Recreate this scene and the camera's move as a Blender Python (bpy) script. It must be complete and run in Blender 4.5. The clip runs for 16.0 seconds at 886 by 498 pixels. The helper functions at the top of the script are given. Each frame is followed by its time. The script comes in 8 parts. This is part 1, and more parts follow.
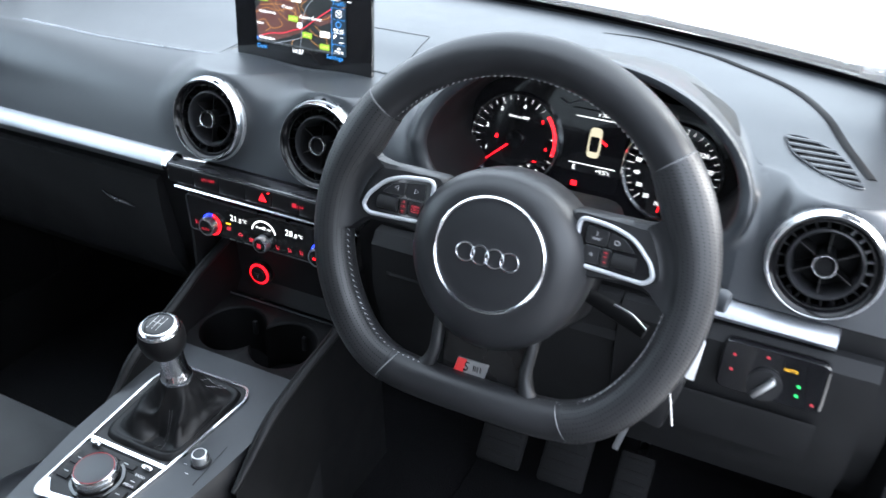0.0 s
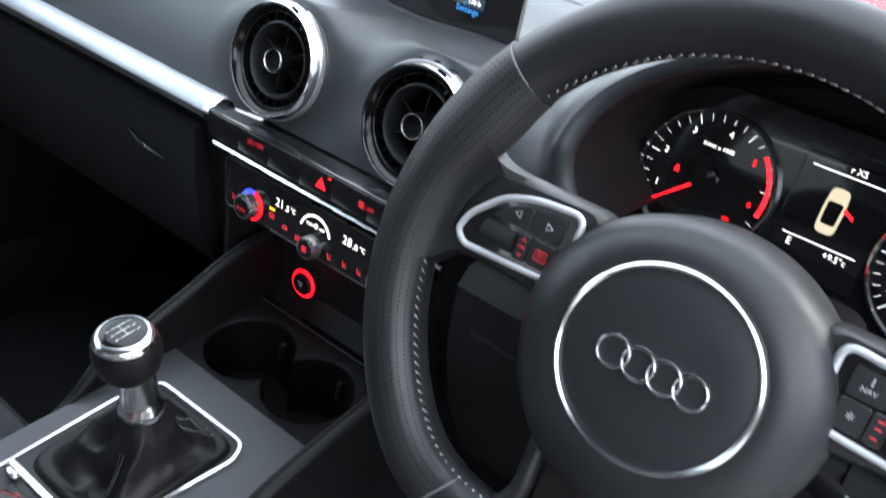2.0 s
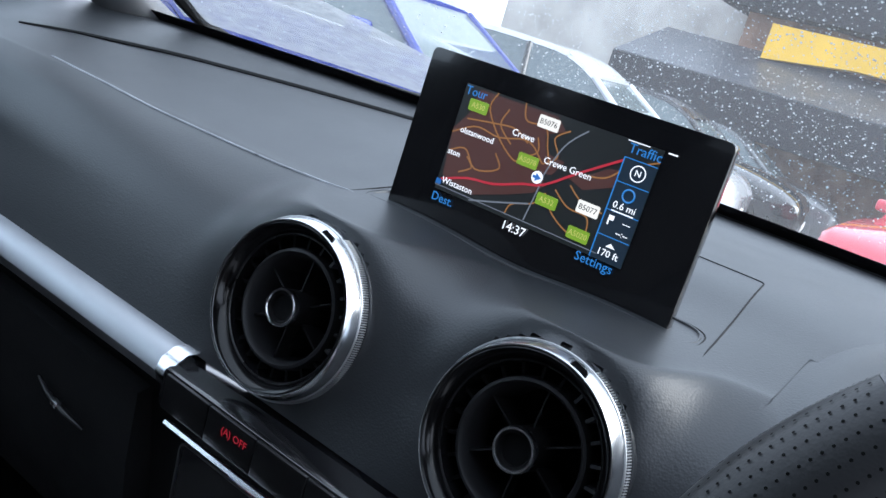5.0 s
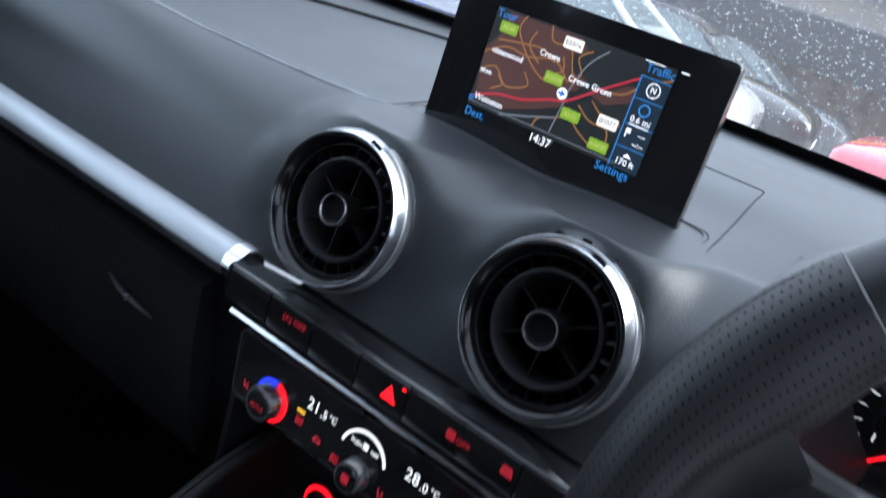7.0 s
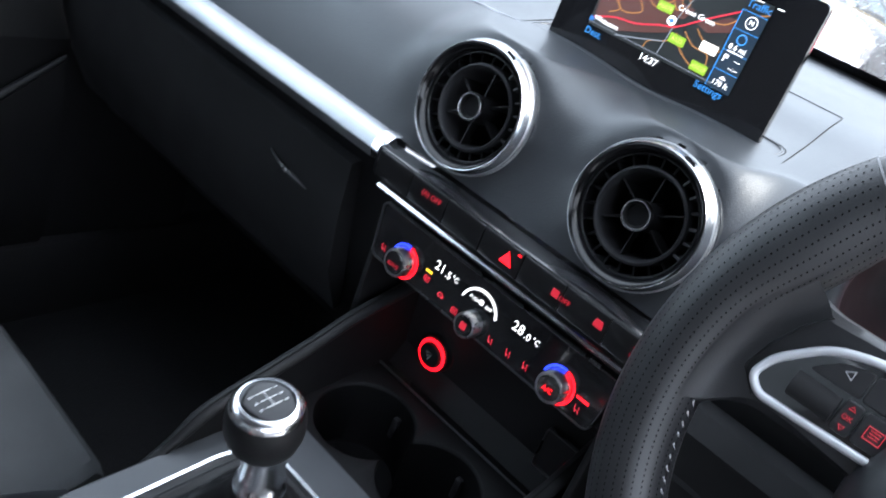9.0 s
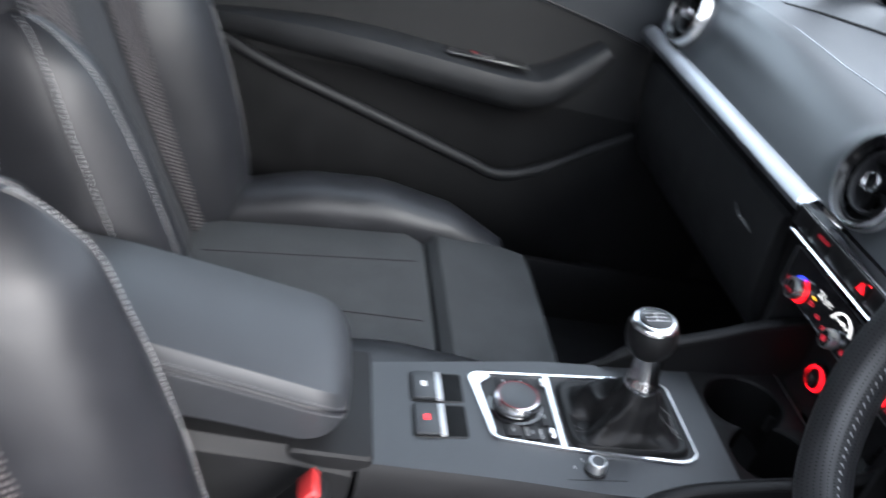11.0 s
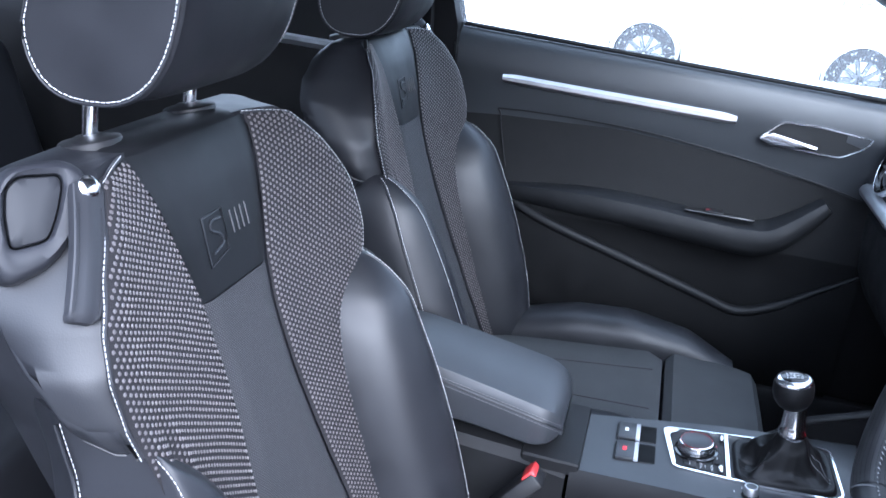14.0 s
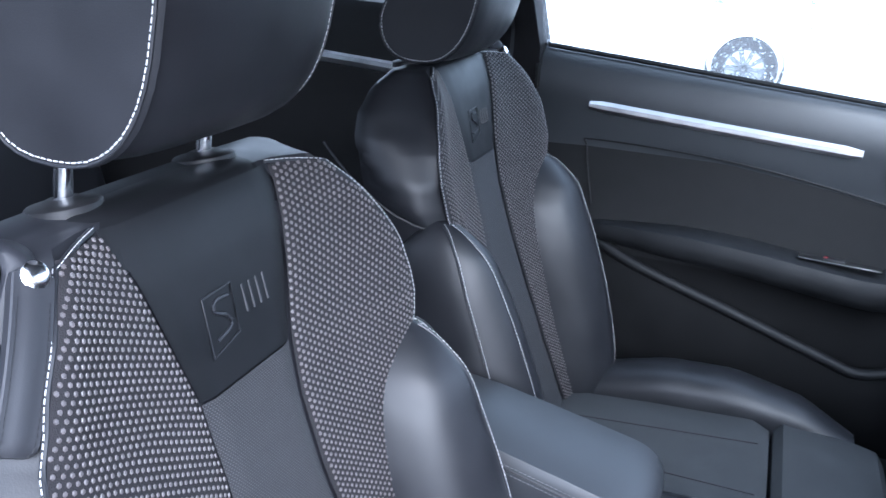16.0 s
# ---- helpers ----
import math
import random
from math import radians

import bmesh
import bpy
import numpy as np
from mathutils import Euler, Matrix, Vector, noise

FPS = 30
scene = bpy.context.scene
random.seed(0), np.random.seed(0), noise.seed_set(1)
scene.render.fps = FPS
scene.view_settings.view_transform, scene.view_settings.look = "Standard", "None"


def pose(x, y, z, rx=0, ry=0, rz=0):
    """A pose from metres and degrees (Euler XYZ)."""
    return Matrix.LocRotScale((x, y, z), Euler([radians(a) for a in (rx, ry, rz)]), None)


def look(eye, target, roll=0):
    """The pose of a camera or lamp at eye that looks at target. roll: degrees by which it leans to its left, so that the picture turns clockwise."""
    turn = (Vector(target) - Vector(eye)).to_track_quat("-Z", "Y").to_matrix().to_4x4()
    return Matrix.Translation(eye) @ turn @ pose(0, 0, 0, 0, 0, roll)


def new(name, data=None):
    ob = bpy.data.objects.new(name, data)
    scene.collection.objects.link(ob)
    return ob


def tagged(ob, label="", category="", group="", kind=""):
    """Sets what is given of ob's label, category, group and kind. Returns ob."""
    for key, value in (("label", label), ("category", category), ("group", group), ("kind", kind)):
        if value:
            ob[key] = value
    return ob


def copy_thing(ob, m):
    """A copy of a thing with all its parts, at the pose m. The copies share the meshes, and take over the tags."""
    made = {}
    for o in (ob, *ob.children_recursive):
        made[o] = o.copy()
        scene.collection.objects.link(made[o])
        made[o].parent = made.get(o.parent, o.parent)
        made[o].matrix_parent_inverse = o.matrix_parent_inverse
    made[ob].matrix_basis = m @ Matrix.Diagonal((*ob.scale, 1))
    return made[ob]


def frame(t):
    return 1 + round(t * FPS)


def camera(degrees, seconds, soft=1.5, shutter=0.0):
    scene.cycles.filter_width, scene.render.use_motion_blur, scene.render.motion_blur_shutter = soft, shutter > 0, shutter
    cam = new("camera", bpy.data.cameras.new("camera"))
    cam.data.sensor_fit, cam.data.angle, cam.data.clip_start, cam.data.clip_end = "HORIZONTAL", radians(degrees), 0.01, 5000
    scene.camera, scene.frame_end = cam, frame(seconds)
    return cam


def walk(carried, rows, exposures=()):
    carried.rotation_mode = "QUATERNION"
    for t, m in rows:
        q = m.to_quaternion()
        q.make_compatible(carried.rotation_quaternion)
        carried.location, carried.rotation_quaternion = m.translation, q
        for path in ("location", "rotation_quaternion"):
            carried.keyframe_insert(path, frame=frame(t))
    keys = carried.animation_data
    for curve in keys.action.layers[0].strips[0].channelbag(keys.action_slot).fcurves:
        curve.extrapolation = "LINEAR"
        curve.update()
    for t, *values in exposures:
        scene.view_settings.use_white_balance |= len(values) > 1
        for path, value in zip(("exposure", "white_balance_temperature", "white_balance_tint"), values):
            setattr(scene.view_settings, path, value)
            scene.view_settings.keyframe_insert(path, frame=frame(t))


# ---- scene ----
cam = camera(54.8, 16.0, shutter=0.5)
PATH = [
    (0, (0.598, -0.751, 1.32), (-0.136, 0.817, 0.32), 2.0),
    (0.5, (0.547, -0.667, 1.275), (-0.233, 0.871, 0.261), 6.3),
    (1, (0.506, -0.581, 1.216), (-0.332, 0.917, 0.189), 8.7),
    (1.5, (0.467, -0.509, 1.175), (-0.423, 0.962, 0.153), 10.0),
    (2, (0.448, -0.498, 1.179), (-0.481, 0.972, 0.192), 11.4),
    (2.5, (0.393, -0.462, 1.164), (-0.576, 1.093, 0.361), 13.2),
    (2.7, (0.359, -0.430, 1.151), (-0.666, 1.136, 0.446), 12.6),
    (3, (0.301, -0.386, 1.129), (-0.759, 1.202, 0.533), 12.9),
    (3.5, (0.231, -0.341, 1.108), (-0.777, 1.311, 0.602), 15.1),
    (6, (0.217, -0.326, 1.102), (-0.819, 1.304, 0.582), 17.8),
    (6.5, (0.213, -0.34, 1.109), (-0.786, 1.298, 0.544), 18.0),
    (7, (0.242, -0.386, 1.109), (-0.726, 1.222, 0.419), 17.5),
    (7.5, (0.264, -0.444, 1.122), (-0.679, 1.137, 0.341), 18.3),
    (8, (0.265, -0.472, 1.12), (-0.683, 1.097, 0.32), 18.9),
    (8.2, (0.263, -0.473, 1.122), (-0.682, 1.09, 0.308), 19.1),
    (10.3, (0.451, -0.576, 1.137), (-0.898, 0.427, 0.053), 20.7),
    (10.5, (0.493, -0.584, 1.159), (-0.948, 0.285, 0.077), 19.4),
    (11, (0.646, -0.572, 1.21), (-1.033, -0.183, 0.195), 15.5),
    (11.5, (0.851, -0.553, 1.261), (-0.918, -0.646, 0.332), 14.2),
    (12, (0.922, -0.547, 1.286), (-0.865, -0.84, 0.438), 12.3),
    (12.5, (0.971, -0.538, 1.314), (-0.848, -0.872, 0.553), 10.5),
    (13, (1.006, -0.506, 1.314), (-0.827, -0.88, 0.608), 8.4),
    (13.5, (1.04, -0.45, 1.303), (-0.779, -0.88, 0.592), 6.9),
    (14, (1.068, -0.428, 1.293), (-0.745, -0.859, 0.568), 5.5),
    (14.5, (1.074, -0.432, 1.287), (-0.733, -0.849, 0.539), 5.2),
    (15, (1.022, -0.455, 1.296), (-0.779, -0.883, 0.541), 6.1),
    (15.5, (0.925, -0.465, 1.305), (-0.863, -0.984, 0.574), 5.7),
    (16, (0.887, -0.455, 1.289), (-0.872, -1.086, 0.575), 4.4),
]
EXPOSURES = [(0.0, 2.92, 5950, 8), (1.0, 2.87, 5950, 8), (2.0, 2.78, 6150, 9), (2.5, 2.82, 6100, 9), (3.0, 2.36, 5900, 10), (3.5, 1.82, 5750, 10), (6.0, 1.52, 5700, 10), (7.0, 1.80, 5700, 10), (8.2, 2.72, 5800, 10), (10.5, 2.80, 6050, 11), (11.0, 2.70, 6050, 11), (11.5, 2.68, 5700, 12), (12.0, 2.72, 5450, 13), (12.5, 2.70, 5250, 14), (16.0, 2.55, 5150, 12)]
walk(cam, [(t, look(eye, target, roll)) for t, eye, target, roll in PATH], EXPOSURES)
SKY_STRENGTH = 0.11
GLOW = 0.24

# ---- light and air ----
world = bpy.data.worlds.new("overcast_sky")
scene.world = world
world.use_nodes = True
wn, wl = world.node_tree.nodes, world.node_tree.links
sky = wn.new("ShaderNodeTexSky")
sky.sky_type, sky.sun_disc, sky.sun_elevation, sky.sun_rotation = "NISHITA", False, radians(35), radians(59)
sky.air_density, sky.dust_density, sky.ozone_density = 1.6, 6.0, 1.0
haze = wn.new("ShaderNodeMixRGB")
haze.inputs[0].default_value = 0.75
haze.inputs[2].default_value = (9.0, 9.4, 10.2, 1)
wl.new(sky.outputs[0], haze.inputs[1])
wl.new(haze.outputs[0], wn["Background"].inputs[0])
wn["Background"].inputs[1].default_value = SKY_STRENGTH
sun = new("sun", bpy.data.lights.new("sun", "SUN"))
sun.data.energy, sun.data.angle, sun.data.color = 1.35, radians(45), (1.0, 0.97, 0.94)
sun.matrix_world = look((7.4, 4.4, 6.0), (0, 0, 0.9))

# ---- materials ----
MATS = {}


def material(name, color, rough=0.5, metal=0.0, grain=0.0, grain_size=0.001, tone=0.15, tone_size=0.05, wear=0.08, coat=0.0, spec=0.5, emit=None, power=0.0):
    """A surface with two scales of variation: fine relief and broader changes of tone and gloss."""
    if name in MATS:
        return MATS[name]
    m = MATS[name] = bpy.data.materials.new(name)
    m.use_nodes = True
    n, l = m.node_tree.nodes, m.node_tree.links
    b = n["Principled BSDF"]
    b.inputs["Metallic"].default_value = metal
    b.inputs["Coat Weight"].default_value = coat
    b.inputs["Specular IOR Level"].default_value = spec
    co = n.new("ShaderNodeTexCoord")
    broad = n.new("ShaderNodeTexNoise")
    broad.inputs["Scale"].default_value = 1 / tone_size
    broad.inputs["Detail"].default_value = 4
    l.new(co.outputs["Object"], broad.inputs["Vector"])
    ramp = n.new("ShaderNodeMapRange")
    ramp.inputs[1].default_value, ramp.inputs[2].default_value = 0.3, 0.7
    ramp.inputs[3].default_value, ramp.inputs[4].default_value = 1 - tone, 1 + tone
    l.new(broad.outputs[0], ramp.inputs[0])
    mul = n.new("ShaderNodeVectorMath")
    mul.operation = "SCALE"
    mul.inputs[0].default_value = color
    l.new(ramp.outputs[0], mul.inputs["Scale"])
    l.new(mul.outputs[0], b.inputs["Base Color"])
    gloss = n.new("ShaderNodeMapRange")
    gloss.inputs[1].default_value, gloss.inputs[2].default_value = 0.3, 0.7
    gloss.inputs[3].default_value, gloss.inputs[4].default_value = max(0.02, rough - wear), min(1.0, rough + wear)
    l.new(broad.outputs[0], gloss.inputs[0])
    l.new(gloss.outputs[0], b.inputs["Roughness"])
    if grain:
        fine = n.new("ShaderNodeTexVoronoi")
        fine.inputs["Scale"].default_value = 1 / grain_size
        l.new(co.outputs["Object"], fine.inputs["Vector"])
        bump = n.new("ShaderNodeBump")
        bump.inputs["Strength"].default_value = grain
        bump.inputs["Distance"].default_value = grain_size * 0.4
        l.new(fine.outputs["Distance"], bump.inputs["Height"])
        l.new(bump.outputs[0], b.inputs["Normal"])
    if emit:
        b.inputs["Emission Color"].default_value = (*emit, 1)
        b.inputs["Emission Strength"].default_value = power * GLOW
    return m


def dotted(name, ground, dot, pitch_u, pitch_v, radius, rough=0.6, lift=0.6):
    """Rows of round knots, staggered, laid by the UV map in metres."""
    m = MATS[name] = bpy.data.materials.new(name)
    m.use_nodes = True
    n, l = m.node_tree.nodes, m.node_tree.links
    b = n["Principled BSDF"]
    uv = n.new("ShaderNodeUVMap")
    sep = n.new("ShaderNodeSeparateXYZ")
    l.new(uv.outputs[0], sep.inputs[0])

    def math(op, a, c, d=None):
        k = n.new("ShaderNodeMath")
        k.operation = op
        for i, v in enumerate((a, c, d)):
            if v is None:
                continue
            if isinstance(v, (int, float)):
                k.inputs[i].default_value = v
            else:
                l.new(v, k.inputs[i])
        return k.outputs[0]

    u, v = math("DIVIDE", sep.outputs[0], pitch_u), math("DIVIDE", sep.outputs[1], pitch_v)
    row = math("FLOOR", v, 0)
    odd = math("MULTIPLY", math("MODULO", row, 2.0), 0.5)
    fu = math("SUBTRACT", math("FRACT", math("ADD", u, odd), 0), 0.5)
    fv = math("SUBTRACT", math("FRACT", v, 0), 0.5)
    r = math("SQRT", math("ADD", math("MULTIPLY", fu, fu), math("MULTIPLY", fv, fv)), 0)
    knot = n.new("ShaderNodeMapRange")
    knot.interpolation_type = "SMOOTHSTEP"
    knot.inputs[1].default_value, knot.inputs[2].default_value = radius + 0.1, radius - 0.1
    l.new(r, knot.inputs[0])
    noise_t = n.new("ShaderNodeTexNoise")
    noise_t.inputs["Scale"].default_value = 60
    l.new(uv.outputs[0], noise_t.inputs["Vector"])
    strength = math("MULTIPLY", knot.outputs[0], math("MULTIPLY_ADD", noise_t.outputs[0], 0.8, 0.5))
    mix = n.new("ShaderNodeMixRGB")
    l.new(strength, mix.inputs[0])
    mix.inputs[1].default_value, mix.inputs[2].default_value = (*ground, 1), (*dot, 1)
    l.new(mix.outputs[0], b.inputs["Base Color"])
    b.inputs["Roughness"].default_value = rough
    bump = n.new("ShaderNodeBump")
    bump.inputs["Strength"].default_value, bump.inputs["Distance"].default_value = lift, 0.0015
    l.new(knot.outputs[0], bump.inputs["Height"])
    l.new(bump.outputs[0], b.inputs["Normal"])
    return m


def glowing(name, color, power):
    return material(name, (0.02, 0.02, 0.02), 0.4, emit=color, power=power)


def glass(name, color=(1, 1, 1), rough=0.0, mist=0.0):
    m = MATS[name] = bpy.data.materials.new(name)
    m.use_nodes = True
    n, l = m.node_tree.nodes, m.node_tree.links
    out = n["Material Output"]
    n.remove(n["Principled BSDF"])
    clear, shine, mix = n.new("ShaderNodeBsdfTransparent"), n.new("ShaderNodeBsdfGlossy"), n.new("ShaderNodeMixShader")
    mix.inputs[0].default_value = 0.05
    clear.inputs[0].default_value = (*color, 1)
    shine.inputs["Roughness"].default_value = rough
    l.new(clear.outputs[0], mix.inputs[1])
    l.new(shine.outputs[0], mix.inputs[2])
    if mist:
        wet, soft = n.new("ShaderNodeMixShader"), n.new("ShaderNodeBsdfTranslucent")
        wet.inputs[0].default_value = mist
        soft.inputs[0].default_value = (0.92, 0.93, 0.93, 1)
        l.new(mix.outputs[0], wet.inputs[1])
        l.new(soft.outputs[0], wet.inputs[2])
        l.new(wet.outputs[0], out.inputs[0])
    else:
        l.new(mix.outputs[0], out.inputs[0])
    return m


DASH = material("soft_touch_plastic", (0.021, 0.0235, 0.027), 0.43, spec=0.65, grain=0.20, grain_size=0.0012, tone=0.05, wear=0.02)
HARD = material("hard_black_plastic", (0.009, 0.009, 0.010), 0.5, spec=0.35, grain=0.2, grain_size=0.0012)
GREY = material("console_grey_plastic", (0.030, 0.033, 0.037), 0.46, grain=0.2, grain_size=0.001)
GLOSS = material("gloss_black", (0.008, 0.008, 0.009), 0.10, coat=0.5, wear=0.03)
LEATHER = material("black_leather", (0.0118, 0.0123, 0.0148), 0.44, spec=0.41, grain=0.09, grain_size=0.0013, tone=0.12, wear=0.06)
# greyish matte leather, its base also lightened to carry the light on top
ARM_LEATHER = material("armrest_leather_lit", (0.026, 0.028, 0.032), 0.48, grain=0.10, grain_size=0.0013, tone=0.10, wear=0.05)
RIM = material("wheel_leather", (0.0108, 0.0110, 0.0124), 0.43, spec=0.42, grain=0.14, grain_size=0.0010, tone=0.2, wear=0.08)
BOOT = material("boot_leather", (0.0045, 0.0045, 0.005), 0.52, spec=0.28, grain=0.10, grain_size=0.001)
# leather darkened for yoke and shoulder cap: weaker light put into the colour
YOKE = material("shaded_black_leather", (0.0052, 0.0055, 0.0065), 0.50, spec=0.26, grain=0.07, grain_size=0.0012, tone=0.12, wear=0.06)
WOVEN = material("plain_seat_cloth", (0.044, 0.046, 0.048), 0.8, grain=0.6, grain_size=0.0012, spec=0.2)
CHROME = material("chrome", (0.80, 0.81, 0.83), 0.20, 1.0, tone=0.05, wear=0.05)
SATIN = material("satin_aluminium", (0.58, 0.59, 0.60), 0.40, 1.0, tone=0.06, tone_size=0.02)
BRUSHED = material("brushed_aluminium", (0.40, 0.41, 0.43), 0.46, 1.0, grain=0.06, grain_size=0.0008, tone=0.08, tone_size=0.03)
DARKMETAL = material("dark_metal", (0.25, 0.25, 0.26), 0.3, 1.0)
RUBBER = material("rubber", (0.008, 0.008, 0.0085), 0.8, spec=0.3)
VENT_BLACK = material("vent_black", (0.0030, 0.0030, 0.0033), 0.6, spec=0.12)
VENT_RING = material("vent_ring_black", (0.006, 0.006, 0.0065), 0.28, spec=0.5)
BAR_BLACK = material("bar_black", (0.0065, 0.0065, 0.0070), 0.30, spec=0.38, wear=0.03)
BEZEL = material("bezel_gloss_black", (0.004, 0.004, 0.0045), 0.16, spec=0.32, wear=0.03)
RING_BLACK = material("vent_inner_black", (0.015, 0.015, 0.0165), 0.42, spec=0.3)
LOUVRE = material("vent_louvre_lit_grey", (0.055, 0.057, 0.060), 0.45, spec=0.4)
LOWER = material("lower_black_plastic", (0.0105, 0.0107, 0.0115), 0.55, spec=0.2, grain=0.15, grain_size=0.0012)
# darker than the lower plastic: the dim footwell light is put into its colour
FLANK = material("shade_black_plastic", (0.0060, 0.0061, 0.0066), 0.6, spec=0.15, grain=0.15, grain_size=0.0012)
DARK_THREAD = material("dark_grey_thread", (0.12, 0.12, 0.125), 0.7)
CARPET = material("carpet", (0.012, 0.012, 0.013), 0.95, grain=0.8, grain_size=0.003, spec=0.1)
GREY_THREAD = material("grey_thread", (0.34, 0.34, 0.345), 0.7)
SILVER = material("silver_plastic", (0.50, 0.51, 0.53), 0.40, 0.45, tone=0.06)
STITCH = material("pale_thread", (0.45, 0.45, 0.46), 0.7)
PILLAR = material("pillar_grey_plastic", (0.11, 0.112, 0.118), 0.6, grain=0.3, grain_size=0.0012, spec=0.4)
HEADLINE = material("headlining_cloth", (0.055, 0.055, 0.060), 0.9, grain=0.4, grain_size=0.002)
WHITE_INK = material("white_print", (0.75, 0.75, 0.75), 0.5)
RED_PLASTIC = material("red_plastic", (0.62, 0.04, 0.04), 0.35)
RED_GLOW = glowing("red_light", (1.0, 0.004, 0.010), 2.6)
RED_ICON = glowing("red_icon_light", (1.0, 0.02, 0.05), 0.8)
RED_DIM = glowing("red_backlight", (1.0, 0.02, 0.05), 0.42)
SWITCH = material("switch_black", (0.014, 0.014, 0.015), 0.36, spec=0.4)
PALE_INK = material("pale_print", (0.42, 0.42, 0.43), 0.5)
COVER = material("airbag_plastic", (0.0130, 0.0136, 0.0155), 0.44, grain=0.10, grain_size=0.0009, tone=0.10)
BLUE_GLOW = glowing("blue_light", (0.03, 0.05, 1.0), 2.0)
WHITE_GLOW = glowing("white_light", (1.0, 0.98, 0.93), 1.6)
AMBER_GLOW = glowing("amber_light", (1.0, 0.55, 0.02), 1.5)
GREEN_GLOW = glowing("green_light", (0.05, 1.0, 0.2), 1.0)
KNOB_METAL = material("knob_metal", (0.66, 0.67, 0.69), 0.32, 1.0, tone=0.08, tone_size=0.01)
KNOT = material("pale_knot_yarn", (0.090, 0.081, 0.082), 0.42, tone=0.25, tone_size=0.004, spec=0.5)
CLOTH_GROUND = material("dark_knotted_ground", (0.0150, 0.0135, 0.0150), 0.75, grain=0.5, grain_size=0.0012, spec=0.3)
HOLE = material("hole_black", (0.0030, 0.0030, 0.0032), 0.8, spec=0.15)
SEAM_GREY = material("seam_grey_thread", (0.11, 0.11, 0.115), 0.6)
GRIP = material("grip_leather", (0.0150, 0.0152, 0.0166), 0.44, spec=0.45, grain=0.10, grain_size=0.0010, tone=0.15, wear=0.06)
FINE_CLOTH = dotted("fine_ribbed_cloth", (0.018, 0.018, 0.020), (0.056, 0.055, 0.058), 0.0030, 0.0020, 0.24, 0.75)

# ---- building tools ----


def steps(a, b, n, endpoint=True):
    return np.linspace(a, b, n, endpoint=endpoint).tolist()


def thing(name, label, category, place=(0, 0, 0), group="", kind="", m=None):
    ob = tagged(new(name), label, category, group, kind)
    ob.empty_display_size = 0.05
    ob.matrix_basis = m if m is not None else pose(*place)
    return ob


def part(name, shape, mat, parent=None, label="", m=None, smooth=True, sharp=38, kind=""):
    """Links a bmesh or (verts, faces[, uvs]) as one mesh object under a thing or part; coordinates are the parent's own."""
    mesh = bpy.data.meshes.new(name)
    if isinstance(shape, bmesh.types.BMesh):
        shape.to_mesh(mesh)
        shape.free()
    else:
        mesh.from_pydata([tuple(v) for v in shape[0]], [], [tuple(f) for f in shape[1]])
        if len(shape) > 2:
            layer = mesh.uv_layers.new(name="UVMap")
            flat = np.array([shape[2][mesh.loops[i].vertex_index] for i in range(len(mesh.loops))], dtype=np.float32)
            layer.data.foreach_set("uv", flat.ravel())
    mesh.validate()
    bm = bmesh.new()
    bm.from_mesh(mesh)
    if any(len(e.link_faces) == 2 for e in bm.edges):
        bmesh.ops.recalc_face_normals(bm, faces=bm.faces)
    bm.to_mesh(mesh)
    bm.free()
    mesh.materials.append(mat)
    if smooth:
        mesh.polygons.foreach_set("use_smooth", [True] * len(mesh.polygons))
        mesh.set_sharp_from_angle(angle=radians(sharp))
    ob = new(name, mesh)
    if parent is not None:
        ob.parent = parent
    if m is not None:
        ob.matrix_basis = m
    if label or kind:
        tagged(ob, label, kind=kind)
    return ob


def lone(name, shape, mat, label, category, kind="", group="", **more):
    return tagged(part(name, shape, mat, **more), label, category, group, kind)


def join(*shapes):
    verts, faces, uvs = [], [], []
    for s in shapes:
        k = len(verts)
        verts += list(s[0])
        faces += [tuple(i + k for i in f) for f in s[1]]
        uvs += list(s[2]) if len(s) > 2 else [(0, 0)] * len(s[0])
    return verts, faces, uvs


def moved(shape, m):
    return ([m @ Vector(v) for v in shape[0]], shape[1], *shape[2:])


def box(x0, x1, y0, y1, z0, z1, r=0.004, seg=2):
    """A block with rounded edges."""
    bm = bmesh.new()
    bmesh.ops.create_cube(bm, size=1)
    for v in bm.verts:
        v.co = ((x0 + x1) / 2 + v.co.x * (x1 - x0), (y0 + y1) / 2 + v.co.y * (y1 - y0), (z0 + z1) / 2 + v.co.z * (z1 - z0))
    r = min(r, 0.45 * min(abs(x1 - x0), abs(y1 - y0), abs(z1 - z0)))
    if r > 0:
        bmesh.ops.bevel(bm, geom=list(bm.edges), offset=r, segments=seg, affect="EDGES", profile=0.5)
    bm.verts.index_update()
    out = [v.co.copy() for v in bm.verts], [[v.index for v in f.verts] for f in bm.faces]
    bm.free()
    return out


def loft(rings, closed=True, caps=True):
    """Skins rings of equal length; closed: each ring is a loop."""
    n, verts, faces = len(rings[0]), [Vector(p) for r in rings for p in r], []
    for a in range(len(rings) - 1):
        for b in range(n if closed else n - 1):
            c = (b + 1) % n
            faces.append((a * n + b, a * n + c, (a + 1) * n + c, (a + 1) * n + b))
    if caps and closed:
        faces += [tuple(range(n))[::-1], tuple((len(rings) - 1) * n + i for i in range(n))]
    return verts, faces


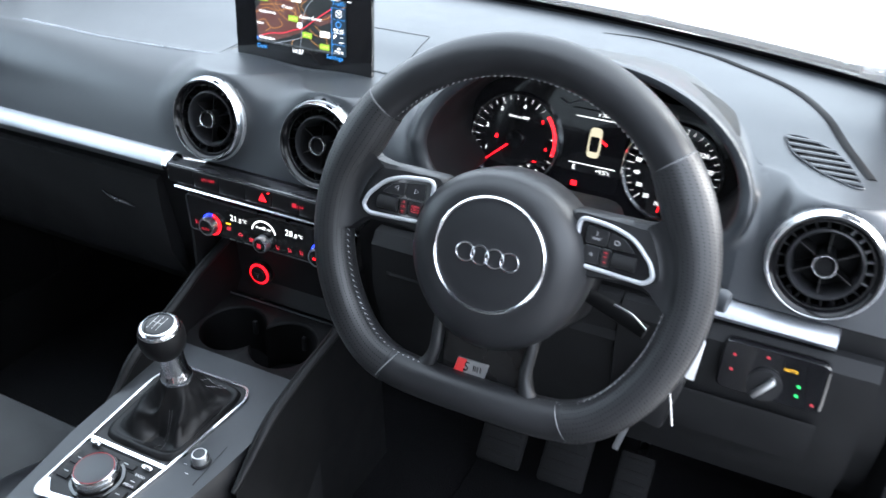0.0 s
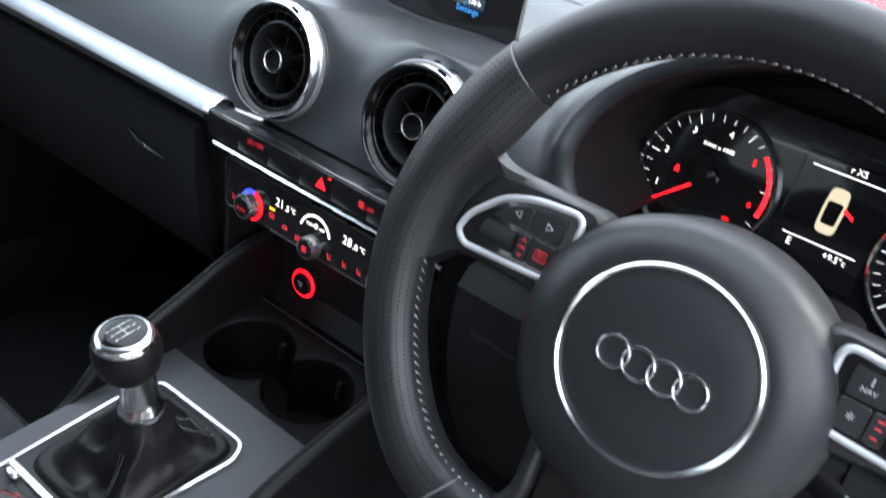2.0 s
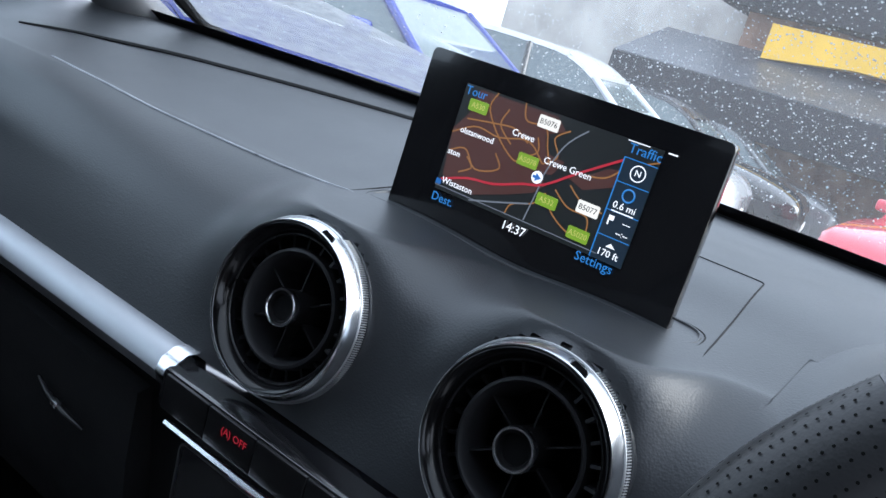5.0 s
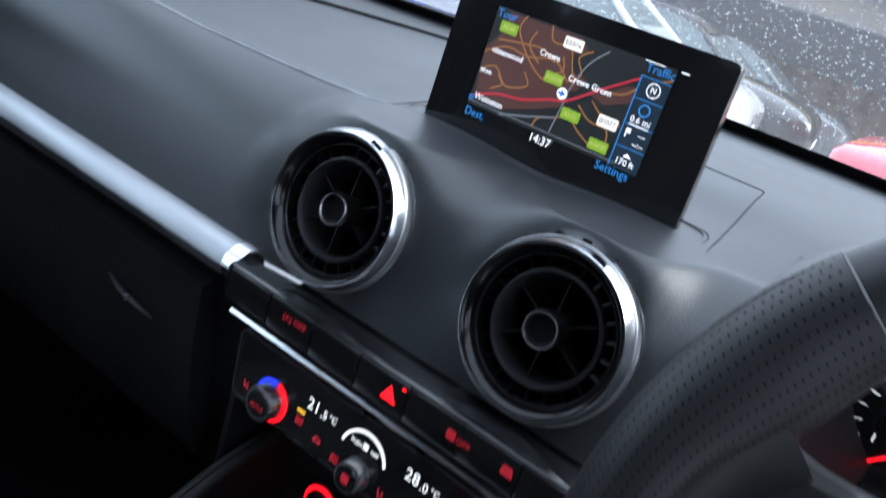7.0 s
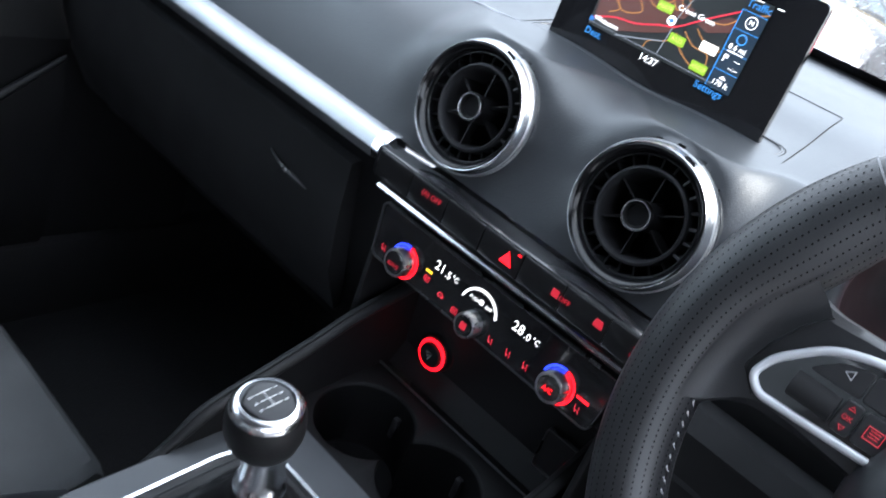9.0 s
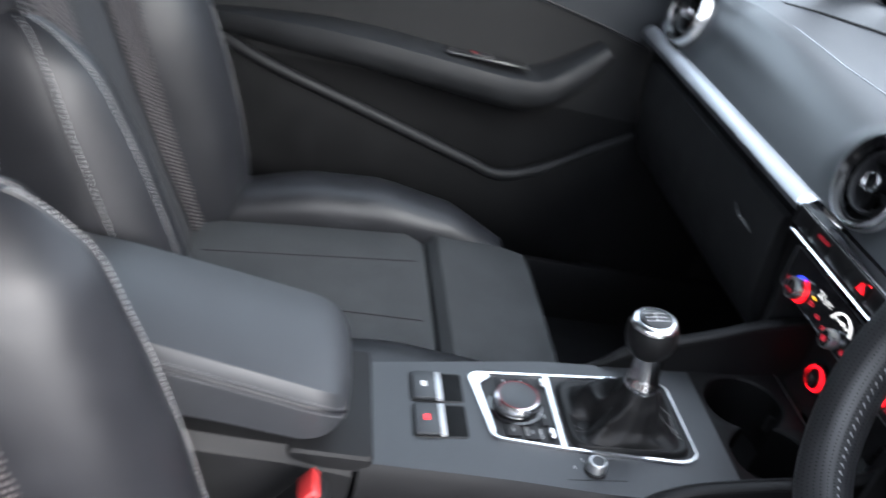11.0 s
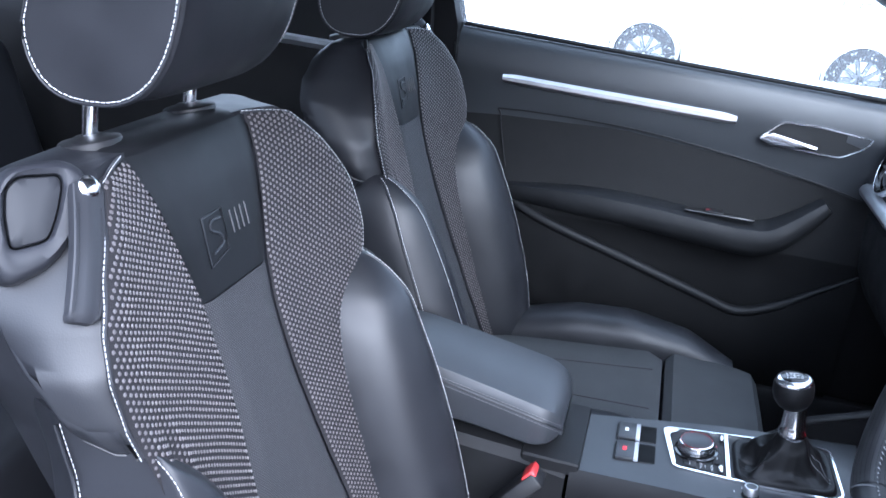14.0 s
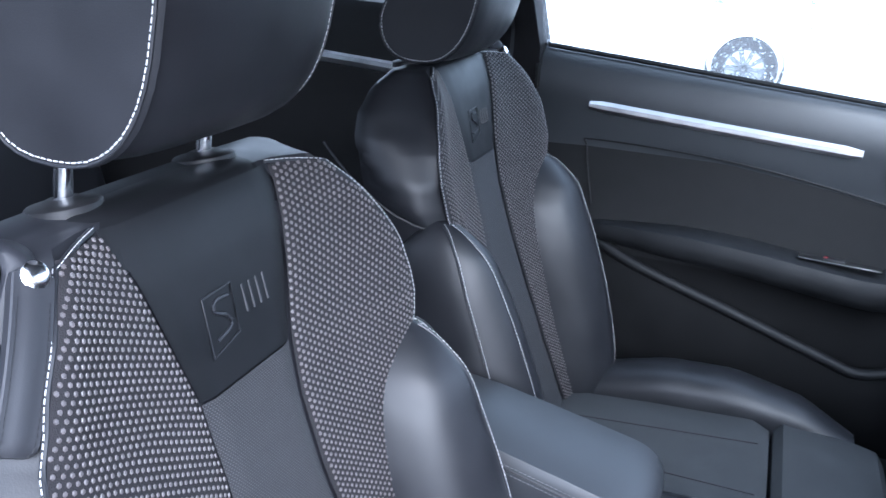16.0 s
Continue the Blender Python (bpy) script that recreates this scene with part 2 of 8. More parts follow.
def tube(path, radius, sides=8, closed=False, flat=1.0, up=(0, 0, 1)):
    """A round or flattened bar along a path; radius may be a list."""
    path = [Vector(p) for p in path]
    n, rings = len(path), []
    for i, p in enumerate(path):
        a, b = (path[i - 1], path[(i + 1) % n]) if closed else (path[max(i - 1, 0)], path[min(i + 1, n - 1)])
        t = (b - a).normalized()
        s = t.cross(Vector(up))
        s = s.normalized() if s.length > 1e-5 else t.orthogonal().normalized()
        w = s.cross(t)
        r = radius[i] if isinstance(radius, (list, tuple)) else radius
        rings.append([p + r * (math.cos(k) * s + flat * math.sin(k) * w) for k in steps(0, 2 * math.pi, sides, endpoint=False)])
    if closed:
        v, f = loft(rings + [rings[0]], caps=False)
        k = len(rings) * sides
        return v[:k], [tuple(i % k for i in q) for q in f]
    return loft(rings)


def smooth_path(points, n=24, closed=False):
    """A Catmull-Rom curve through points."""
    p = [Vector(q) for q in points]
    spans = len(p) if closed else len(p) - 1
    out = []
    for i in range(n if closed else n + 1):
        s = i / n * spans
        k = min(int(s), spans - 1)
        f = s - k
        if closed:
            a, b, c, d = (p[(k + j) % len(p)] for j in (-1, 0, 1, 2))
        else:
            a, b, c, d = p[max(k - 1, 0)], p[k], p[min(k + 1, len(p) - 1)], p[min(k + 2, len(p) - 1)]
        out.append(0.5 * ((2 * b) + (c - a) * f + (2 * a - 5 * b + 4 * c - d) * f * f + (3 * b - a - 3 * c + d) * f**3))
    return out


def lathe(profile, sides=40, axis="z"):
    """Turns (radius, height) pairs round the z axis; open at the ends unless the radius is 0."""
    rings = [[(r * math.cos(k), r * math.sin(k), h) for k in steps(0, 2 * math.pi, sides, endpoint=False)] for r, h in profile]
    v, f = loft(rings, caps=False)
    return v, f


def plate(outline, z0, z1, r=0.001):
    """A flat outline (x, y) given thickness, with a small chamfer on top."""
    c = Vector((sum(p[0] for p in outline) / len(outline), sum(p[1] for p in outline) / len(outline), 0))

    def inset(p, d):
        v = Vector((p[0], p[1], 0)) - c
        return c + v * max(0.0, 1 - d / max(v.length, 1e-6))

    lo = [Vector((p[0], p[1], z0)) for p in outline]
    mid = [Vector((p[0], p[1], z1 - r)) for p in outline]
    top = [Vector((inset(p, r).x, inset(p, r).y, z1)) for p in outline]
    return loft([lo, mid, top])


def rounded(points, r, n=5):
    """Rounds the corners of a flat outline."""
    out = []
    for i, p in enumerate(points):
        p, a, b = Vector(p[:2]), Vector(points[i - 1][:2]), Vector(points[(i + 1) % len(points)][:2])
        da, db = (a - p), (b - p)
        k = min(r, da.length * 0.45, db.length * 0.45)
        s, e = p + da.normalized() * k, p + db.normalized() * k
        for t in steps(0, 1, n):
            q = (1 - t) ** 2 * s + 2 * t * (1 - t) * p + t * t * e
            out.append((q.x, q.y))
    return out


def frame_outline(outline, width, z0, z1):
    """A raised border that follows an outline."""
    c = Vector((sum(p[0] for p in outline) / len(outline), sum(p[1] for p in outline) / len(outline)))
    n = len(outline)
    inner = []
    for i, p in enumerate(outline):
        t = (Vector(outline[(i + 1) % n]) - Vector(outline[i - 1])).normalized()
        q = Vector(p) + Vector((-t.y, t.x)) * width
        if (q - c).length > (Vector(p) - c).length:
            q = Vector(p) - Vector((-t.y, t.x)) * width
        inner.append(q)
    rings = [[(p[0], p[1], z0) for p in outline], [(p[0], p[1], z1) for p in outline], [(p[0], p[1], z1) for p in inner], [(p[0], p[1], z0) for p in inner]]
    v, f = loft(rings + [rings[0]], caps=False)
    k = 4 * n
    return v[:k], [tuple(i % k for i in q) for q in f]


def letters(text, size, mat, parent, m, name="lettering", align="CENTER", depth=0.0001):
    """Raised lettering in the built-in font, centred on m, reading along x with y up."""
    curve = bpy.data.curves.new(name, "FONT")
    curve.body, curve.size, curve.extrude, curve.resolution_u = text, size, depth, 2
    curve.align_x, curve.align_y = align, "CENTER"
    ob = bpy.data.objects.new(name, curve)
    scene.collection.objects.link(ob)
    bpy.context.view_layer.update()
    mesh = bpy.data.meshes.new_from_object(ob.evaluated_get(bpy.context.evaluated_depsgraph_get()))
    bpy.data.objects.remove(ob)
    bpy.data.curves.remove(curve)
    mesh.materials.clear()
    mesh.materials.append(mat)
    made = new(name, mesh)
    made.parent = parent
    made.matrix_basis = m
    return made


def facing(x, y, z, tilt=0.0):
    """A plane that stands up and looks to the back of the car: its x to the right, its y up, its z to the seats; tilt leans its top ahead."""
    return pose(x, y, z, 90 - tilt, 0, 0)


def stitches(path, parent, step=0.0050, length=0.0034, r=0.00042, lift=(0, 0, 0), thread=None):
    """A row of short raised stitches along a path, as one seam."""
    pts, out, acc = [Vector(p) for p in path], [], 0.0
    for a, b in zip(pts, pts[1:]):
        d = (b - a).length
        if d < 1e-6:
            continue
        while acc < d:
            p = a + (b - a) * (acc / d) + Vector(lift)
            q = p + (b - a).normalized() * length
            out.append(tube([p, q], r, 4))
            acc += step
        acc -= d
    return part("seam", join(*out)[:2], thread or STITCH, parent, "pale stitched seam")


def lerp(x, xs, ys):
    return float(np.interp(x, xs, ys))

# ---- the ground and the car's shell ----
def ground_z(x, y):
    """The yard falls gently away ahead of the car and on the passenger's side."""
    return -0.07 * max(0.0, min(y, 30.0) - 3.5) - 0.045 * max(0.0, -5.0 - max(x, -12.0))


ground_rows = [[(x, y, ground_z(x, y)) for x in (-400, -12, -5, 400)] for y in (-400, 3.5, 30, 400)]
TARMAC = material("wet_tarmac", (0.38, 0.365, 0.35), 0.40, grain=0.5, grain_size=0.02, tone=0.3, tone_size=1.5, wear=0.2)
lone("ground", ([p for r in ground_rows for p in r], [(4 * a + b, 4 * a + b + 1, 4 * a + b + 5, 4 * a + b + 4) for a in range(3) for b in range(3)]), TARMAC, "wet pale concrete of a car yard", "ground", "structure")


def screen_base(x):
    return 0.478 - 0.36 * x * x


def shell_panel(name, rings, mat, label, thick=0.03, inward=(0, 0, -1)):
    """A sheet with thickness, made of rows of points."""
    off = Vector(inward) * thick
    n = len(rings[0])
    outer = [Vector(p) for r in rings for p in r]
    inner = [p + off for p in outer]
    k, faces = len(outer), []
    rows = len(rings)
    for a in range(rows - 1):
        for b in range(n - 1):
            q = (a * n + b, a * n + b + 1, (a + 1) * n + b + 1, (a + 1) * n + b)
            faces += [q, tuple(i + k for i in q[::-1])]
    rim = [i for i in range(n)] + [r * n + n - 1 for r in range(1, rows)] + [(rows - 1) * n + i for i in range(n - 2, -1, -1)] + [r * n for r in range(rows - 2, 0, -1)]
    for a, b in zip(rim, rim[1:] + rim[:1]):
        faces.append((a, b, b + k, a + k))
    return lone(name, (outer + inner, faces), mat, label, "car body", "structure")


# roof: crowned, from the windscreen's head to the tailgate
shell_panel("ceiling", [[(x, y, 1.405 - 0.10 * x * x - 0.03 * ((y + 0.9) / 0.8) ** 2) for x in steps(-0.60, 0.60, 13)] for y in steps(-0.28, -1.75, 10)], HEADLINE, "grey cloth headlining under the roof", 0.04)
# floor pan and sills
lone("floor", box(-0.74, 0.74, -2.1, 0.75, 0.22, 0.27, 0.01), CARPET, "black carpeted car floor", "floor", "structure")
for side, label in ((-1, "passenger"), (1, "driver")):
    lone("sill_" + label, box(side * 0.78 - 0.07, side * 0.78 + 0.07, -0.95, 0.5, 0.20, 0.40, 0.02), HARD, "black plastic door sill", "sill", "structure")
# bulkhead behind the dashboard and tailgate wall
lone("wall_front", box(-0.74, 0.74, 0.50, 0.54, 0.25, 0.97, 0.01), HARD, "dark bulkhead ahead of the footwells", "bulkhead", "structure")
lone("wall_rear", box(-0.70, 0.70, -2.12, -2.06, 0.25, 1.02, 0.02), HARD, "dark lining of the tailgate", "tailgate", "structure")
for side, label in ((-1, "passenger"), (1, "driver")):
    lone("kick_panel_" + label, box(side * 0.755 - 0.02, side * 0.755 + 0.02, 0.0 if side > 0 else 0.1, 0.54, 0.25, 0.99, 0.01), HARD, "black footwell side lining", "lining", "structure")
# pillars: windscreen pillars, centre pillars and rear quarters
for side, label in ((-1, "passenger"), (1, "driver")):
    foot, head = Vector((side * 0.695, 0.315, 1.00)), Vector((side * 0.575, -0.30, 1.355))
    lone("pillar_front_" + label, tube(smooth_path([foot + Vector((0, 0.08, -0.06)), foot, (foot + head) / 2 + Vector((side * 0.012, 0, 0.012)), head], 20), [0.075 - 0.041 * min(1.0, k / 9) for k in range(21)], 14, flat=0.7), PILLAR, "grey trimmed windscreen pillar", "pillar", "structure")
    if side < 0:
        lone("pillar_seal_" + label, tube(smooth_path([(side * 0.578, 0.372, 1.002), (side * 0.592, 0.345, 1.012), (side * 0.600, 0.30, 1.036), (side * 0.575, 0.10, 1.15), (side * 0.525, -0.27, 1.345)], 30), 0.007, 8), RUBBER, "black seal beside the windscreen pillar", "seal", "structure")
    lone("roof_rail_" + label, tube(smooth_path([head, (side * 0.60, -0.75, 1.372), (side * 0.59, -1.3, 1.355), (side * 0.56, -1.8, 1.30)], 14), 0.028, 10), HEADLINE, "grey trimmed roof rail", "roof rail", "structure")
    lone("pillar_centre_" + label, loft([[(side * (xo - d), y0 + dy - (0.12 if side > 0 else 0.10 * (dy < 0.02)), z) for d, dy in ((0, 0), (0.045, 0.01), (0.045, w - 0.01), (0, w))] for z, xo, y0, w in ((0.35, 0.80, -1.02, 0.15), (0.80, 0.80, -1.00, 0.14), (1.08, 0.775, -0.97, 0.11), (1.22, 0.70, -0.97, 0.095), (1.36, 0.62, -0.96, 0.09))]), HARD, "black trimmed centre pillar", "pillar", "structure")
    lone("quarter_" + label, box(side * 0.745 - 0.03, side * 0.745 + 0.03, -2.1, -1.0, 0.30, 1.135 if side < 0 else 1.05, 0.02), LOWER, "dark rear side lining", "rear lining", "structure")
    lone("pillar_rear_" + label, loft([[(side * (xo - d), y0 + dy, z) for d, dy in ((0, 0), (0.05, 0), (0.05, w), (0, w))] for z, xo, y0, w in ((1.05, 0.76, -2.08, 0.50), (1.36, 0.60, -1.85, 0.30))]), HEADLINE, "grey trimmed rear pillar", "pillar", "structure")
lone("rear_trim_strip", tube([(-0.71, -1.12, 1.005), (-0.71, -1.42, 1.015)], 0.012, 8, flat=1.0), SATIN, "aluminium trim strip on the rear side lining", "trim strip")

# glass
PANE = glass("car_glass", (0.82, 0.85, 0.84), mist=0.045)
WET_PANE = glass("wet_side_glass", (0.86, 0.95, 0.955), mist=0.085)


def sheet(rows):
    n = len(rows[0])
    return [Vector(p) for r in rows for p in r], [(a * n + b, a * n + b + 1, (a + 1) * n + b + 1, (a + 1) * n + b) for a in range(len(rows) - 1) for b in range(n - 1)]


def on_screen(x, s):
    """A place on the windscreen: s from 0 at its foot to 1 at its head."""
    k = x / (0.72 - 0.14 * s)
    return Vector((x, (1 - s) * screen_base(x) + s * (-0.27 - 0.05 * k * k) - 0.03 * math.sin(math.pi * s) * -1, 1.0 + 0.375 * s + 0.02 * math.sin(math.pi * s) - 0.035 * k * k * s))


windscreen = lone("windscreen", sheet([[on_screen((0.72 - 0.14 * s) * k, s) for k in steps(-1, 1, 19)] for s in steps(0, 1, 9)]), PANE, "raked windscreen glass speckled with rain", "windscreen", "structure")
lone("windscreen_border", sheet([[on_screen((0.72 - 0.14 * s) * k, s) - Vector((0, 0.003, 0.002)) for k in steps(-1, 1, 25)] for s in (0.0, 0.02, 0.04)]), GLOSS, "black printed border along the windscreen foot", "windscreen border", "structure")
side_glass = lone("window_passenger", sheet([[(-0.765 + 0.16 * s, y, (1.055 - 0.03 * (y + 0.84) / 0.84) * (1 - s) + 1.35 * s) for y in steps(-0.87, 0.27 - 0.57 * s, 9)] for s in steps(0, 1, 5)]), WET_PANE, "passenger door glass wet with rain", "window", "structure")
side_glass.visible_shadow = False
# dark tint added to keep the rear of the cabin dim
rear_glass = lone("window_rear", sheet([[(x, -2.08 + 0.30 * s, 1.03 + 0.30 * s) for x in steps(-0.6, 0.6, 5)] for s in (0, 0.5, 1)]), glass("dimmed_rear_glass", (0.12, 0.13, 0.13)), "rear window glass", "window", "structure")
rear_glass.visible_shadow = False
quarter_glass = lone("window_quarter", sheet([[(-0.76 + 0.15 * s, y, 1.135 * (1 - s) + 1.34 * s) for y in (-1.62, -1.3, -1.0)] for s in (0, 1)]), PANE, "rear quarter glass", "window", "structure")
quarter_glass.visible_shadow = False

# ---- dashboard ----
dash = thing("dashboard", "dark grey soft-touch dashboard with aluminium trim", "dashboard", (0, 0, 0))


def dash_shift(x):
    return -0.012 * max(0.0, abs(x) - 0.15) ** 1.5


def bulge(x, centre, half):
    """A soft swelling round a vent."""
    k = (x - centre) / half
    return math.exp(-k * k * 2.2)


def dash_profile(x):
    s = dash_shift(x)
    c = -0.11 * max(0.0, abs(x) - 0.15) ** 1.5 if x < 0 else s
    v = bulge(x, -0.077, 0.072) + bulge(x, 0.077, 0.072) + bulge(x, 0.63, 0.07) + bulge(x, -0.63, 0.07)
    base = screen_base(x) + 0.03
    crest = 0.975
    pts = [
        (0.002 + s, 0.874), (0.008 + s - 0.006 * v, 0.890), (0.018 + s - 0.013 * v, 0.915), (0.030 + s * 0.7 + c * 0.3 - 0.021 * v, 0.938), (0.046 + (s + c) / 2 - 0.032 * v, 0.957), (0.066 + c - 0.045 * v, 0.970 + 0.002 * v),
        (0.086 + c - 0.050 * v, crest + 0.003 + 0.004 * v), (0.100 + c - 0.032 * v, crest + 0.005 + 0.002 * v), (0.15 + c * 0.5, 0.9885), (0.21, 0.9985), (0.30, 1.0040), ((0.30 + base) / 2, 1.0040), (base - 0.028, 1.002), (base, 0.990)]
    return pts


def dash_row(x):
    """The section of the pad at x as a smooth curve, four spans to each given one."""
    return [(p.x, p.y) for p in smooth_path([(y, z, 0) for y, z in dash_profile(x)], 4 * 13)]


VENT_SPOTS = ((-0.077, 0.930), (0.079, 0.928), (0.628, 0.932), (-0.63, 0.932))
HOOD_X0, HOOD_X1 = 0.150, 0.566
xs = sorted(set([round(v, 4) for v in steps(-0.725, 0.725, 260) if min(abs(v - HOOD_X0), abs(v - HOOD_X1)) > 0.003] + [HOOD_X0, HOOD_X1]))
rows = []


def pod(x, y, z):
    """Draws the pad forward into a soft cone round each vent."""
    for vx, vy, vz in ((-0.077, 0.000, 0.930), (0.079, 0.003, 0.928), (0.628, -0.006, 0.932), (-0.63, -0.006, 0.932)):
        gap = y - (vy + 0.0155 + (z - vz) * 0.2126)
        if gap > 0:
            w = max(0.0, 1 - math.hypot(max(0.0, math.hypot(x - vx, z - vz) - 0.053), gap * 0.60) / 0.052)
            k = max(0.0, min(1.0, (HOOD_X0 - 0.002 - x) / 0.034)) if vx < 0.3 else max(0.0, min(1.0, (x - HOOD_X1 - 0.004) / 0.02))
            w *= k * k * (3 - 2 * k)
            y -= gap * w * w * (3 - 2 * w)
    return x, y, z


for x in xs:
    rows.append([pod(x, y, z) for y, z in dash_row(x)])


def hood_edge(f):
    """The hood's border on the pad, f from 0 to 1: (x, row along the section, outward x, outward y)."""
    f *= 5
    if f < 1:
        return HOOD_X0, 26 * f, -1.0, 0.0
    if f < 2:
        a = radians(90 * (f - 1))
        return HOOD_X0 + 0.09 * (1 - math.cos(a)), 26 + 14 * math.sin(a), -math.cos(a), math.sin(a)
    if f < 3:
        return HOOD_X0 + 0.09 + (HOOD_X1 - 0.20 - HOOD_X0 - 0.09) * (f - 2), 40.0, 0.0, 1.0
    if f < 4:
        a = radians(90 * (f - 3))
        return HOOD_X1 - 0.20 * (1 - math.sin(a)), 20 + 20 * math.cos(a), math.sin(a), math.cos(a)
    return HOOD_X1, 20 * (5 - f), 1.0, 0.0


def in_hood(x, row):
    """True well inside the hood's border."""
    if not HOOD_X0 + 0.012 < x < HOOD_X1 - 0.012:
        return False
    left = HOOD_X0 + 0.09 - x
    right = x - (HOOD_X1 - 0.20)
    high = 26 + 14 * math.sqrt(max(0.0, 1 - (left / 0.09) ** 2)) if left > 0 else 20 + 20 * math.sqrt(max(0.0, 1 - (right / 0.20) ** 2)) if right > 0 else 40
    return row < high - 1.5


# one pad across the car, opened where the instruments stand
cols = len(rows[0])
pad_faces = []
for a in range(len(rows) - 1):
    x = (rows[a][0][0] + rows[a + 1][0][0]) / 2
    for b in range(cols - 1):
        mid = (Vector(rows[a][b]) + Vector(rows[a + 1][b + 1])) / 2
        if not in_hood(x, b + 0.5) and all(math.hypot(x - vx, (mid.z - vz) * 1.02) > 0.0495 or mid.y > 0.06 for vx, vz in VENT_SPOTS):
            pad_faces.append((a * cols + b, a * cols + b + 1, (a + 1) * cols + b + 1, (a + 1) * cols + b))
part("upper_pad", ([Vector(p) for r in rows for p in r], pad_faces), DASH, dash, "grained dark grey upper pad")


def dash_top(x, y):
    """Height of the upper pad at x, y."""
    prof = dash_row(x)[14:52]
    return lerp(y, [q[0] for q in prof], [q[1] for q in prof])


def dense(outline, step=0.006):
    out = []
    for a, b in zip(outline, outline[1:] + outline[:1]):
        a, b = Vector(a), Vector(b)
        n = max(1, int((b - a).length / step))
        out += [tuple(a + (b - a) * (i / n)) for i in range(n)]
    return out


# crease of the upper pad on the passenger side, its highlight painted as a pale line
EDGE = material("pad_crease_highlight", (0.26, 0.27, 0.29), 0.34, tone=0.3, tone_size=0.03)
part("crease", tube([(x, lerp(x, (-0.46, -0.42, -0.315, -0.243, -0.182, -0.118), (0.078, 0.0775, 0.077, 0.081, 0.085, 0.089)), dash_top(x, lerp(x, (-0.46, -0.42, -0.315, -0.243, -0.182, -0.118), (0.078, 0.0775, 0.077, 0.081, 0.085, 0.089))) + 0.0001) for x in steps(-0.46, -0.118, 60)], [0.0003] + [0.00095] * 58 + [0.0005], 6), EDGE, dash, "thin crease with a pale painted highlight")
# lower fascia
low = []
for x in steps(-0.725, 0.725, 40):
    s = dash_shift(x)
    low.append([(x, 0.004 + s, 0.878), (x, 0.004 + s, 0.850), (x, 0.012 + s, 0.838), (x, 0.014 + s, 0.80), (x, 0.022 + s, 0.74), (x, 0.05 + s, 0.67), (x, 0.10, 0.60), (x, 0.22, 0.52), (x, 0.44, 0.48)])
lone_low = [r for r in low if r[0][0] < -0.11]
part("lower_fascia", sheet(lone_low), LOWER, dash, "black lower fascia")
part("lower_fascia", sheet([r for r in low if r[0][0] > 0.12]), LOWER, dash, "black lower fascia")
# glovebox lid
lid = part("glovebox_lid", loft([[(x, y + dash_shift(x), z) for y, z in ((0.004, 0.835), (-0.006, 0.832), (-0.004, 0.78), (0.004, 0.72), (0.028, 0.67), (0.036, 0.675))] for x in steps(-0.66, -0.165, 12)]), LOWER, dash, "black glovebox lid")
part("lid_catch", tube([(-0.262, -0.0105, 0.7960), (-0.245, -0.0135, 0.7925), (-0.222, -0.0135, 0.7890), (-0.205, -0.0105, 0.7850)], [0.0012, 0.0028, 0.0028, 0.0010], 10, flat=0.7), VENT_RING, lid, "dark glovebox catch")
part("catch_lock", box(-0.236, -0.228, -0.0175, -0.0125, 0.7885, 0.7935, 0.0015), CHROME, lid, "small chrome lock")


def trim_strip(x0, x1, taper0, taper1):
    rings = []
    for k, x in enumerate(steps(x0, x1, 16)):
        h = 0.0125 * (taper0 + (taper1 - taper0) * k / 15)
        y = -0.004 + dash_shift(x)
        rings.append([(x, y + 0.012, 0.863 - h), (x, y - 0.004, 0.863 - h), (x, y - 0.011, 0.863 - 0.6 * h), (x, y - 0.014, 0.863), (x, y - 0.011, 0.863 + 0.6 * h), (x, y - 0.003, 0.863 + h), (x, y + 0.012, 0.863 + h)])
    return loft(rings)


part("trim_strip", trim_strip(-0.72, -0.140, 1.15, 1.0), BRUSHED, dash, "brushed aluminium trim strip")
part("trim_strip", trim_strip(0.505, 0.656, 0.7, 0.72), BRUSHED, dash, "brushed aluminium trim strip")
part("strip_cap", trim_strip(-0.1405, -0.128, 1.06, 1.06), CHROME, dash, "chrome strip end")
# lid behind the screen, and its slot
lid_out = [(x, y) for x, y in dense(rounded([(-0.124, 0.070), (0.124, 0.070), (0.106, 0.238), (-0.106, 0.238)], 0.005, 8), 0.004) if y > 0.083]
lid_out = sorted([p for p in lid_out if p[0] > 0.1], key=lambda p: p[1]) + sorted([p for p in lid_out if abs(p[0]) <= 0.1], key=lambda p: -p[0]) + sorted([p for p in lid_out if p[0] < -0.1], key=lambda p: -p[1])
part("lid_joint", tube([(x, y, dash_top(x, y)) for x, y in lid_out], 0.0006, 5), RUBBER, dash, "thin joint of the pop-up lid")
well_out = dense(rounded([(-0.116, 0.0925), (0.116, 0.0925), (0.114, 0.122), (-0.114, 0.122)], 0.012, 8), 0.004)
part("screen_well_joint", tube([(x, y, dash_top(x, y)) for x, y in well_out], 0.0005, 5, closed=True), RUBBER, dash, "thin joint round the screen's well")
part("screen_well_lip", tube([(x * 0.978, 0.107 + (y - 0.107) * 0.84, dash_top(x, y)) for x, y in well_out], 0.0010, 6, closed=True), DASH, dash)
slot = part("screen_slot", plate(rounded([(-0.1045, 0.0965), (0.1045, 0.0965), (0.1045, 0.107), (-0.1045, 0.107)], 0.005), 0.970, 0.9803, 0.0003), VENT_BLACK, dash, "black screen slot")
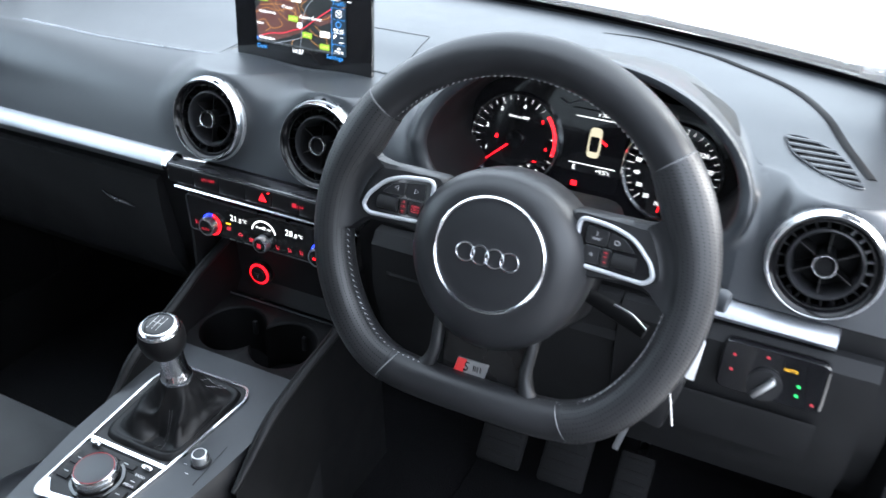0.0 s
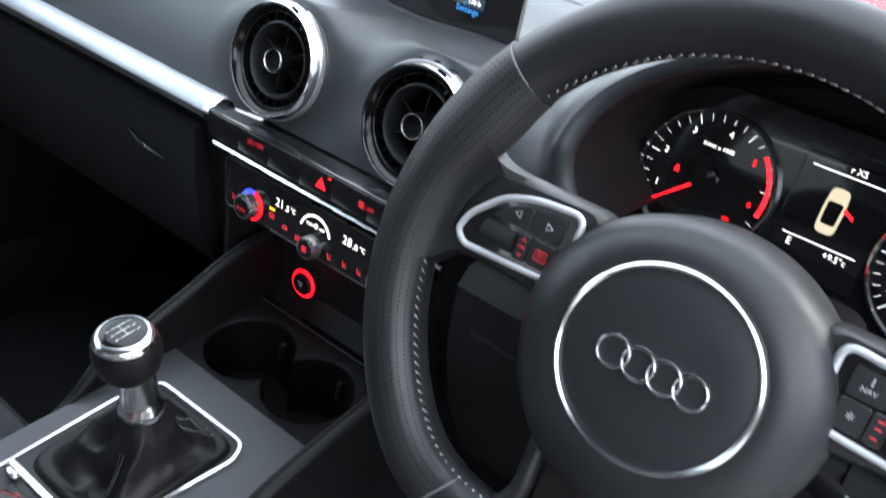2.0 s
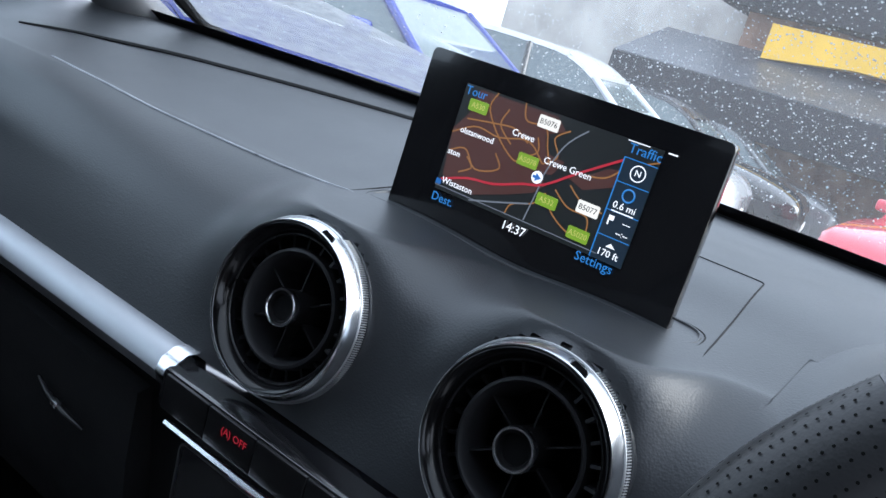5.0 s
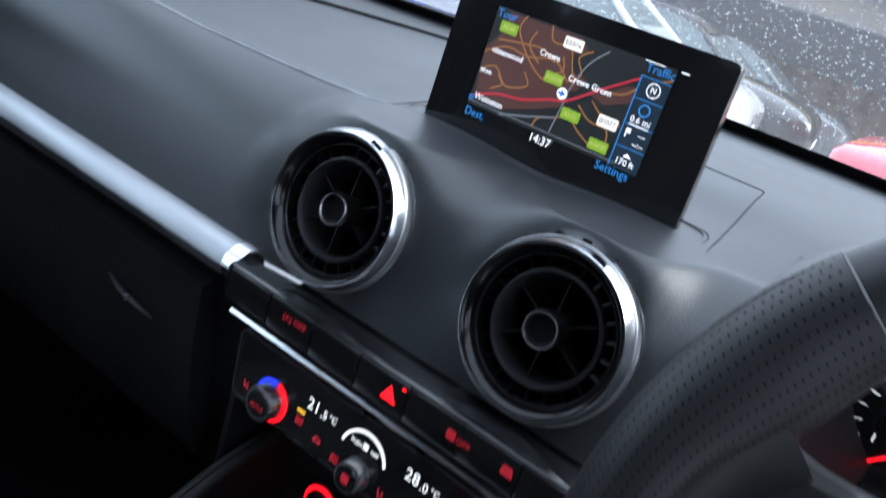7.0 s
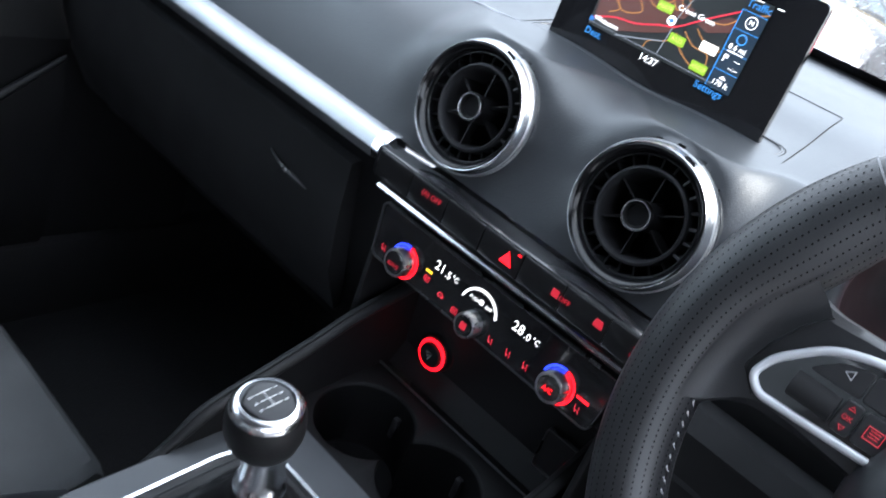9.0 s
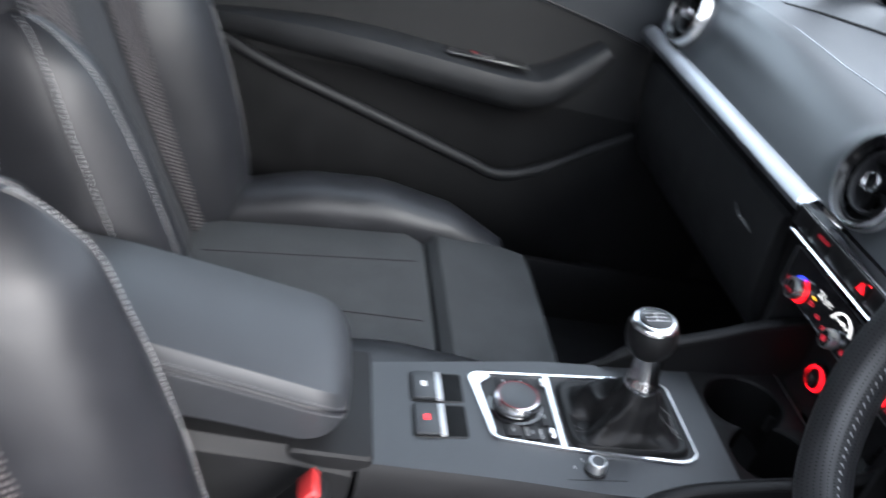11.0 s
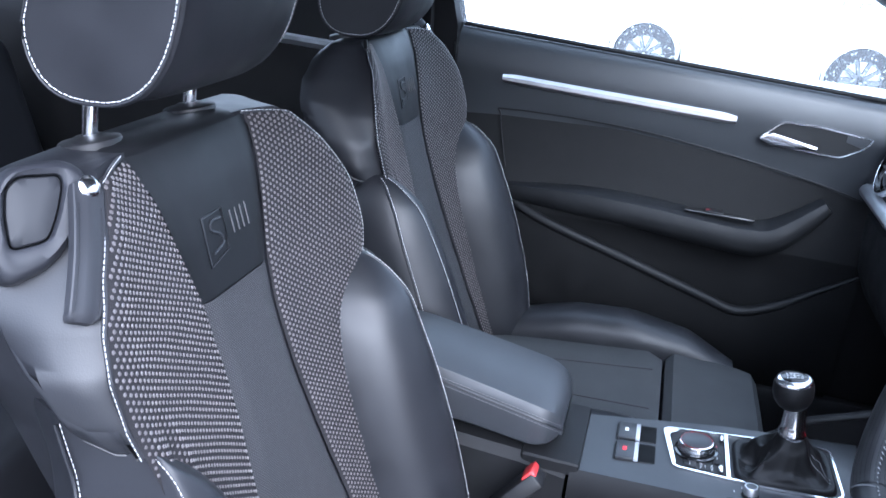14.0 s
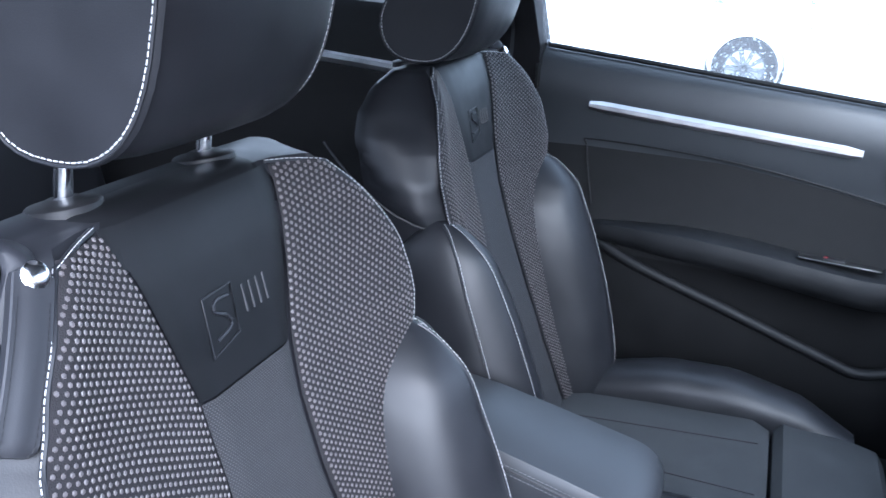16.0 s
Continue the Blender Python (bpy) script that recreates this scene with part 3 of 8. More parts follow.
# windscreen edge: demister channel and seal
part("demister_channel", tube([(x, screen_base(x) - 0.016, 1.0015) for x in steps(-0.60, 0.64, 40)], 0.009, 8, flat=0.35), HARD, dash, "black demister slot")
# groove that runs round the instrument end of the pad
groove = smooth_path([(0.30, 0.368), (0.36, 0.372), (0.44, 0.345), (0.49, 0.314), (0.549, 0.272), (0.589, 0.220), (0.620, 0.157), (0.650, 0.090)], 50)
part("pad_groove", tube([(q.x, q.y, dash_top(q.x, q.y) + 0.0003) for q in groove], [0.0008 + 0.0042 * min(1, k / 18) for k in range(51)], 8, flat=0.35), VENT_BLACK, dash, "dark groove in the pad")
far_groove = smooth_path([(-0.02, 0.400), (-0.12, 0.376), (-0.20, 0.345), (-0.262, 0.312), (-0.303, 0.287), (-0.353, 0.259), (-0.400, 0.231), (-0.451, 0.203), (-0.497, 0.174), (-0.545, 0.144), (-0.575, 0.110)], 60)
part("pad_groove", tube([(q.x, q.y, dash_top(q.x, q.y) + 0.0004) for q in far_groove], [0.0060 - 0.0035 * max(0.0, (k - 48) / 12) for k in range(61)], 8, flat=0.35), VENT_BLACK, dash, "dark groove in the pad")
# side demister grille with slats across it
gr = rounded([(0.561, 0.152), (0.579, 0.155), (0.611, 0.138), (0.631, 0.106), (0.645, 0.066), (0.634, 0.065), (0.604, 0.085), (0.575, 0.118)], 0.008)
grille = part("side_grille", loft([[(0.605 + (x - 0.605) * k, 0.110 + (y - 0.110) * k, dash_top(x, y) + d) for x, y in gr] for k, d in ((1.03, -0.006), (1.03, 0.0012), (0.97, 0.0006))]), VENT_BLACK, dash, "black side demister grille")
part("grille_rim", tube([(x, y, dash_top(x, y) + 0.0012) for x, y in gr], 0.0011, 6, closed=True), GREY, grille)
for k in range(7):
    y = 0.146 - 0.0122 * k
    p, q = Vector((lerp(y, (0.065, 0.085, 0.118, 0.152), (0.634, 0.604, 0.575, 0.561)), y, 0)), Vector((lerp(y, (0.066, 0.106, 0.138, 0.155), (0.645, 0.631, 0.611, 0.579)), y, 0))
    p.z, q.z = dash_top(p.x, y) + 0.0022, dash_top(q.x, y) + 0.0022
    part("slat", tube([p, q], 0.0030, 6, flat=0.5), DASH, grille)

# ---- air vents ----


def ring_arc(r, z, n=48):
    return [(r * math.cos(a), r * math.sin(a), z) for a in steps(0, 2 * math.pi, n, endpoint=False)]


def air_vent():
    v = thing("air_vent", "round black air vent with a knurled chrome ring", "air vent", (0, 0, 0), "dashboard air vents")
    part("collar", lathe([(0.0500, -0.016), (0.0526, -0.0152), (0.0536, -0.0175), (0.0545, -0.0240), (0.0550, -0.040), (0.0555, -0.055)], 72), DASH, v, "grained grey vent collar")
    part("chrome_ring", lathe([(0.0512, -0.0160), (0.0520, -0.0125), (0.0517, -0.0090), (0.0503, -0.0040), (0.0490, 0.0000), (0.0484, 0.0010), (0.0478, 0.0009), (0.0475, -0.0002)], 96), CHROME, v, "polished chrome ring")
    part("groove_ring", tube(ring_arc(0.0514, -0.0079, 72), 0.00055, 6, closed=True), SATIN, v)
    knurl = [tube([(r * math.cos(a), r * math.sin(a), z) for r, z in ((0.05225, -0.0130), (0.05195, -0.0090))], 0.00034, 4) for a in steps(-2.6, 1.2, 150)]
    part("knurling", join(*knurl)[:2], SATIN, v, "fine chrome knurling", kind="stuff")
    part("ring_tab", plate(rounded([(-0.0055, -0.0026), (0.0055, -0.0026), (0.0040, 0.0020), (-0.0040, 0.0020)], 0.001), 0, 0.0012, 0.0003), GLOSS, v, "small black ring tab", m=pose(0.0140, 0.0472, -0.0012, -20, 0, -17))
    part("bezel", lathe([(0.0476, 0.0001), (0.0466, 0.0006), (0.0450, -0.0004), (0.0428, -0.0040), (0.0408, -0.0085), (0.0398, -0.0135), (0.0392, -0.032)], 80), BEZEL, v, "gloss black bezel")
    part("bezel_step", tube(ring_arc(0.0414, -0.0072, 72), 0.0007, 6, closed=True), VENT_RING, v)
    part("inner_ring", lathe([(0.0338, -0.042), (0.0344, -0.0120), (0.0334, -0.0086), (0.0318, -0.0080), (0.0303, -0.0100), (0.0294, -0.0150), (0.0280, -0.042)], 72), RING_BLACK, v, "black inner ring")
    part("throat", lathe([(0.0412, -0.030), (0.0405, -0.048), (0.020, -0.048), (0.0, -0.048)], 48), VENT_BLACK, v)
    hub = part("hub", lathe([(0.0112, -0.046), (0.0107, -0.006), (0.0098, -0.0030), (0.0080, -0.0036), (0.0072, -0.0060), (0.0, -0.0064)], 40), VENT_BLACK, v, "black hub")
    part("hub_ring", lathe([(0.0112, -0.0062), (0.0111, -0.0036), (0.0104, -0.0024), (0.0095, -0.0024), (0.0090, -0.0034)], 48), CHROME, hub, "chrome hub ring")
    for k in range(6):
        a = k * math.pi / 3 + 0.52
        c, q = math.cos(a), math.sin(a)
        part("vane", loft([[(r * c - w * q, r * q + w * c, z) for w, z in ((-0.0007, -0.046), (0.0007, -0.046), (0.0005, -0.0150), (-0.0005, -0.0150))] for r in (0.0105, 0.0305)]), VENT_RING, v)
    # short louvres between the inner ring and the bezel; the upper right ones coloured as lit, the rest as shaded
    for k in range(22):
        a = k * 2 * math.pi / 22
        c, q = math.cos(a), math.sin(a)
        part("louvre", loft([[(r * c - w * q, r * q + w * c, z) for w, z in ((-0.0010, -0.046), (0.0010, -0.046), (0.0008, -0.0118), (-0.0008, -0.0118))] for r in (0.0336, 0.0398)]), LOUVRE if k in (0, 1, 2, 3, 4, 21) else VENT_BLACK, v)
    return v


vent = air_vent()
VENTS = [(-0.077, 0.000, 0.930, 12, 9), (0.079, 0.003, 0.928, 12, -4), (0.628, -0.006, 0.932, 12, 0), (-0.63, -0.006, 0.932, 12, 0)]
for k, (x, y, z, tilt, turn) in enumerate(VENTS):
    m = facing(x, y, z, tilt)
    if k == 0:
        vent.matrix_basis = m
    else:
        copy_thing(vent, m)

# ---- centre stack: button bar, climate panel, starter button ----
bar = thing("button_bar", "gloss black row of dashboard buttons over a chrome line", "button panel", (0, -0.012, 0.860))
part("bar_body", box(-0.130, 0.150, -0.010, 0.03, -0.014, 0.012, 0.004), GLOSS, bar, "gloss black bar")
part("chrome_line", tube([(x, -0.012, -0.0165) for x in steps(-0.115, 0.150, 12)], 0.0022, 6), CHROME, bar, "thin chrome line")
for k in range(7):
    x0 = -0.124 + k * 0.0388
    part("button", box(x0, x0 + 0.0383, -0.0112, -0.004, -0.0118, 0.0098, 0.001), BAR_BLACK, bar)
FB = lambda x, z: facing(x, -0.0115, z, 0)
tri = [(-0.0058, -0.0045), (0.0058, -0.0045), (0.0, 0.0058)]
part("hazard_triangle", plate(tri, 0, 0.0006, 0.0002), RED_GLOW, bar, "red glowing hazard triangle", m=facing(0.0185, -0.0114, -0.001))
part("hazard_lamp", box(0.026, 0.029, -0.0118, -0.0110, 0.0062, 0.0074, 0.0002), RED_GLOW, bar, "small red lamp")
letters("(A) OFF", 0.0062, RED_DIM, bar, FB(-0.062, 0.002))
letters("OFF", 0.0055, RED_DIM, bar, FB(0.0725, -0.001))
part("pictogram", plate(rounded([(-0.003, -0.003), (0.003, -0.003), (0.003, 0.003), (-0.003, 0.003)], 0.001), 0, 0.0003, 0.0001), RED_DIM, bar, m=FB(0.0640, 0.0))
part("pictogram", plate(rounded([(-0.004, -0.003), (0.004, -0.003), (0.003, 0.003), (-0.003, 0.003)], 0.001), 0, 0.0003, 0.0001), RED_DIM, bar, m=FB(0.1015, 0.001))
letters("drive", 0.0055, RED_DIM, bar, FB(0.1350, 0.003))
letters("select", 0.0055, RED_DIM, bar, FB(0.1350, -0.003))

climate = thing("climate_panel", "gloss black climate control panel with three knobs", "climate control", m=facing(0.004, -0.004, 0.801, 4))
outline = rounded([(-0.122, 0.024), (0.126, 0.024), (0.120, -0.024), (-0.116, -0.024)], 0.006)
part("panel_face", plate(outline, -0.012, 0.004, 0.002), GLOSS, climate, "gloss black face")
part("panel_border", frame_outline(outline, 0.0011, 0.0, 0.0050), DARKMETAL, climate, "thin metal border")


def knob(x, y, r, h, ring):
    k = part("knob", lathe([(r * 1.02, 0.003), (r * 1.0, h - 0.002), (r * 0.93, h), (r * 0.80, h + 0.0003)], 40), KNOB_METAL, climate, "silver ribbed knob", m=pose(x, y, 0))
    part("knob_cap", lathe([(r * 0.82, h - 0.0005), (r * 0.75, h + 0.0008), (0.0, h + 0.0008)], 32), GLOSS, k, "gloss black knob cap")
    if ring:
        rr = r * 1.15
        for a0, a1, mat in ((-1.5, 1.35, RED_GLOW), (1.45, 2.9, BLUE_GLOW)):
            part("light_ring", tube([(rr * math.cos(a), rr * math.sin(a), 0.0045) for a in steps(a0, a1, 22)], 0.0011, 6), mat, k, "lit temperature ring")
    return k


kl, km, kr = knob(-0.081, -0.010, 0.0122, 0.016, True), knob(0.000, -0.015, 0.0105, 0.014, False), knob(0.0845, -0.0085, 0.0122, 0.016, True)
letters("AUTO", 0.0045, RED_DIM, kl, pose(0, -0.002, 0.0170))
part("cap_mark", plate(rounded([(-0.003, -0.003), (0.003, -0.003), (0.003, 0.003), (-0.003, 0.003)], 0.001), 0, 0.0003, 0.0001), RED_DIM, km, m=pose(0, 0, 0.0150))
letters("A/C", 0.0055, RED_GLOW, kr, pose(0, -0.001, 0.0170))
letters("21", 0.0112, WHITE_GLOW, climate, pose(-0.0460, 0.0065, 0.0042))
letters(".5", 0.0084, WHITE_GLOW, climate, pose(-0.0365, 0.0053, 0.0042))
letters("°C", 0.0062, WHITE_GLOW, climate, pose(-0.0290, 0.0062, 0.0042))
letters("28", 0.0112, WHITE_GLOW, climate, pose(0.0375, 0.0075, 0.0042))
letters(".0", 0.0084, WHITE_GLOW, climate, pose(0.0470, 0.0063, 0.0042))
letters("°C", 0.0062, WHITE_GLOW, climate, pose(0.0550, 0.0072, 0.0042))
part("fan_arc", tube([(0.018 * math.cos(a), 0.018 * math.sin(a) - 0.004, 0.0042) for a in steps(0.25, 2.9, 18)], 0.0011, 5), WHITE_GLOW, climate, "white glowing fan arc")
letters("PUSH", 0.0038, WHITE_GLOW, climate, pose(-0.007, 0.004, 0.0042))
letters("OFF", 0.0038, WHITE_GLOW, climate, pose(0.008, 0.004, 0.0042))
part("fan_mark", plate(rounded([(-0.002, -0.002), (0.002, -0.002), (0.002, 0.002), (-0.002, 0.002)], 0.0008), 0, 0.0003, 0.0001), WHITE_GLOW, climate, m=pose(0.0005, 0.005, 0.0042))
part("amber_mark", box(-0.058, -0.051, -0.0035, -0.0015, 0.004, 0.0045, 0.0002), AMBER_GLOW, climate, "amber indicator")


def line_icon(strokes, parent, mat, m, r=0.00028):
    """A small pictogram of thin strokes."""
    return part("pictogram", join(*[tube([(x, y, 0) for x, y in line], r, 4) for line in strokes])[:2], mat, parent, m=m)


SEAT_ICON = [[(-0.0026, 0.0028), (-0.0018, -0.0010), (0.0014, -0.0012), (0.0020, -0.0028)], [(-0.0018, -0.0010), (-0.0008, -0.0026)], [(0.0006, 0.0020), (0.0016, 0.0006)]]
CAR_ICON = [[(-0.0032, -0.0010), (-0.0026, 0.0006), (-0.0012, 0.0018), (0.0012, 0.0018), (0.0026, 0.0004), (0.0034, -0.0010), (-0.0032, -0.0010)], [(-0.0020, -0.0018), (-0.0012, -0.0018)], [(0.0012, -0.0018), (0.0020, -0.0018)]]
PANE_ICON = [[(-0.0028, -0.0022), (0.0028, -0.0022), (0.0028, 0.0020), (-0.0028, 0.0020), (-0.0028, -0.0022)], [(-0.0012, -0.0012), (-0.0008, 0.0010)], [(0.0008, -0.0012), (0.0012, 0.0010)]]
for x, y, strokes in ((-0.105, -0.012, SEAT_ICON), (-0.054, -0.009, PANE_ICON), (-0.036, -0.013, CAR_ICON), (-0.019, -0.016, PANE_ICON), (0.021, -0.016, SEAT_ICON), (0.039, -0.015, SEAT_ICON), (0.056, -0.014, SEAT_ICON), (0.106, -0.014, SEAT_ICON)):
    line_icon(strokes, climate, RED_ICON, pose(x, y, 0.0043), 0.00036)
part("pictogram", box(0.101, 0.112, -0.0065, -0.0045, 0.004, 0.0044, 0.0002), RED_GLOW, climate, "red heating bar")

stack = thing("lower_stack", "black recessed panel below the climate controls", "centre stack", (0, 0, 0))
part("recess_wall", loft([[(-0.118, y, z), (0.128, y, z), (0.128, y + 0.02, z), (-0.118, y + 0.02, z)] for y, z in ((0.0, 0.842), (0.004, 0.776), (0.020, 0.768))]), LOWER, stack, "black panel above the recess")
part("recess_roof", loft([[(-0.118, y, z), (0.128, y, z), (0.128, y + 0.02, z), (-0.118, y + 0.02, z)] for y, z in ((0.021, 0.767), (0.055, 0.735))]), LOWER, stack)
part("recess_back", loft([[(-0.118, y, z), (0.128, y, z), (0.128, y + 0.02, z), (-0.118, y + 0.02, z)] for y, z in ((0.056, 0.734), (0.060, 0.675), (0.045, 0.655))]), LOWER, stack, "black recess back")
for side in (-0.120, 0.130):
    part("recess_cheek", box(side - 0.003, side + 0.003, 0.0, 0.075, 0.655, 0.775, 0.002), LOWER, stack)
starter = thing("starter_knob", "black engine start socket with a glowing red ring", "button", m=facing(-0.056, 0.055, 0.691, 0))
part("socket", lathe([(0.0180, -0.003), (0.0172, 0.004), (0.0130, 0.005), (0.0110, 0.002), (0.0, 0.002)], 36), HARD, starter)
part("glow_ring", tube([(0.0140 * math.cos(a), 0.0140 * math.sin(a), 0.0055) for a in steps(0, 2 * math.pi, 40, endpoint=False)], 0.0017, 6, closed=True), RED_GLOW, starter, "glowing red ring")
part("socket_cap", lathe([(0.0122, 0.002), (0.0120, 0.0080), (0.0108, 0.0095), (0.0, 0.0098)], 36), HARD, starter, "black cap")
line_icon([[(-0.004, 0.003), (0.003, 0.003), (0.0, -0.004)], [(-0.002, 0.0), (0.002, 0.0)]], starter, PALE_INK, pose(0, 0, 0.0100), 0.0004)
tray = thing("side_tray", "small black tray with a lit red mark beside the stack", "storage", m=facing(0.095, 0.050, 0.70, 0))
part("tray_face", plate(rounded([(-0.018, -0.02), (0.03, -0.02), (0.03, 0.02), (-0.018, 0.02)], 0.004), 0, 0.006, 0.002), HARD, tray)
part("tray_border", frame_outline(rounded([(-0.018, -0.02), (0.03, -0.02), (0.03, 0.02), (-0.018, 0.02)], 0.004), 0.0012, 0.004, 0.0075), DARKMETAL, tray)
part("pictogram", plate(rounded([(-0.003, -0.002), (0.003, -0.002), (0.002, 0.003), (-0.003, 0.002)], 0.001), 0, 0.0003, 0.0001), RED_GLOW, tray, m=pose(0.01, 0, 0.0062))

# ---- pop-up screen ----
SCREEN_W, SCREEN_H = 0.197, 0.100
display = thing("navigation_screen", "black pop-up navigation screen showing a road map", "screen", m=facing(-0.0005, 0.100, 0.984, 2))
part("housing", loft([[(x * k, y, z) for x, y in rounded([(-0.0985, -0.014), (0.0985, -0.014), (0.0978, SCREEN_H), (-0.0978, SCREEN_H)], 0.0045)] for k, z in ((0.985, -0.008), (1.0, -0.006), (1.0, -0.0008), (0.996, 0.0))]), GLOSS, display, "gloss black housing")
MAP_X0, MAP_X1, MAP_Y0, MAP_Y1 = -0.0663, 0.0635, 0.0193, 0.0855
MAPW, MAPH = MAP_X1 - MAP_X0, MAP_Y1 - MAP_Y0


def lit(name, color, power=0.75):
    return glowing("screen_" + name, color, power)


def flat(outline, lift):
    return [(MAP_X0 + MAPW * x, MAP_Y1 - MAPH * y, lift) for x, y in outline], [tuple(range(len(outline)))[::-1]]


def road(points, width, lift, mat, n=18):
    path = smooth_path([(MAP_X0 + MAPW * x, MAP_Y1 - MAPH * y, lift) for x, y in points], n)
    verts, faces = [], []
    for i, p in enumerate(path):
        t = (path[min(i + 1, n)] - path[max(i - 1, 0)]).normalized()
        s = Vector((-t.y, t.x, 0)) * width / 2
        verts += [p + s, p - s]
    return verts, [(2 * i, 2 * i + 1, 2 * i + 3, 2 * i + 2) for i in range(n)]


picture = part("map_ground", flat([(0, 0), (1, 0), (1, 1), (0, 1)], 0.0004), lit("night", (0.012, 0.016, 0.016), 0.6), display, "dark map ground")
town = lit("town", (0.13, 0.045, 0.035), 0.75)
part("town_area", flat([(0.08, 0.02), (0.50, 0.02), (0.56, 0.12), (0.47, 0.2), (0.50, 0.34), (0.60, 0.36), (0.56, 0.5), (0.50, 0.52), (0.55, 0.60), (0.50, 0.70), (0.38, 0.80), (0.20, 0.93), (0.02, 0.86), (0.0, 0.42), (0.06, 0.25)], 0.0006), town, picture, "brown town area")
part("town_area", flat([(0.62, 0.46), (0.70, 0.42), (0.80, 0.28), (0.92, 0.24), (0.86, 0.40), (0.72, 0.52)], 0.0006), town, picture, "brown town area")
street, red_road, pale = lit("street", (0.50, 0.22, 0.06), 0.9), lit("traffic", (0.75, 0.03, 0.06), 0.9), lit("pale", (0.34, 0.37, 0.42), 0.7)
for pts in ([(0.0, 0.46), (0.12, 0.34), (0.25, 0.36), (0.40, 0.30), (0.50, 0.44)], [(0.18, 0.0), (0.16, 0.15), (0.25, 0.36), (0.36, 0.5), (0.40, 0.44)], [(0.33, 0.0), (0.36, 0.14), (0.46, 0.14), (0.50, 0.30), (0.54, 0.45)],
            [(0.02, 0.62), (0.10, 0.56), (0.18, 0.70), (0.30, 0.62), (0.26, 0.50)], [(0.06, 0.30), (0.20, 0.26), (0.32, 0.24), (0.40, 0.32)], [(0.26, 0.1), (0.24, 0.25), (0.32, 0.38)], [(0.40, 0.44), (0.46, 0.36), (0.44, 0.24)],
            [(0.50, 0.44), (0.56, 0.34), (0.52, 0.2), (0.58, 0.1)], [(0.60, 0.6), (0.68, 0.70), (0.78, 0.72), (0.80, 0.86)], [(0.70, 0.40), (0.80, 0.36), (0.88, 0.22), (1.0, 0.10)], [(0.66, 0.52), (0.74, 0.62), (0.84, 0.64)], [(0.40, 0.96), (0.42, 0.86), (0.52, 0.78), (0.56, 0.66)],
            [(0.56, 0.66), (0.62, 0.80), (0.72, 0.90), (0.82, 0.92)], [(0.10, 0.78), (0.16, 0.70), (0.12, 0.62)]):
    part("street_line", road(pts, 0.0009, 0.0008, street), street, picture)
part("traffic_line", road([(0.02, 0.90), (0.16, 0.80), (0.30, 0.76), (0.44, 0.66), (0.54, 0.60), (0.68, 0.40), (0.86, 0.16)], 0.0014, 0.0010, red_road), red_road, picture, "red traffic line")
part("railway_line", road([(0.66, 0.05), (0.58, 0.22), (0.53, 0.48), (0.52, 0.66), (0.50, 0.95)], 0.0009, 0.0009, pale), pale, picture, "grey railway line")
part("railway_line", road([(0.20, 0.98), (0.34, 0.90), (0.50, 0.80)], 0.0010, 0.0009, pale), pale, picture, "grey railway line")
ink, blue_ink, side_blue = lit("ink", (0.9, 0.9, 0.9), 1.9), lit("blue_ink", (0.04, 0.25, 0.65), 1.2), lit("side", (0.008, 0.03, 0.06), 0.7)
spot = lambda x, y, z=0.0016: pose(MAP_X0 + MAPW * x, MAP_Y1 - MAPH * y, z)
part("side_menu", flat([(0.85, 0.14), (1.0, 0.14), (1.0, 1.0), (0.85, 1.0)], 0.0012), side_blue, display, "dark blue side menu")
for y in (0.14, 0.34, 0.58, 0.79):
    part("menu_line", flat([(0.85, y), (1.0, y), (1.0, y + 0.008), (0.85, y + 0.008)], 0.0014), blue_ink, display)
part("menu_line", flat([(0.848, 0.14), (0.854, 0.14), (0.854, 1.0), (0.848, 1.0)], 0.0014), blue_ink, display)
part("bottom_line", flat([(0.0, 0.955), (0.88, 0.955), (0.88, 0.963), (0.0, 0.963)], 0.0014), pale, display)
for text, x, y, size, mat in (("Tour", 0.07, 0.06, 0.0075, blue_ink), ("Traffic", 0.93, 0.065, 0.0075, blue_ink), ("Dest.", 0.065, 1.07, 0.0075, blue_ink), ("Settings", 0.88, 1.04, 0.0075, blue_ink), ("14:37", 0.47, 1.055, 0.0075, ink), ("Crewe", 0.37, 0.27, 0.0055, ink), ("Crewe Green", 0.624, 0.40, 0.0055, ink),
                              ("Wistaston", 0.12, 0.90, 0.0055, ink), ("olstanwood", 0.14, 0.41, 0.0052, ink), ("ston", 0.05, 0.63, 0.0052, ink), ("0.6 mi", 0.925, 0.53, 0.0055, ink), ("170 ft", 0.925, 0.93, 0.0055, ink), ("N", 0.93, 0.24, 0.0050, ink), ("---", 0.96, 0.65, 0.005, ink), ("--:--", 0.955, 0.74, 0.005, ink)):
    letters(text, size, mat, display, spot(x, y))
green_sign, white_sign, green_ink, black_ink = lit("road_sign", (0.28, 0.48, 0.02), 1.1), lit("white_sign", (0.85, 0.8, 0.7), 1.8), lit("sign_ink", (0.85, 0.85, 0.2), 0.9), lit("black_ink", (0.02, 0.02, 0.02), 0.2)
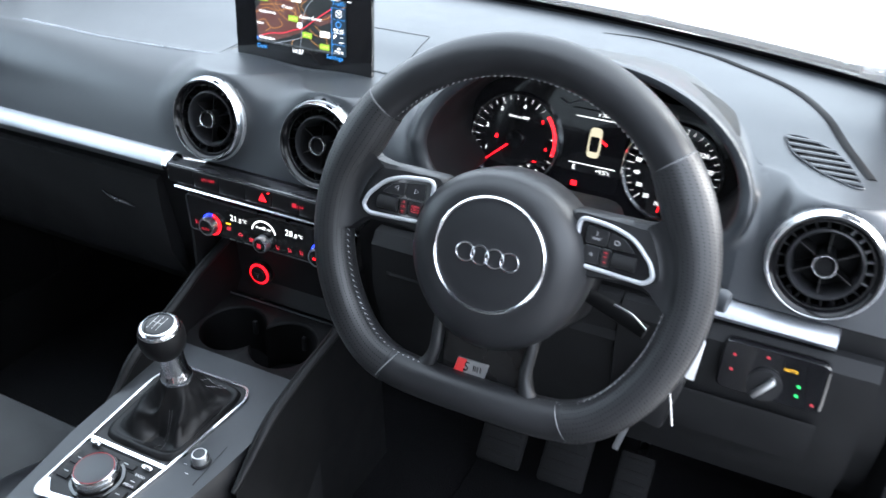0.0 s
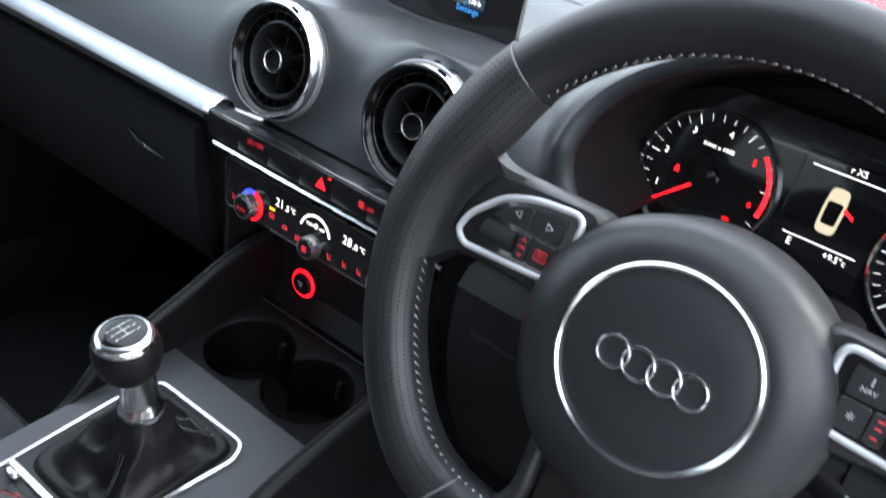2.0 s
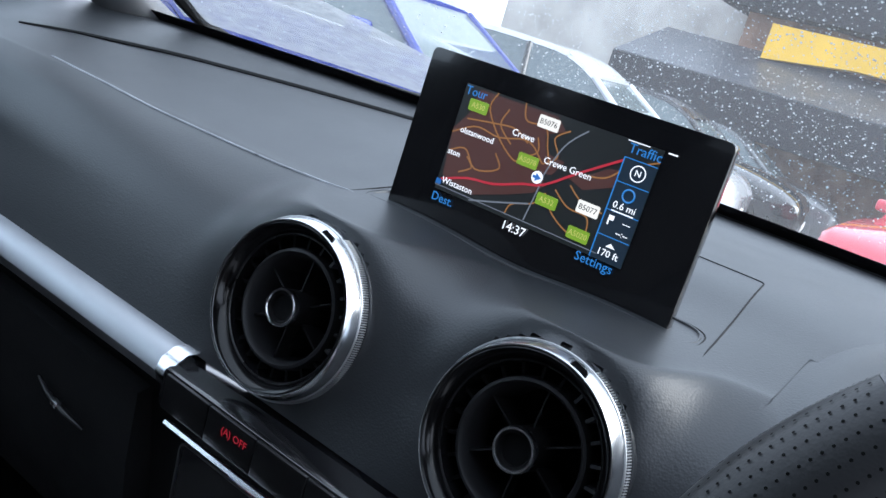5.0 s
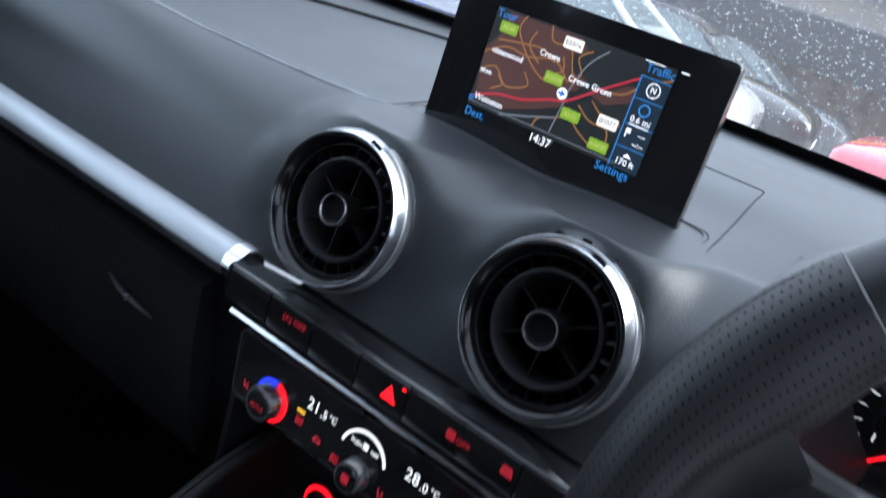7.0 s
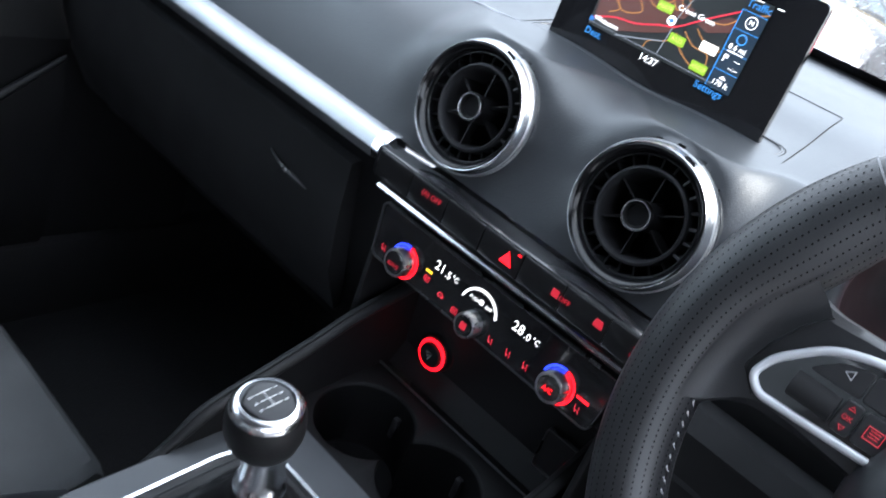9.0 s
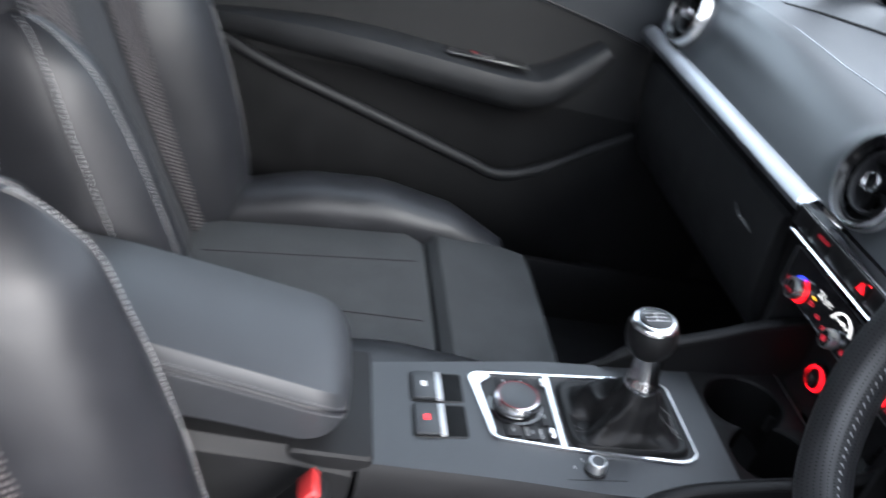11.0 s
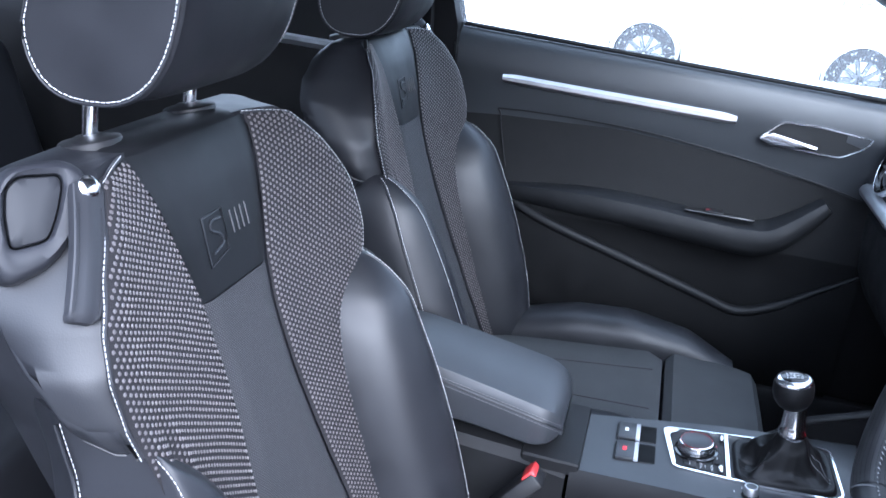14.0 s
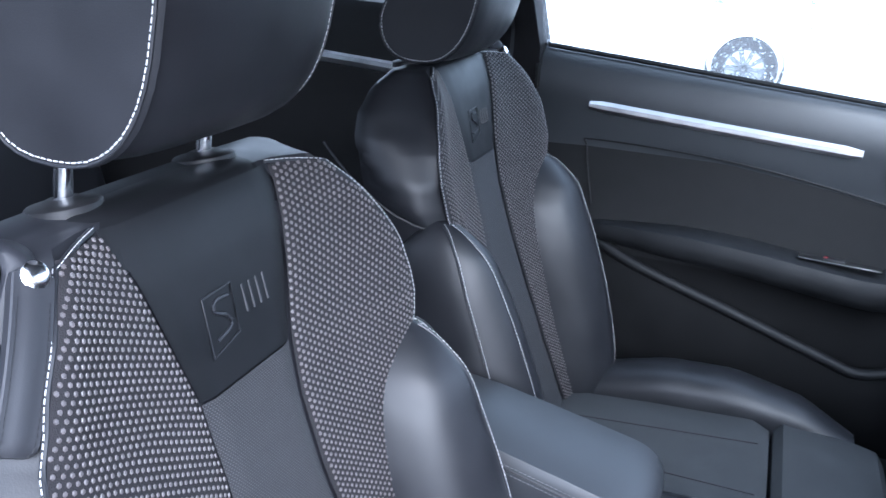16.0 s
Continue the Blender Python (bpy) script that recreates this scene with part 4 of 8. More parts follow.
for text, x, y, back, front in (("A530", 0.10, 0.17, green_sign, green_ink), ("A5078", 0.43, 0.46, green_sign, green_ink), ("A532", 0.58, 0.72, green_sign, green_ink), ("A5020", 0.77, 0.88, green_sign, green_ink), ("B5076", 0.47, 0.10, white_sign, black_ink), ("B5077", 0.775, 0.65, white_sign, black_ink)):
    sign = part("road_sign", plate(rounded([(-0.0068, -0.0035), (0.0068, -0.0035), (0.0068, 0.0035), (-0.0068, 0.0035)], 0.001), 0, 0.0003, 0.0001), back, display, m=spot(x, y, 0.0012))
    letters(text, 0.0045, front, sign, pose(0, 0, 0.0004))
marker = part("position_marker", plate([(0.0036 * math.cos(a), 0.0036 * math.sin(a)) for a in steps(0, 2 * math.pi, 20, endpoint=False)], 0, 0.0004, 0.0002), ink, display, m=spot(0.50, 0.56, 0.0014))
part("marker_arrow", plate([(0.0030, 0.0), (-0.0008, 0.0024), (-0.0008, 0.0008), (-0.0026, 0.0008), (-0.0026, -0.0008), (-0.0008, -0.0008), (-0.0008, -0.0024)], 0.0005, 0.0007, 0.0001), lit("arrow", (0.05, 0.25, 0.8), 0.9), marker)
part("compass_ring", tube([(0.0042 * math.cos(a), 0.0042 * math.sin(a), 0) for a in steps(0, 2 * math.pi, 24, endpoint=False)], 0.0003, 4, closed=True), ink, display, m=spot(0.93, 0.24))
part("scale_ring", tube([(0.0034 * math.cos(a), 0.0034 * math.sin(a), 0) for a in steps(0, 2 * math.pi, 24, endpoint=False)], 0.0005, 4, closed=True), blue_ink, display, m=spot(0.925, 0.43))
part("scale_bar", flat([(0.875, 0.575), (0.975, 0.575), (0.975, 0.585), (0.875, 0.585)], 0.0016), ink, display)
part("flag_mark", flat([(0.875, 0.62), (0.90, 0.62), (0.90, 0.66), (0.882, 0.66), (0.882, 0.70), (0.875, 0.70)], 0.0016), ink, display)
part("height_mark", flat([(0.905, 0.875), (0.925, 0.84), (0.95, 0.875)], 0.0016), ink, display)
part("top_marks", join(flat([(0.84, 0.005), (0.94, 0.005), (0.94, 0.013), (0.84, 0.013)], 0.0014), flat([(1.02, 0.0), (1.06, 0.0), (1.06, 0.012), (1.02, 0.012)], 0.0014))[:2], ink, display)
part("pole_mark", flat([(0.0, 0.90), (0.03, 0.90), (0.03, 0.95), (0.0, 0.95)], 0.0016), lit("parking", (0.03, 0.2, 0.6), 0.9), display)
for side in (-1, 1):
    part("hinge_cap", lathe([(0.0052, -0.0030), (0.0050, 0.0006), (0.0034, 0.0010), (0.0030, 0.0), (0.0, 0.0)], 24), HARD, dash, "black hinge cap", m=pose(side * 0.1045, 0.1015, 0.9806))

# ---- instruments ----
cluster = thing("instrument_cluster", "black instrument cluster with two dials and a display", "instrument cluster", m=facing(0.365, 0.128, 0.930, 14))
part("cluster_face", plate(rounded([(-0.170, -0.075), (0.170, -0.075), (0.170, 0.03), (0.12, 0.075), (-0.12, 0.075), (-0.170, 0.03)], 0.03), -0.02, -0.004, 0.001), GLOSS, cluster, "gloss black face")
DIAL_R = 0.054


def dial(x, y, ticks, numbers, needle, name):
    d = part("dial", lathe([(0.0, 0.0), (DIAL_R * 0.97, 0.0)], 48), GLOSS, cluster, name, m=pose(x, y, -0.002))
    part("dial_ring", lathe([(DIAL_R, -0.002), (DIAL_R * 1.02, 0.006), (DIAL_R * 0.985, 0.008), (DIAL_R * 0.965, 0.001)], 64), CHROME, d, "thin chrome ring")
    marks = []
    for k in range(ticks):
        a = radians(225 - 270 * k / (ticks - 1))
        r0 = 0.84 if k % 5 else 0.79
        marks.append(tube([(DIAL_R * r0 * math.cos(a), DIAL_R * r0 * math.sin(a), 0.0006), (DIAL_R * 0.93 * math.cos(a), DIAL_R * 0.93 * math.sin(a), 0.0006)], 0.00014 if k % 5 else 0.00026, 4))
    part("tick_marks", join(*marks)[:2], WHITE_GLOW, d, "white scale marks", kind="stuff")
    for text, a, mat in numbers:
        a = radians(a)
        letters(text, 0.0070, mat, d, pose(DIAL_R * 0.715 * math.cos(a), DIAL_R * 0.715 * math.sin(a), 0.0006))
    a = radians(needle)
    part("needle", loft([[(r * math.cos(a) - w * math.sin(a), r * math.sin(a) + w * math.cos(a), z) for w, z in ((-h, 0.003), (h, 0.003), (h, 0.0042), (-h, 0.0042))] for r, h in ((DIAL_R * 0.20, 0.0011), (DIAL_R * 0.86, 0.0006))]), RED_GLOW, d, "red glowing needle")
    part("needle_cap", lathe([(0.0105, 0.001), (0.0100, 0.006), (0.0, 0.0065)], 28), GLOSS, d, "black needle cap")
    return d


tach = dial(-0.0905, 0.003, 26, [("1", 205, WHITE_GLOW), ("2", 165, WHITE_GLOW), ("3", 125, WHITE_GLOW), ("4", 82, WHITE_GLOW), ("5", 40, RED_GLOW), ("6", -8, RED_GLOW)], 222, "rev counter dial")
part("red_zone", tube([(DIAL_R * 0.89 * math.cos(a), DIAL_R * 0.89 * math.sin(a), 0.001) for a in steps(radians(42), radians(-14), 16)], 0.0018, 5), RED_GLOW, tach, "red zone")
letters("1/min x 1000", 0.0048, WHITE_GLOW, tach, pose(0, 0.026, 0.0006))
part("belt_lamp", plate(rounded([(-0.0022, -0.0028), (0.0022, -0.0028), (0.0014, 0.0012), (0.0, 0.0030), (-0.0014, 0.0012)], 0.0006), 0.0003, 0.0008, 0.0002), RED_GLOW, tach, "red seat belt lamp", m=pose(-0.024, 0.0, 0))
letters("90", 0.0045, WHITE_GLOW, tach, pose(0.012, -0.032, 0.0006))
letters("°C", 0.004, WHITE_GLOW, tach, pose(0.021, -0.028, 0.0006))
letters("130", 0.004, RED_GLOW, tach, pose(0.026, -0.022, 0.0006))
speedo = dial(0.094, 0.002, 29, [("10", 256, WHITE_GLOW), ("20", 234, WHITE_GLOW), ("30", 212, WHITE_GLOW), ("40", 191, WHITE_GLOW), ("50", 170, WHITE_GLOW), ("60", 149, WHITE_GLOW), ("70", 128, WHITE_GLOW), ("80", 107, WHITE_GLOW), ("100", 80, WHITE_GLOW), ("120", 40, WHITE_GLOW), ("130", 12, WHITE_GLOW), ("140", -14, WHITE_GLOW)], 262, "speedometer dial")
letters("MPH", 0.0055, WHITE_GLOW, speedo, pose(0.0, -0.024, 0.0006))
info = part("centre_display", plate(rounded([(-0.034, -0.045), (0.034, -0.045), (0.034, 0.045), (-0.034, 0.045)], 0.003), -0.004, -0.001, 0.001), GLOSS, cluster, "black centre display", m=pose(0.0045, 0.008, 0))
for y in (0.0355, -0.0175):
    part("rule", box(-0.027, 0.027, y, y + 0.0008, -0.001, -0.0006, 0.0001), WHITE_GLOW, info)
letters("r XS", 0.0065, WHITE_GLOW, info, pose(0.004, 0.041, -0.0008))
letters("E", 0.0075, WHITE_GLOW, info, pose(-0.020, -0.0225, -0.0008))
letters("+9.5°c", 0.0065, WHITE_GLOW, info, pose(0.014, -0.0225, -0.0008))
CREAM = glowing("cream_light", (0.85, 0.72, 0.48), 0.7)
car_mark = part("car_picture", plate(rounded([(-0.0095, -0.020), (0.0095, -0.020), (0.0105, 0.0), (0.009, 0.020), (-0.009, 0.020), (-0.0105, 0.0)], 0.006), -0.0008, -0.0004, 0.0002), CREAM, info, "cream outline of a car", m=pose(-0.001, 0.009, 0) @ Matrix.Diagonal((0.74, 0.86, 1.0, 1.0)))
part("car_glass", plate(rounded([(-0.007, -0.012), (0.007, -0.012), (0.0075, 0.008), (-0.0075, 0.008)], 0.003), -0.0004, -0.0002, 0.0001), GLOSS, car_mark)
part("open_door_mark", plate([(0.0095, 0.006), (0.020, 0.001), (0.0195, -0.002), (0.0090, 0.003)], -0.0004, 0.0002, 0.0001), RED_GLOW, car_mark, "red open-door mark")
part("brake_lamp", plate(rounded([(-0.0035, -0.0028), (0.0035, -0.0028), (0.0035, 0.0028), (-0.0035, 0.0028)], 0.001), -0.003, -0.002, 0.0003), RED_GLOW, cluster, "red brake lamp", m=pose(-0.0122, -0.0325, 0.002))
part("pane_edge", tube([(-0.045, 0.060, -0.001), (-0.035, 0.055, -0.001), (-0.020, 0.062, -0.001), (0.030, 0.060, -0.001), (0.05, 0.048, -0.001)], 0.0008, 5), DARKMETAL, cluster)

# the hood round the instruments: an arched mouth that flows out into the pad
binnacle = thing("instrument_hood", "dark grey arched hood over the instruments", "instrument hood", (0, 0, 0))


def spread(points, n):
    """n points at even distances along a polyline."""
    p = [Vector(q) for q in points]
    run = [0.0]
    for u, v in zip(p, p[1:]):
        run.append(run[-1] + (v - u).length)
    return [Vector([lerp(s, run, [q[i] for q in p]) for i in range(3)]) for s in steps(0, run[-1], n)]


def hood_point(f):
    x, row, ox, oy = hood_edge(f)
    k = min(int(row), 51)
    (y0, z0), (y1, z1) = dash_row(x)[k:k + 2]
    return Vector((x, y0 + (y1 - y0) * (row - k), z0 + (z1 - z0) * (row - k) - 0.0006)), Vector((ox, 0.995 * oy, 0.06 * oy))


dense_border = [hood_point(f) for f in steps(0, 1, 241)]
border = spread([q for q, _ in dense_border], 85)
leaving = [dense_border[min(range(241), key=lambda i: (dense_border[i][0] - q).length)][1] for q in border]
angles = steps(radians(216), radians(-36), len(border))


def mouth(a, half, up, dy):
    c, s = math.cos(a), math.sin(a)
    z = 0.955 + (up if s > 0 else 0.088) * s
    return Vector((0.375 + half * c, 0.016 + 0.40 * max(0.0, z - 0.955) + dy, z))


shell, lining = [], []
for a, q, ahead in zip(angles, border, leaving):
    m0 = mouth(a, 0.166, 0.098, 0.0)
    out = Vector((math.cos(a), 0, math.sin(a) * 0.75)).normalized()
    lip = [m0 + out * 0.012 * (1 - math.cos(k)) + Vector((0, 0.012 * (1 - math.sin(k)), 0)) for k in steps(0, math.pi / 2, 7)]
    start = lip[-1]
    flow = []
    # leave the lip outwards and arrive along the pad
    far = (q - start).length
    for s in steps(0.08, 1.0, 12):
        h1, h2, h3, h4 = 2 * s**3 - 3 * s**2 + 1, s**3 - 2 * s**2 + s, 3 * s**2 - 2 * s**3, s**3 - s**2
        flow.append(start * h1 + (out * min(far * 0.5, 0.03)) * h2 + q * h3 + (ahead * min(far * 0.8, 0.07)) * h4)
    shell.append(lip + flow)
    lining.append([mouth(a, 0.166, 0.098, 0.0120), mouth(a, 0.165, 0.094, 0.03), mouth(a, 0.163, 0.086, 0.07), mouth(a, 0.160, 0.076, 0.12), mouth(a, 0.158, 0.070, 0.15)])
part("hood_shell", sheet(shell), DASH, binnacle, "grained dark grey hood")
part("tunnel", sheet(lining), LOWER, binnacle, "black tunnel lining")
back_ring = [Vector((0.375 + (r[-1].x - 0.375) * 0.9, 0.203, 0.945 + (r[-1].z - 0.945) * 0.85)) for r in lining]
part("tunnel_back", loft([back_ring, [p + Vector((0, 0.004, 0)) for p in back_ring]]), LOWER, binnacle, "black tunnel back")
part("tunnel_end", sheet([[r[-1], Vector((0.375 + (r[-1].x - 0.375) * 0.9, 0.203, 0.945 + (r[-1].z - 0.945) * 0.85))] for r in lining]), LOWER, binnacle)
part("tunnel_floor", sheet([[(0.365 + h * k, y, z) for k in steps(-1, 1, 9)] for y, z, h in ((0.165, 0.862, 0.17), (0.08, 0.858, 0.17), (0.015, 0.850, 0.19), (-0.01, 0.83, 0.19), (-0.02, 0.80, 0.18))]), LOWER, binnacle)
knee = thing("knee_panel", "black lower panel under the steering column", "dashboard panel", (0, 0, 0))
KNEE = ((-0.012, 0.848), (-0.022, 0.835), (-0.020, 0.78), (0.005, 0.70), (0.05, 0.62), (0.07, 0.62), (0.03, 0.71), (0.01, 0.85))


def knee_piece(x0, x1, y0=0.0, n=7):
    return loft([[(x, y + y0 + 0.01 * abs(x - 0.4), z) for y, z in KNEE] for x in steps(x0, x1, n)])


part("column_surround", knee_piece(0.276, 0.454, 0.004), LOWER, knee, "black column surround")
part("panel_side", knee_piece(0.165, 0.274), LOWER, knee, "black inner knee panel")
part("panel_side", knee_piece(0.456, 0.70), LOWER, knee, "black outer knee panel")
part("hatch", loft([[(x, y + 0.01 * abs(x - 0.4), z) for y, z in ((-0.0225, 0.770), (-0.0235, 0.765), (-0.004, 0.705), (0.0, 0.705))] for x in steps(0.49, 0.66, 5)]), LOWER, knee, "black storage hatch")

# light switch panel
lights = thing("light_switch", "black headlamp switch panel with a chrome rotary knob", "switch panel", m=facing(0.609, -0.026, 0.818, 8))
part("switch_face", plate(rounded([(-0.048, 0.026), (0.050, 0.026), (0.050, -0.026), (-0.048, -0.026)], 0.008), -0.008, 0.004, 0.002), GLOSS, lights, "gloss black face")
part("switch_base", lathe([(0.0165, 0.004), (0.0160, 0.009), (0.0, 0.0095)], 36), HARD, lights, m=pose(-0.004, -0.010, 0))
part("switch_grip", box(-0.0028, 0.0028, -0.014, 0.014, 0.008, 0.018, 0.0025), SATIN, lights, "satin chrome grip", m=pose(-0.004, -0.010, 0, 0, 0, -38))
for x, y, mat in ((-0.036, 0.012, RED_DIM), (-0.036, -0.004, RED_DIM), (-0.006, 0.018, RED_DIM), (0.026, -0.003, GREEN_GLOW), (0.026, -0.013, GREEN_GLOW), (0.041, -0.018, RED_DIM), (-0.012, -0.021, RED_DIM)):
    part("pictogram", plate(rounded([(-0.0018, -0.0013), (0.0018, -0.0013), (0.0012, 0.0015), (-0.0015, 0.0015)], 0.0006), 0, 0.0003, 0.0001), mat, lights, m=pose(x, y, 0.0041))
letters("AUTO", 0.0044, AMBER_GLOW, lights, pose(0.016, 0.011, 0.0042))

# ---- steering wheel ----
RHO = 0.30
WHEEL = Matrix.Translation((0.358, -0.1164, 0.930)) @ Matrix(((1, 0, 0, 0), (0, math.sin(RHO), -math.cos(RHO), 0), (0, math.cos(RHO), math.sin(RHO), 0), (0, 0, 0, 1))) @ Matrix.Scale(1.055, 4)
wheel = thing("steering_wheel", "black leather flat-bottomed steering wheel with perforated grips", "steering wheel", m=WHEEL)
RC, FLAT = 0.1660, 0.1385


def rim_radius(a):
    s = max(0.0, -math.sin(a)) / FLAT
    return ((1 / RC) ** 16 + s**16) ** (-1 / 16)


def rim_piece(a0, a1, fat, n):
    verts, faces, uvs, m = [], [], [], 20
    run = 0.0
    for i in range(n + 1):
        a = a0 + (a1 - a0) * i / n
        r = rim_radius(a)
        d = 1e-4
        tang = Vector((math.cos(a + d), math.sin(a + d), 0)) * rim_radius(a + d) - Vector((math.cos(a - d), math.sin(a - d), 0)) * rim_radius(a - d)
        tang.normalize()
        out = Vector((tang.y, -tang.x, 0))
        c = Vector((math.cos(a), math.sin(a), 0)) * r
        # thumb rests near the spokes
        deg = (math.degrees(a) + 360) % 360
        rest = sum(math.exp(-(((deg - q + 180) % 360 - 180) / 11) ** 2) for q in (27, 153))
        w, t = fat * (0.0182 + 0.0030 * rest), fat * (0.0190 + 0.001 * rest)
        for j in range(m):
            k = 2 * math.pi * j / m
            verts.append(c + out * (w * math.cos(k) - 0.0025 * rest) + Vector((0, 0, t * math.sin(k))))
            uvs.append((run, j * 0.1 / m))
        run += RC * (a1 - a0) / n
    for i in range(n):
        for j in range(m):
            faces.append((i * m + j, i * m + (j + 1) % m, (i + 1) * m + (j + 1) % m, (i + 1) * m + j))
    return verts, faces, uvs


SEAMS = [radians(v) for v in (-57, 39, 141, 237, 303)]
def perforations(a0, a1, fat):
    """Small round holes over a grip, in staggered rows."""
    verts, faces = [], []
    n = int(RC * (a1 - a0) / 0.0029)
    for i in range(1, n):
        for j in range(23):
            a = a0 + (a1 - a0) * (i + (0.5 if j % 2 else 0.0)) / n
            if a > a1 - 0.012:
                continue
            k = radians(-50 + 280 * j / 22)
            r, d = rim_radius(a), 1e-4
            tang = (Vector((math.cos(a + d), math.sin(a + d), 0)) * rim_radius(a + d) - Vector((math.cos(a - d), math.sin(a - d), 0)) * rim_radius(a - d)).normalized()
            out = Vector((tang.y, -tang.x, 0))
            deg = (math.degrees(a) + 360) % 360
            rest = sum(math.exp(-(((deg - q + 180) % 360 - 180) / 11) ** 2) for q in (27, 153))
            w, t = fat * (0.0182 + 0.0030 * rest), fat * (0.0190 + 0.001 * rest)
            p = Vector((math.cos(a), math.sin(a), 0)) * r + out * (w * math.cos(k) - 0.0025 * rest) + Vector((0, 0, t * math.sin(k)))
            nrm = (out * math.cos(k) + Vector((0, 0, math.sin(k)))).normalized()
            side_ = nrm.cross(tang)
            b = len(verts)
            verts += [p + nrm * 0.00012 + (tang * math.cos(q) + side_ * math.sin(q)) * 0.00050 for q in (0.0, 1.0472, 2.0944, 3.1416, 4.1888, 5.2360)]
            faces.append(tuple(range(b, b + 6)))
    return verts, faces


for a0, a1 in ((SEAMS[0], SEAMS[1]), (SEAMS[2], SEAMS[3])):
    grip = part("rim_grip", rim_piece(a0, a1, 1.04, 60), GRIP, wheel, "perforated leather grip")
    part("perforation", perforations(a0, a1, 1.04), HOLE, grip, "tiny dark holes", kind="stuff")
part("rim_top", rim_piece(SEAMS[1], SEAMS[2], 1.0, 44), RIM, wheel, "smooth leather rim top")
part("rim_bottom", rim_piece(SEAMS[3], SEAMS[4], 1.0, 40), RIM, wheel, "smooth leather rim bottom")
for s in SEAMS[:4]:
    r = rim_radius(s)
    part("rim_seam", tube([Vector((math.cos(s), math.sin(s), 0)) * (r + 0.0185 * math.cos(k)) + Vector((0, 0, 0.0194 * math.sin(k))) for k in steps(0, 2 * math.pi, 24, endpoint=False)], 0.0008, 5, closed=True), SEAM_GREY, wheel)
# inner stitching all round the rim
cross = []
for k in range(170):
    a = 2 * math.pi * k / 170
    if 247 < math.degrees(a) < 293:
        continue
    c = Vector((math.cos(a), math.sin(a), 0)) * (rim_radius(a) - 0.0180)
    t = Vector((-math.sin(a), math.cos(a), 0))
    cross.append(tube([c - t * 0.0016 + Vector((0, 0, 0.0068)), c + t * 0.0016 + Vector((0, 0, 0.0030))], 0.00058, 4))
part("rim_stitching", join(*cross)[:2], GREY_THREAD, wheel, "pale cross stitching", kind="stuff")
# hub
hub_rings = []
for r, z in ((0.0800, -0.030), (0.0805, -0.004), (0.0790, 0.006), (0.0750, 0.015), (0.0680, 0.0215), (0.0600, 0.0250), (0.0525, 0.0268), (0.0505, 0.0262), (0.0480, 0.0272), (0.030, 0.0282), (0.0, 0.0286)):
    hub_rings.append((r, z))
hub_shape = lathe(hub_rings, 72)
hub_shape = [Vector((v[0] * 1.01, v[1] * (lerp(math.hypot(v[0], v[1]), (0.053, 0.08), (1.0, 0.88)) if v[1] > 0 else lerp(math.hypot(v[0], v[1]), (0.053, 0.08), (1.0, 1.13))), v[2])) for v in hub_shape[0]], hub_shape[1]
part("airbag_cover", hub_shape, COVER, wheel, "grained black airbag cover")
part("hub_ring", lathe([(0.0528, 0.0258), (0.0530, 0.0282), (0.0515, 0.0292), (0.0500, 0.0284), (0.0498, 0.0258)], 72), CHROME, wheel, "satin chrome ring", m=Matrix.Diagonal((0.955, 0.955, 1.0, 1.0)))
emblem = part("emblem", lathe([(0.0001, 0.0), (0.0002, 0.0)], 6), CHROME, wheel, "four interlinked chrome rings", m=pose(0, -0.001, 0.0290) @ Matrix.Scale(0.97, 4))
for k in range(4):
    cx = -0.0207 + k * 0.0138
    part("emblem_ring", tube([(cx + 0.0083 * math.cos(a), 0.0083 * math.sin(a), 0.0004 + 0.0003 * math.cos(a) * (1 if k % 2 else -1)) for a in steps(0, 2 * math.pi, 36, endpoint=False)], 0.00095, 8, closed=True, flat=0.9), CHROME, emblem)
# side spokes with switch pods
POD = [(0.066, 0.0475), (0.095, 0.0450), (0.113, 0.0390), (0.1295, 0.0225), (0.1335, 0.0115), (0.1270, 0.0055), (0.068, 0.0085)]


def loop(points, r, parent, mat, z, name="pictogram"):
    return part(name, tube([(x, y, z) for x, y in points], r, 4, closed=True), mat, parent)


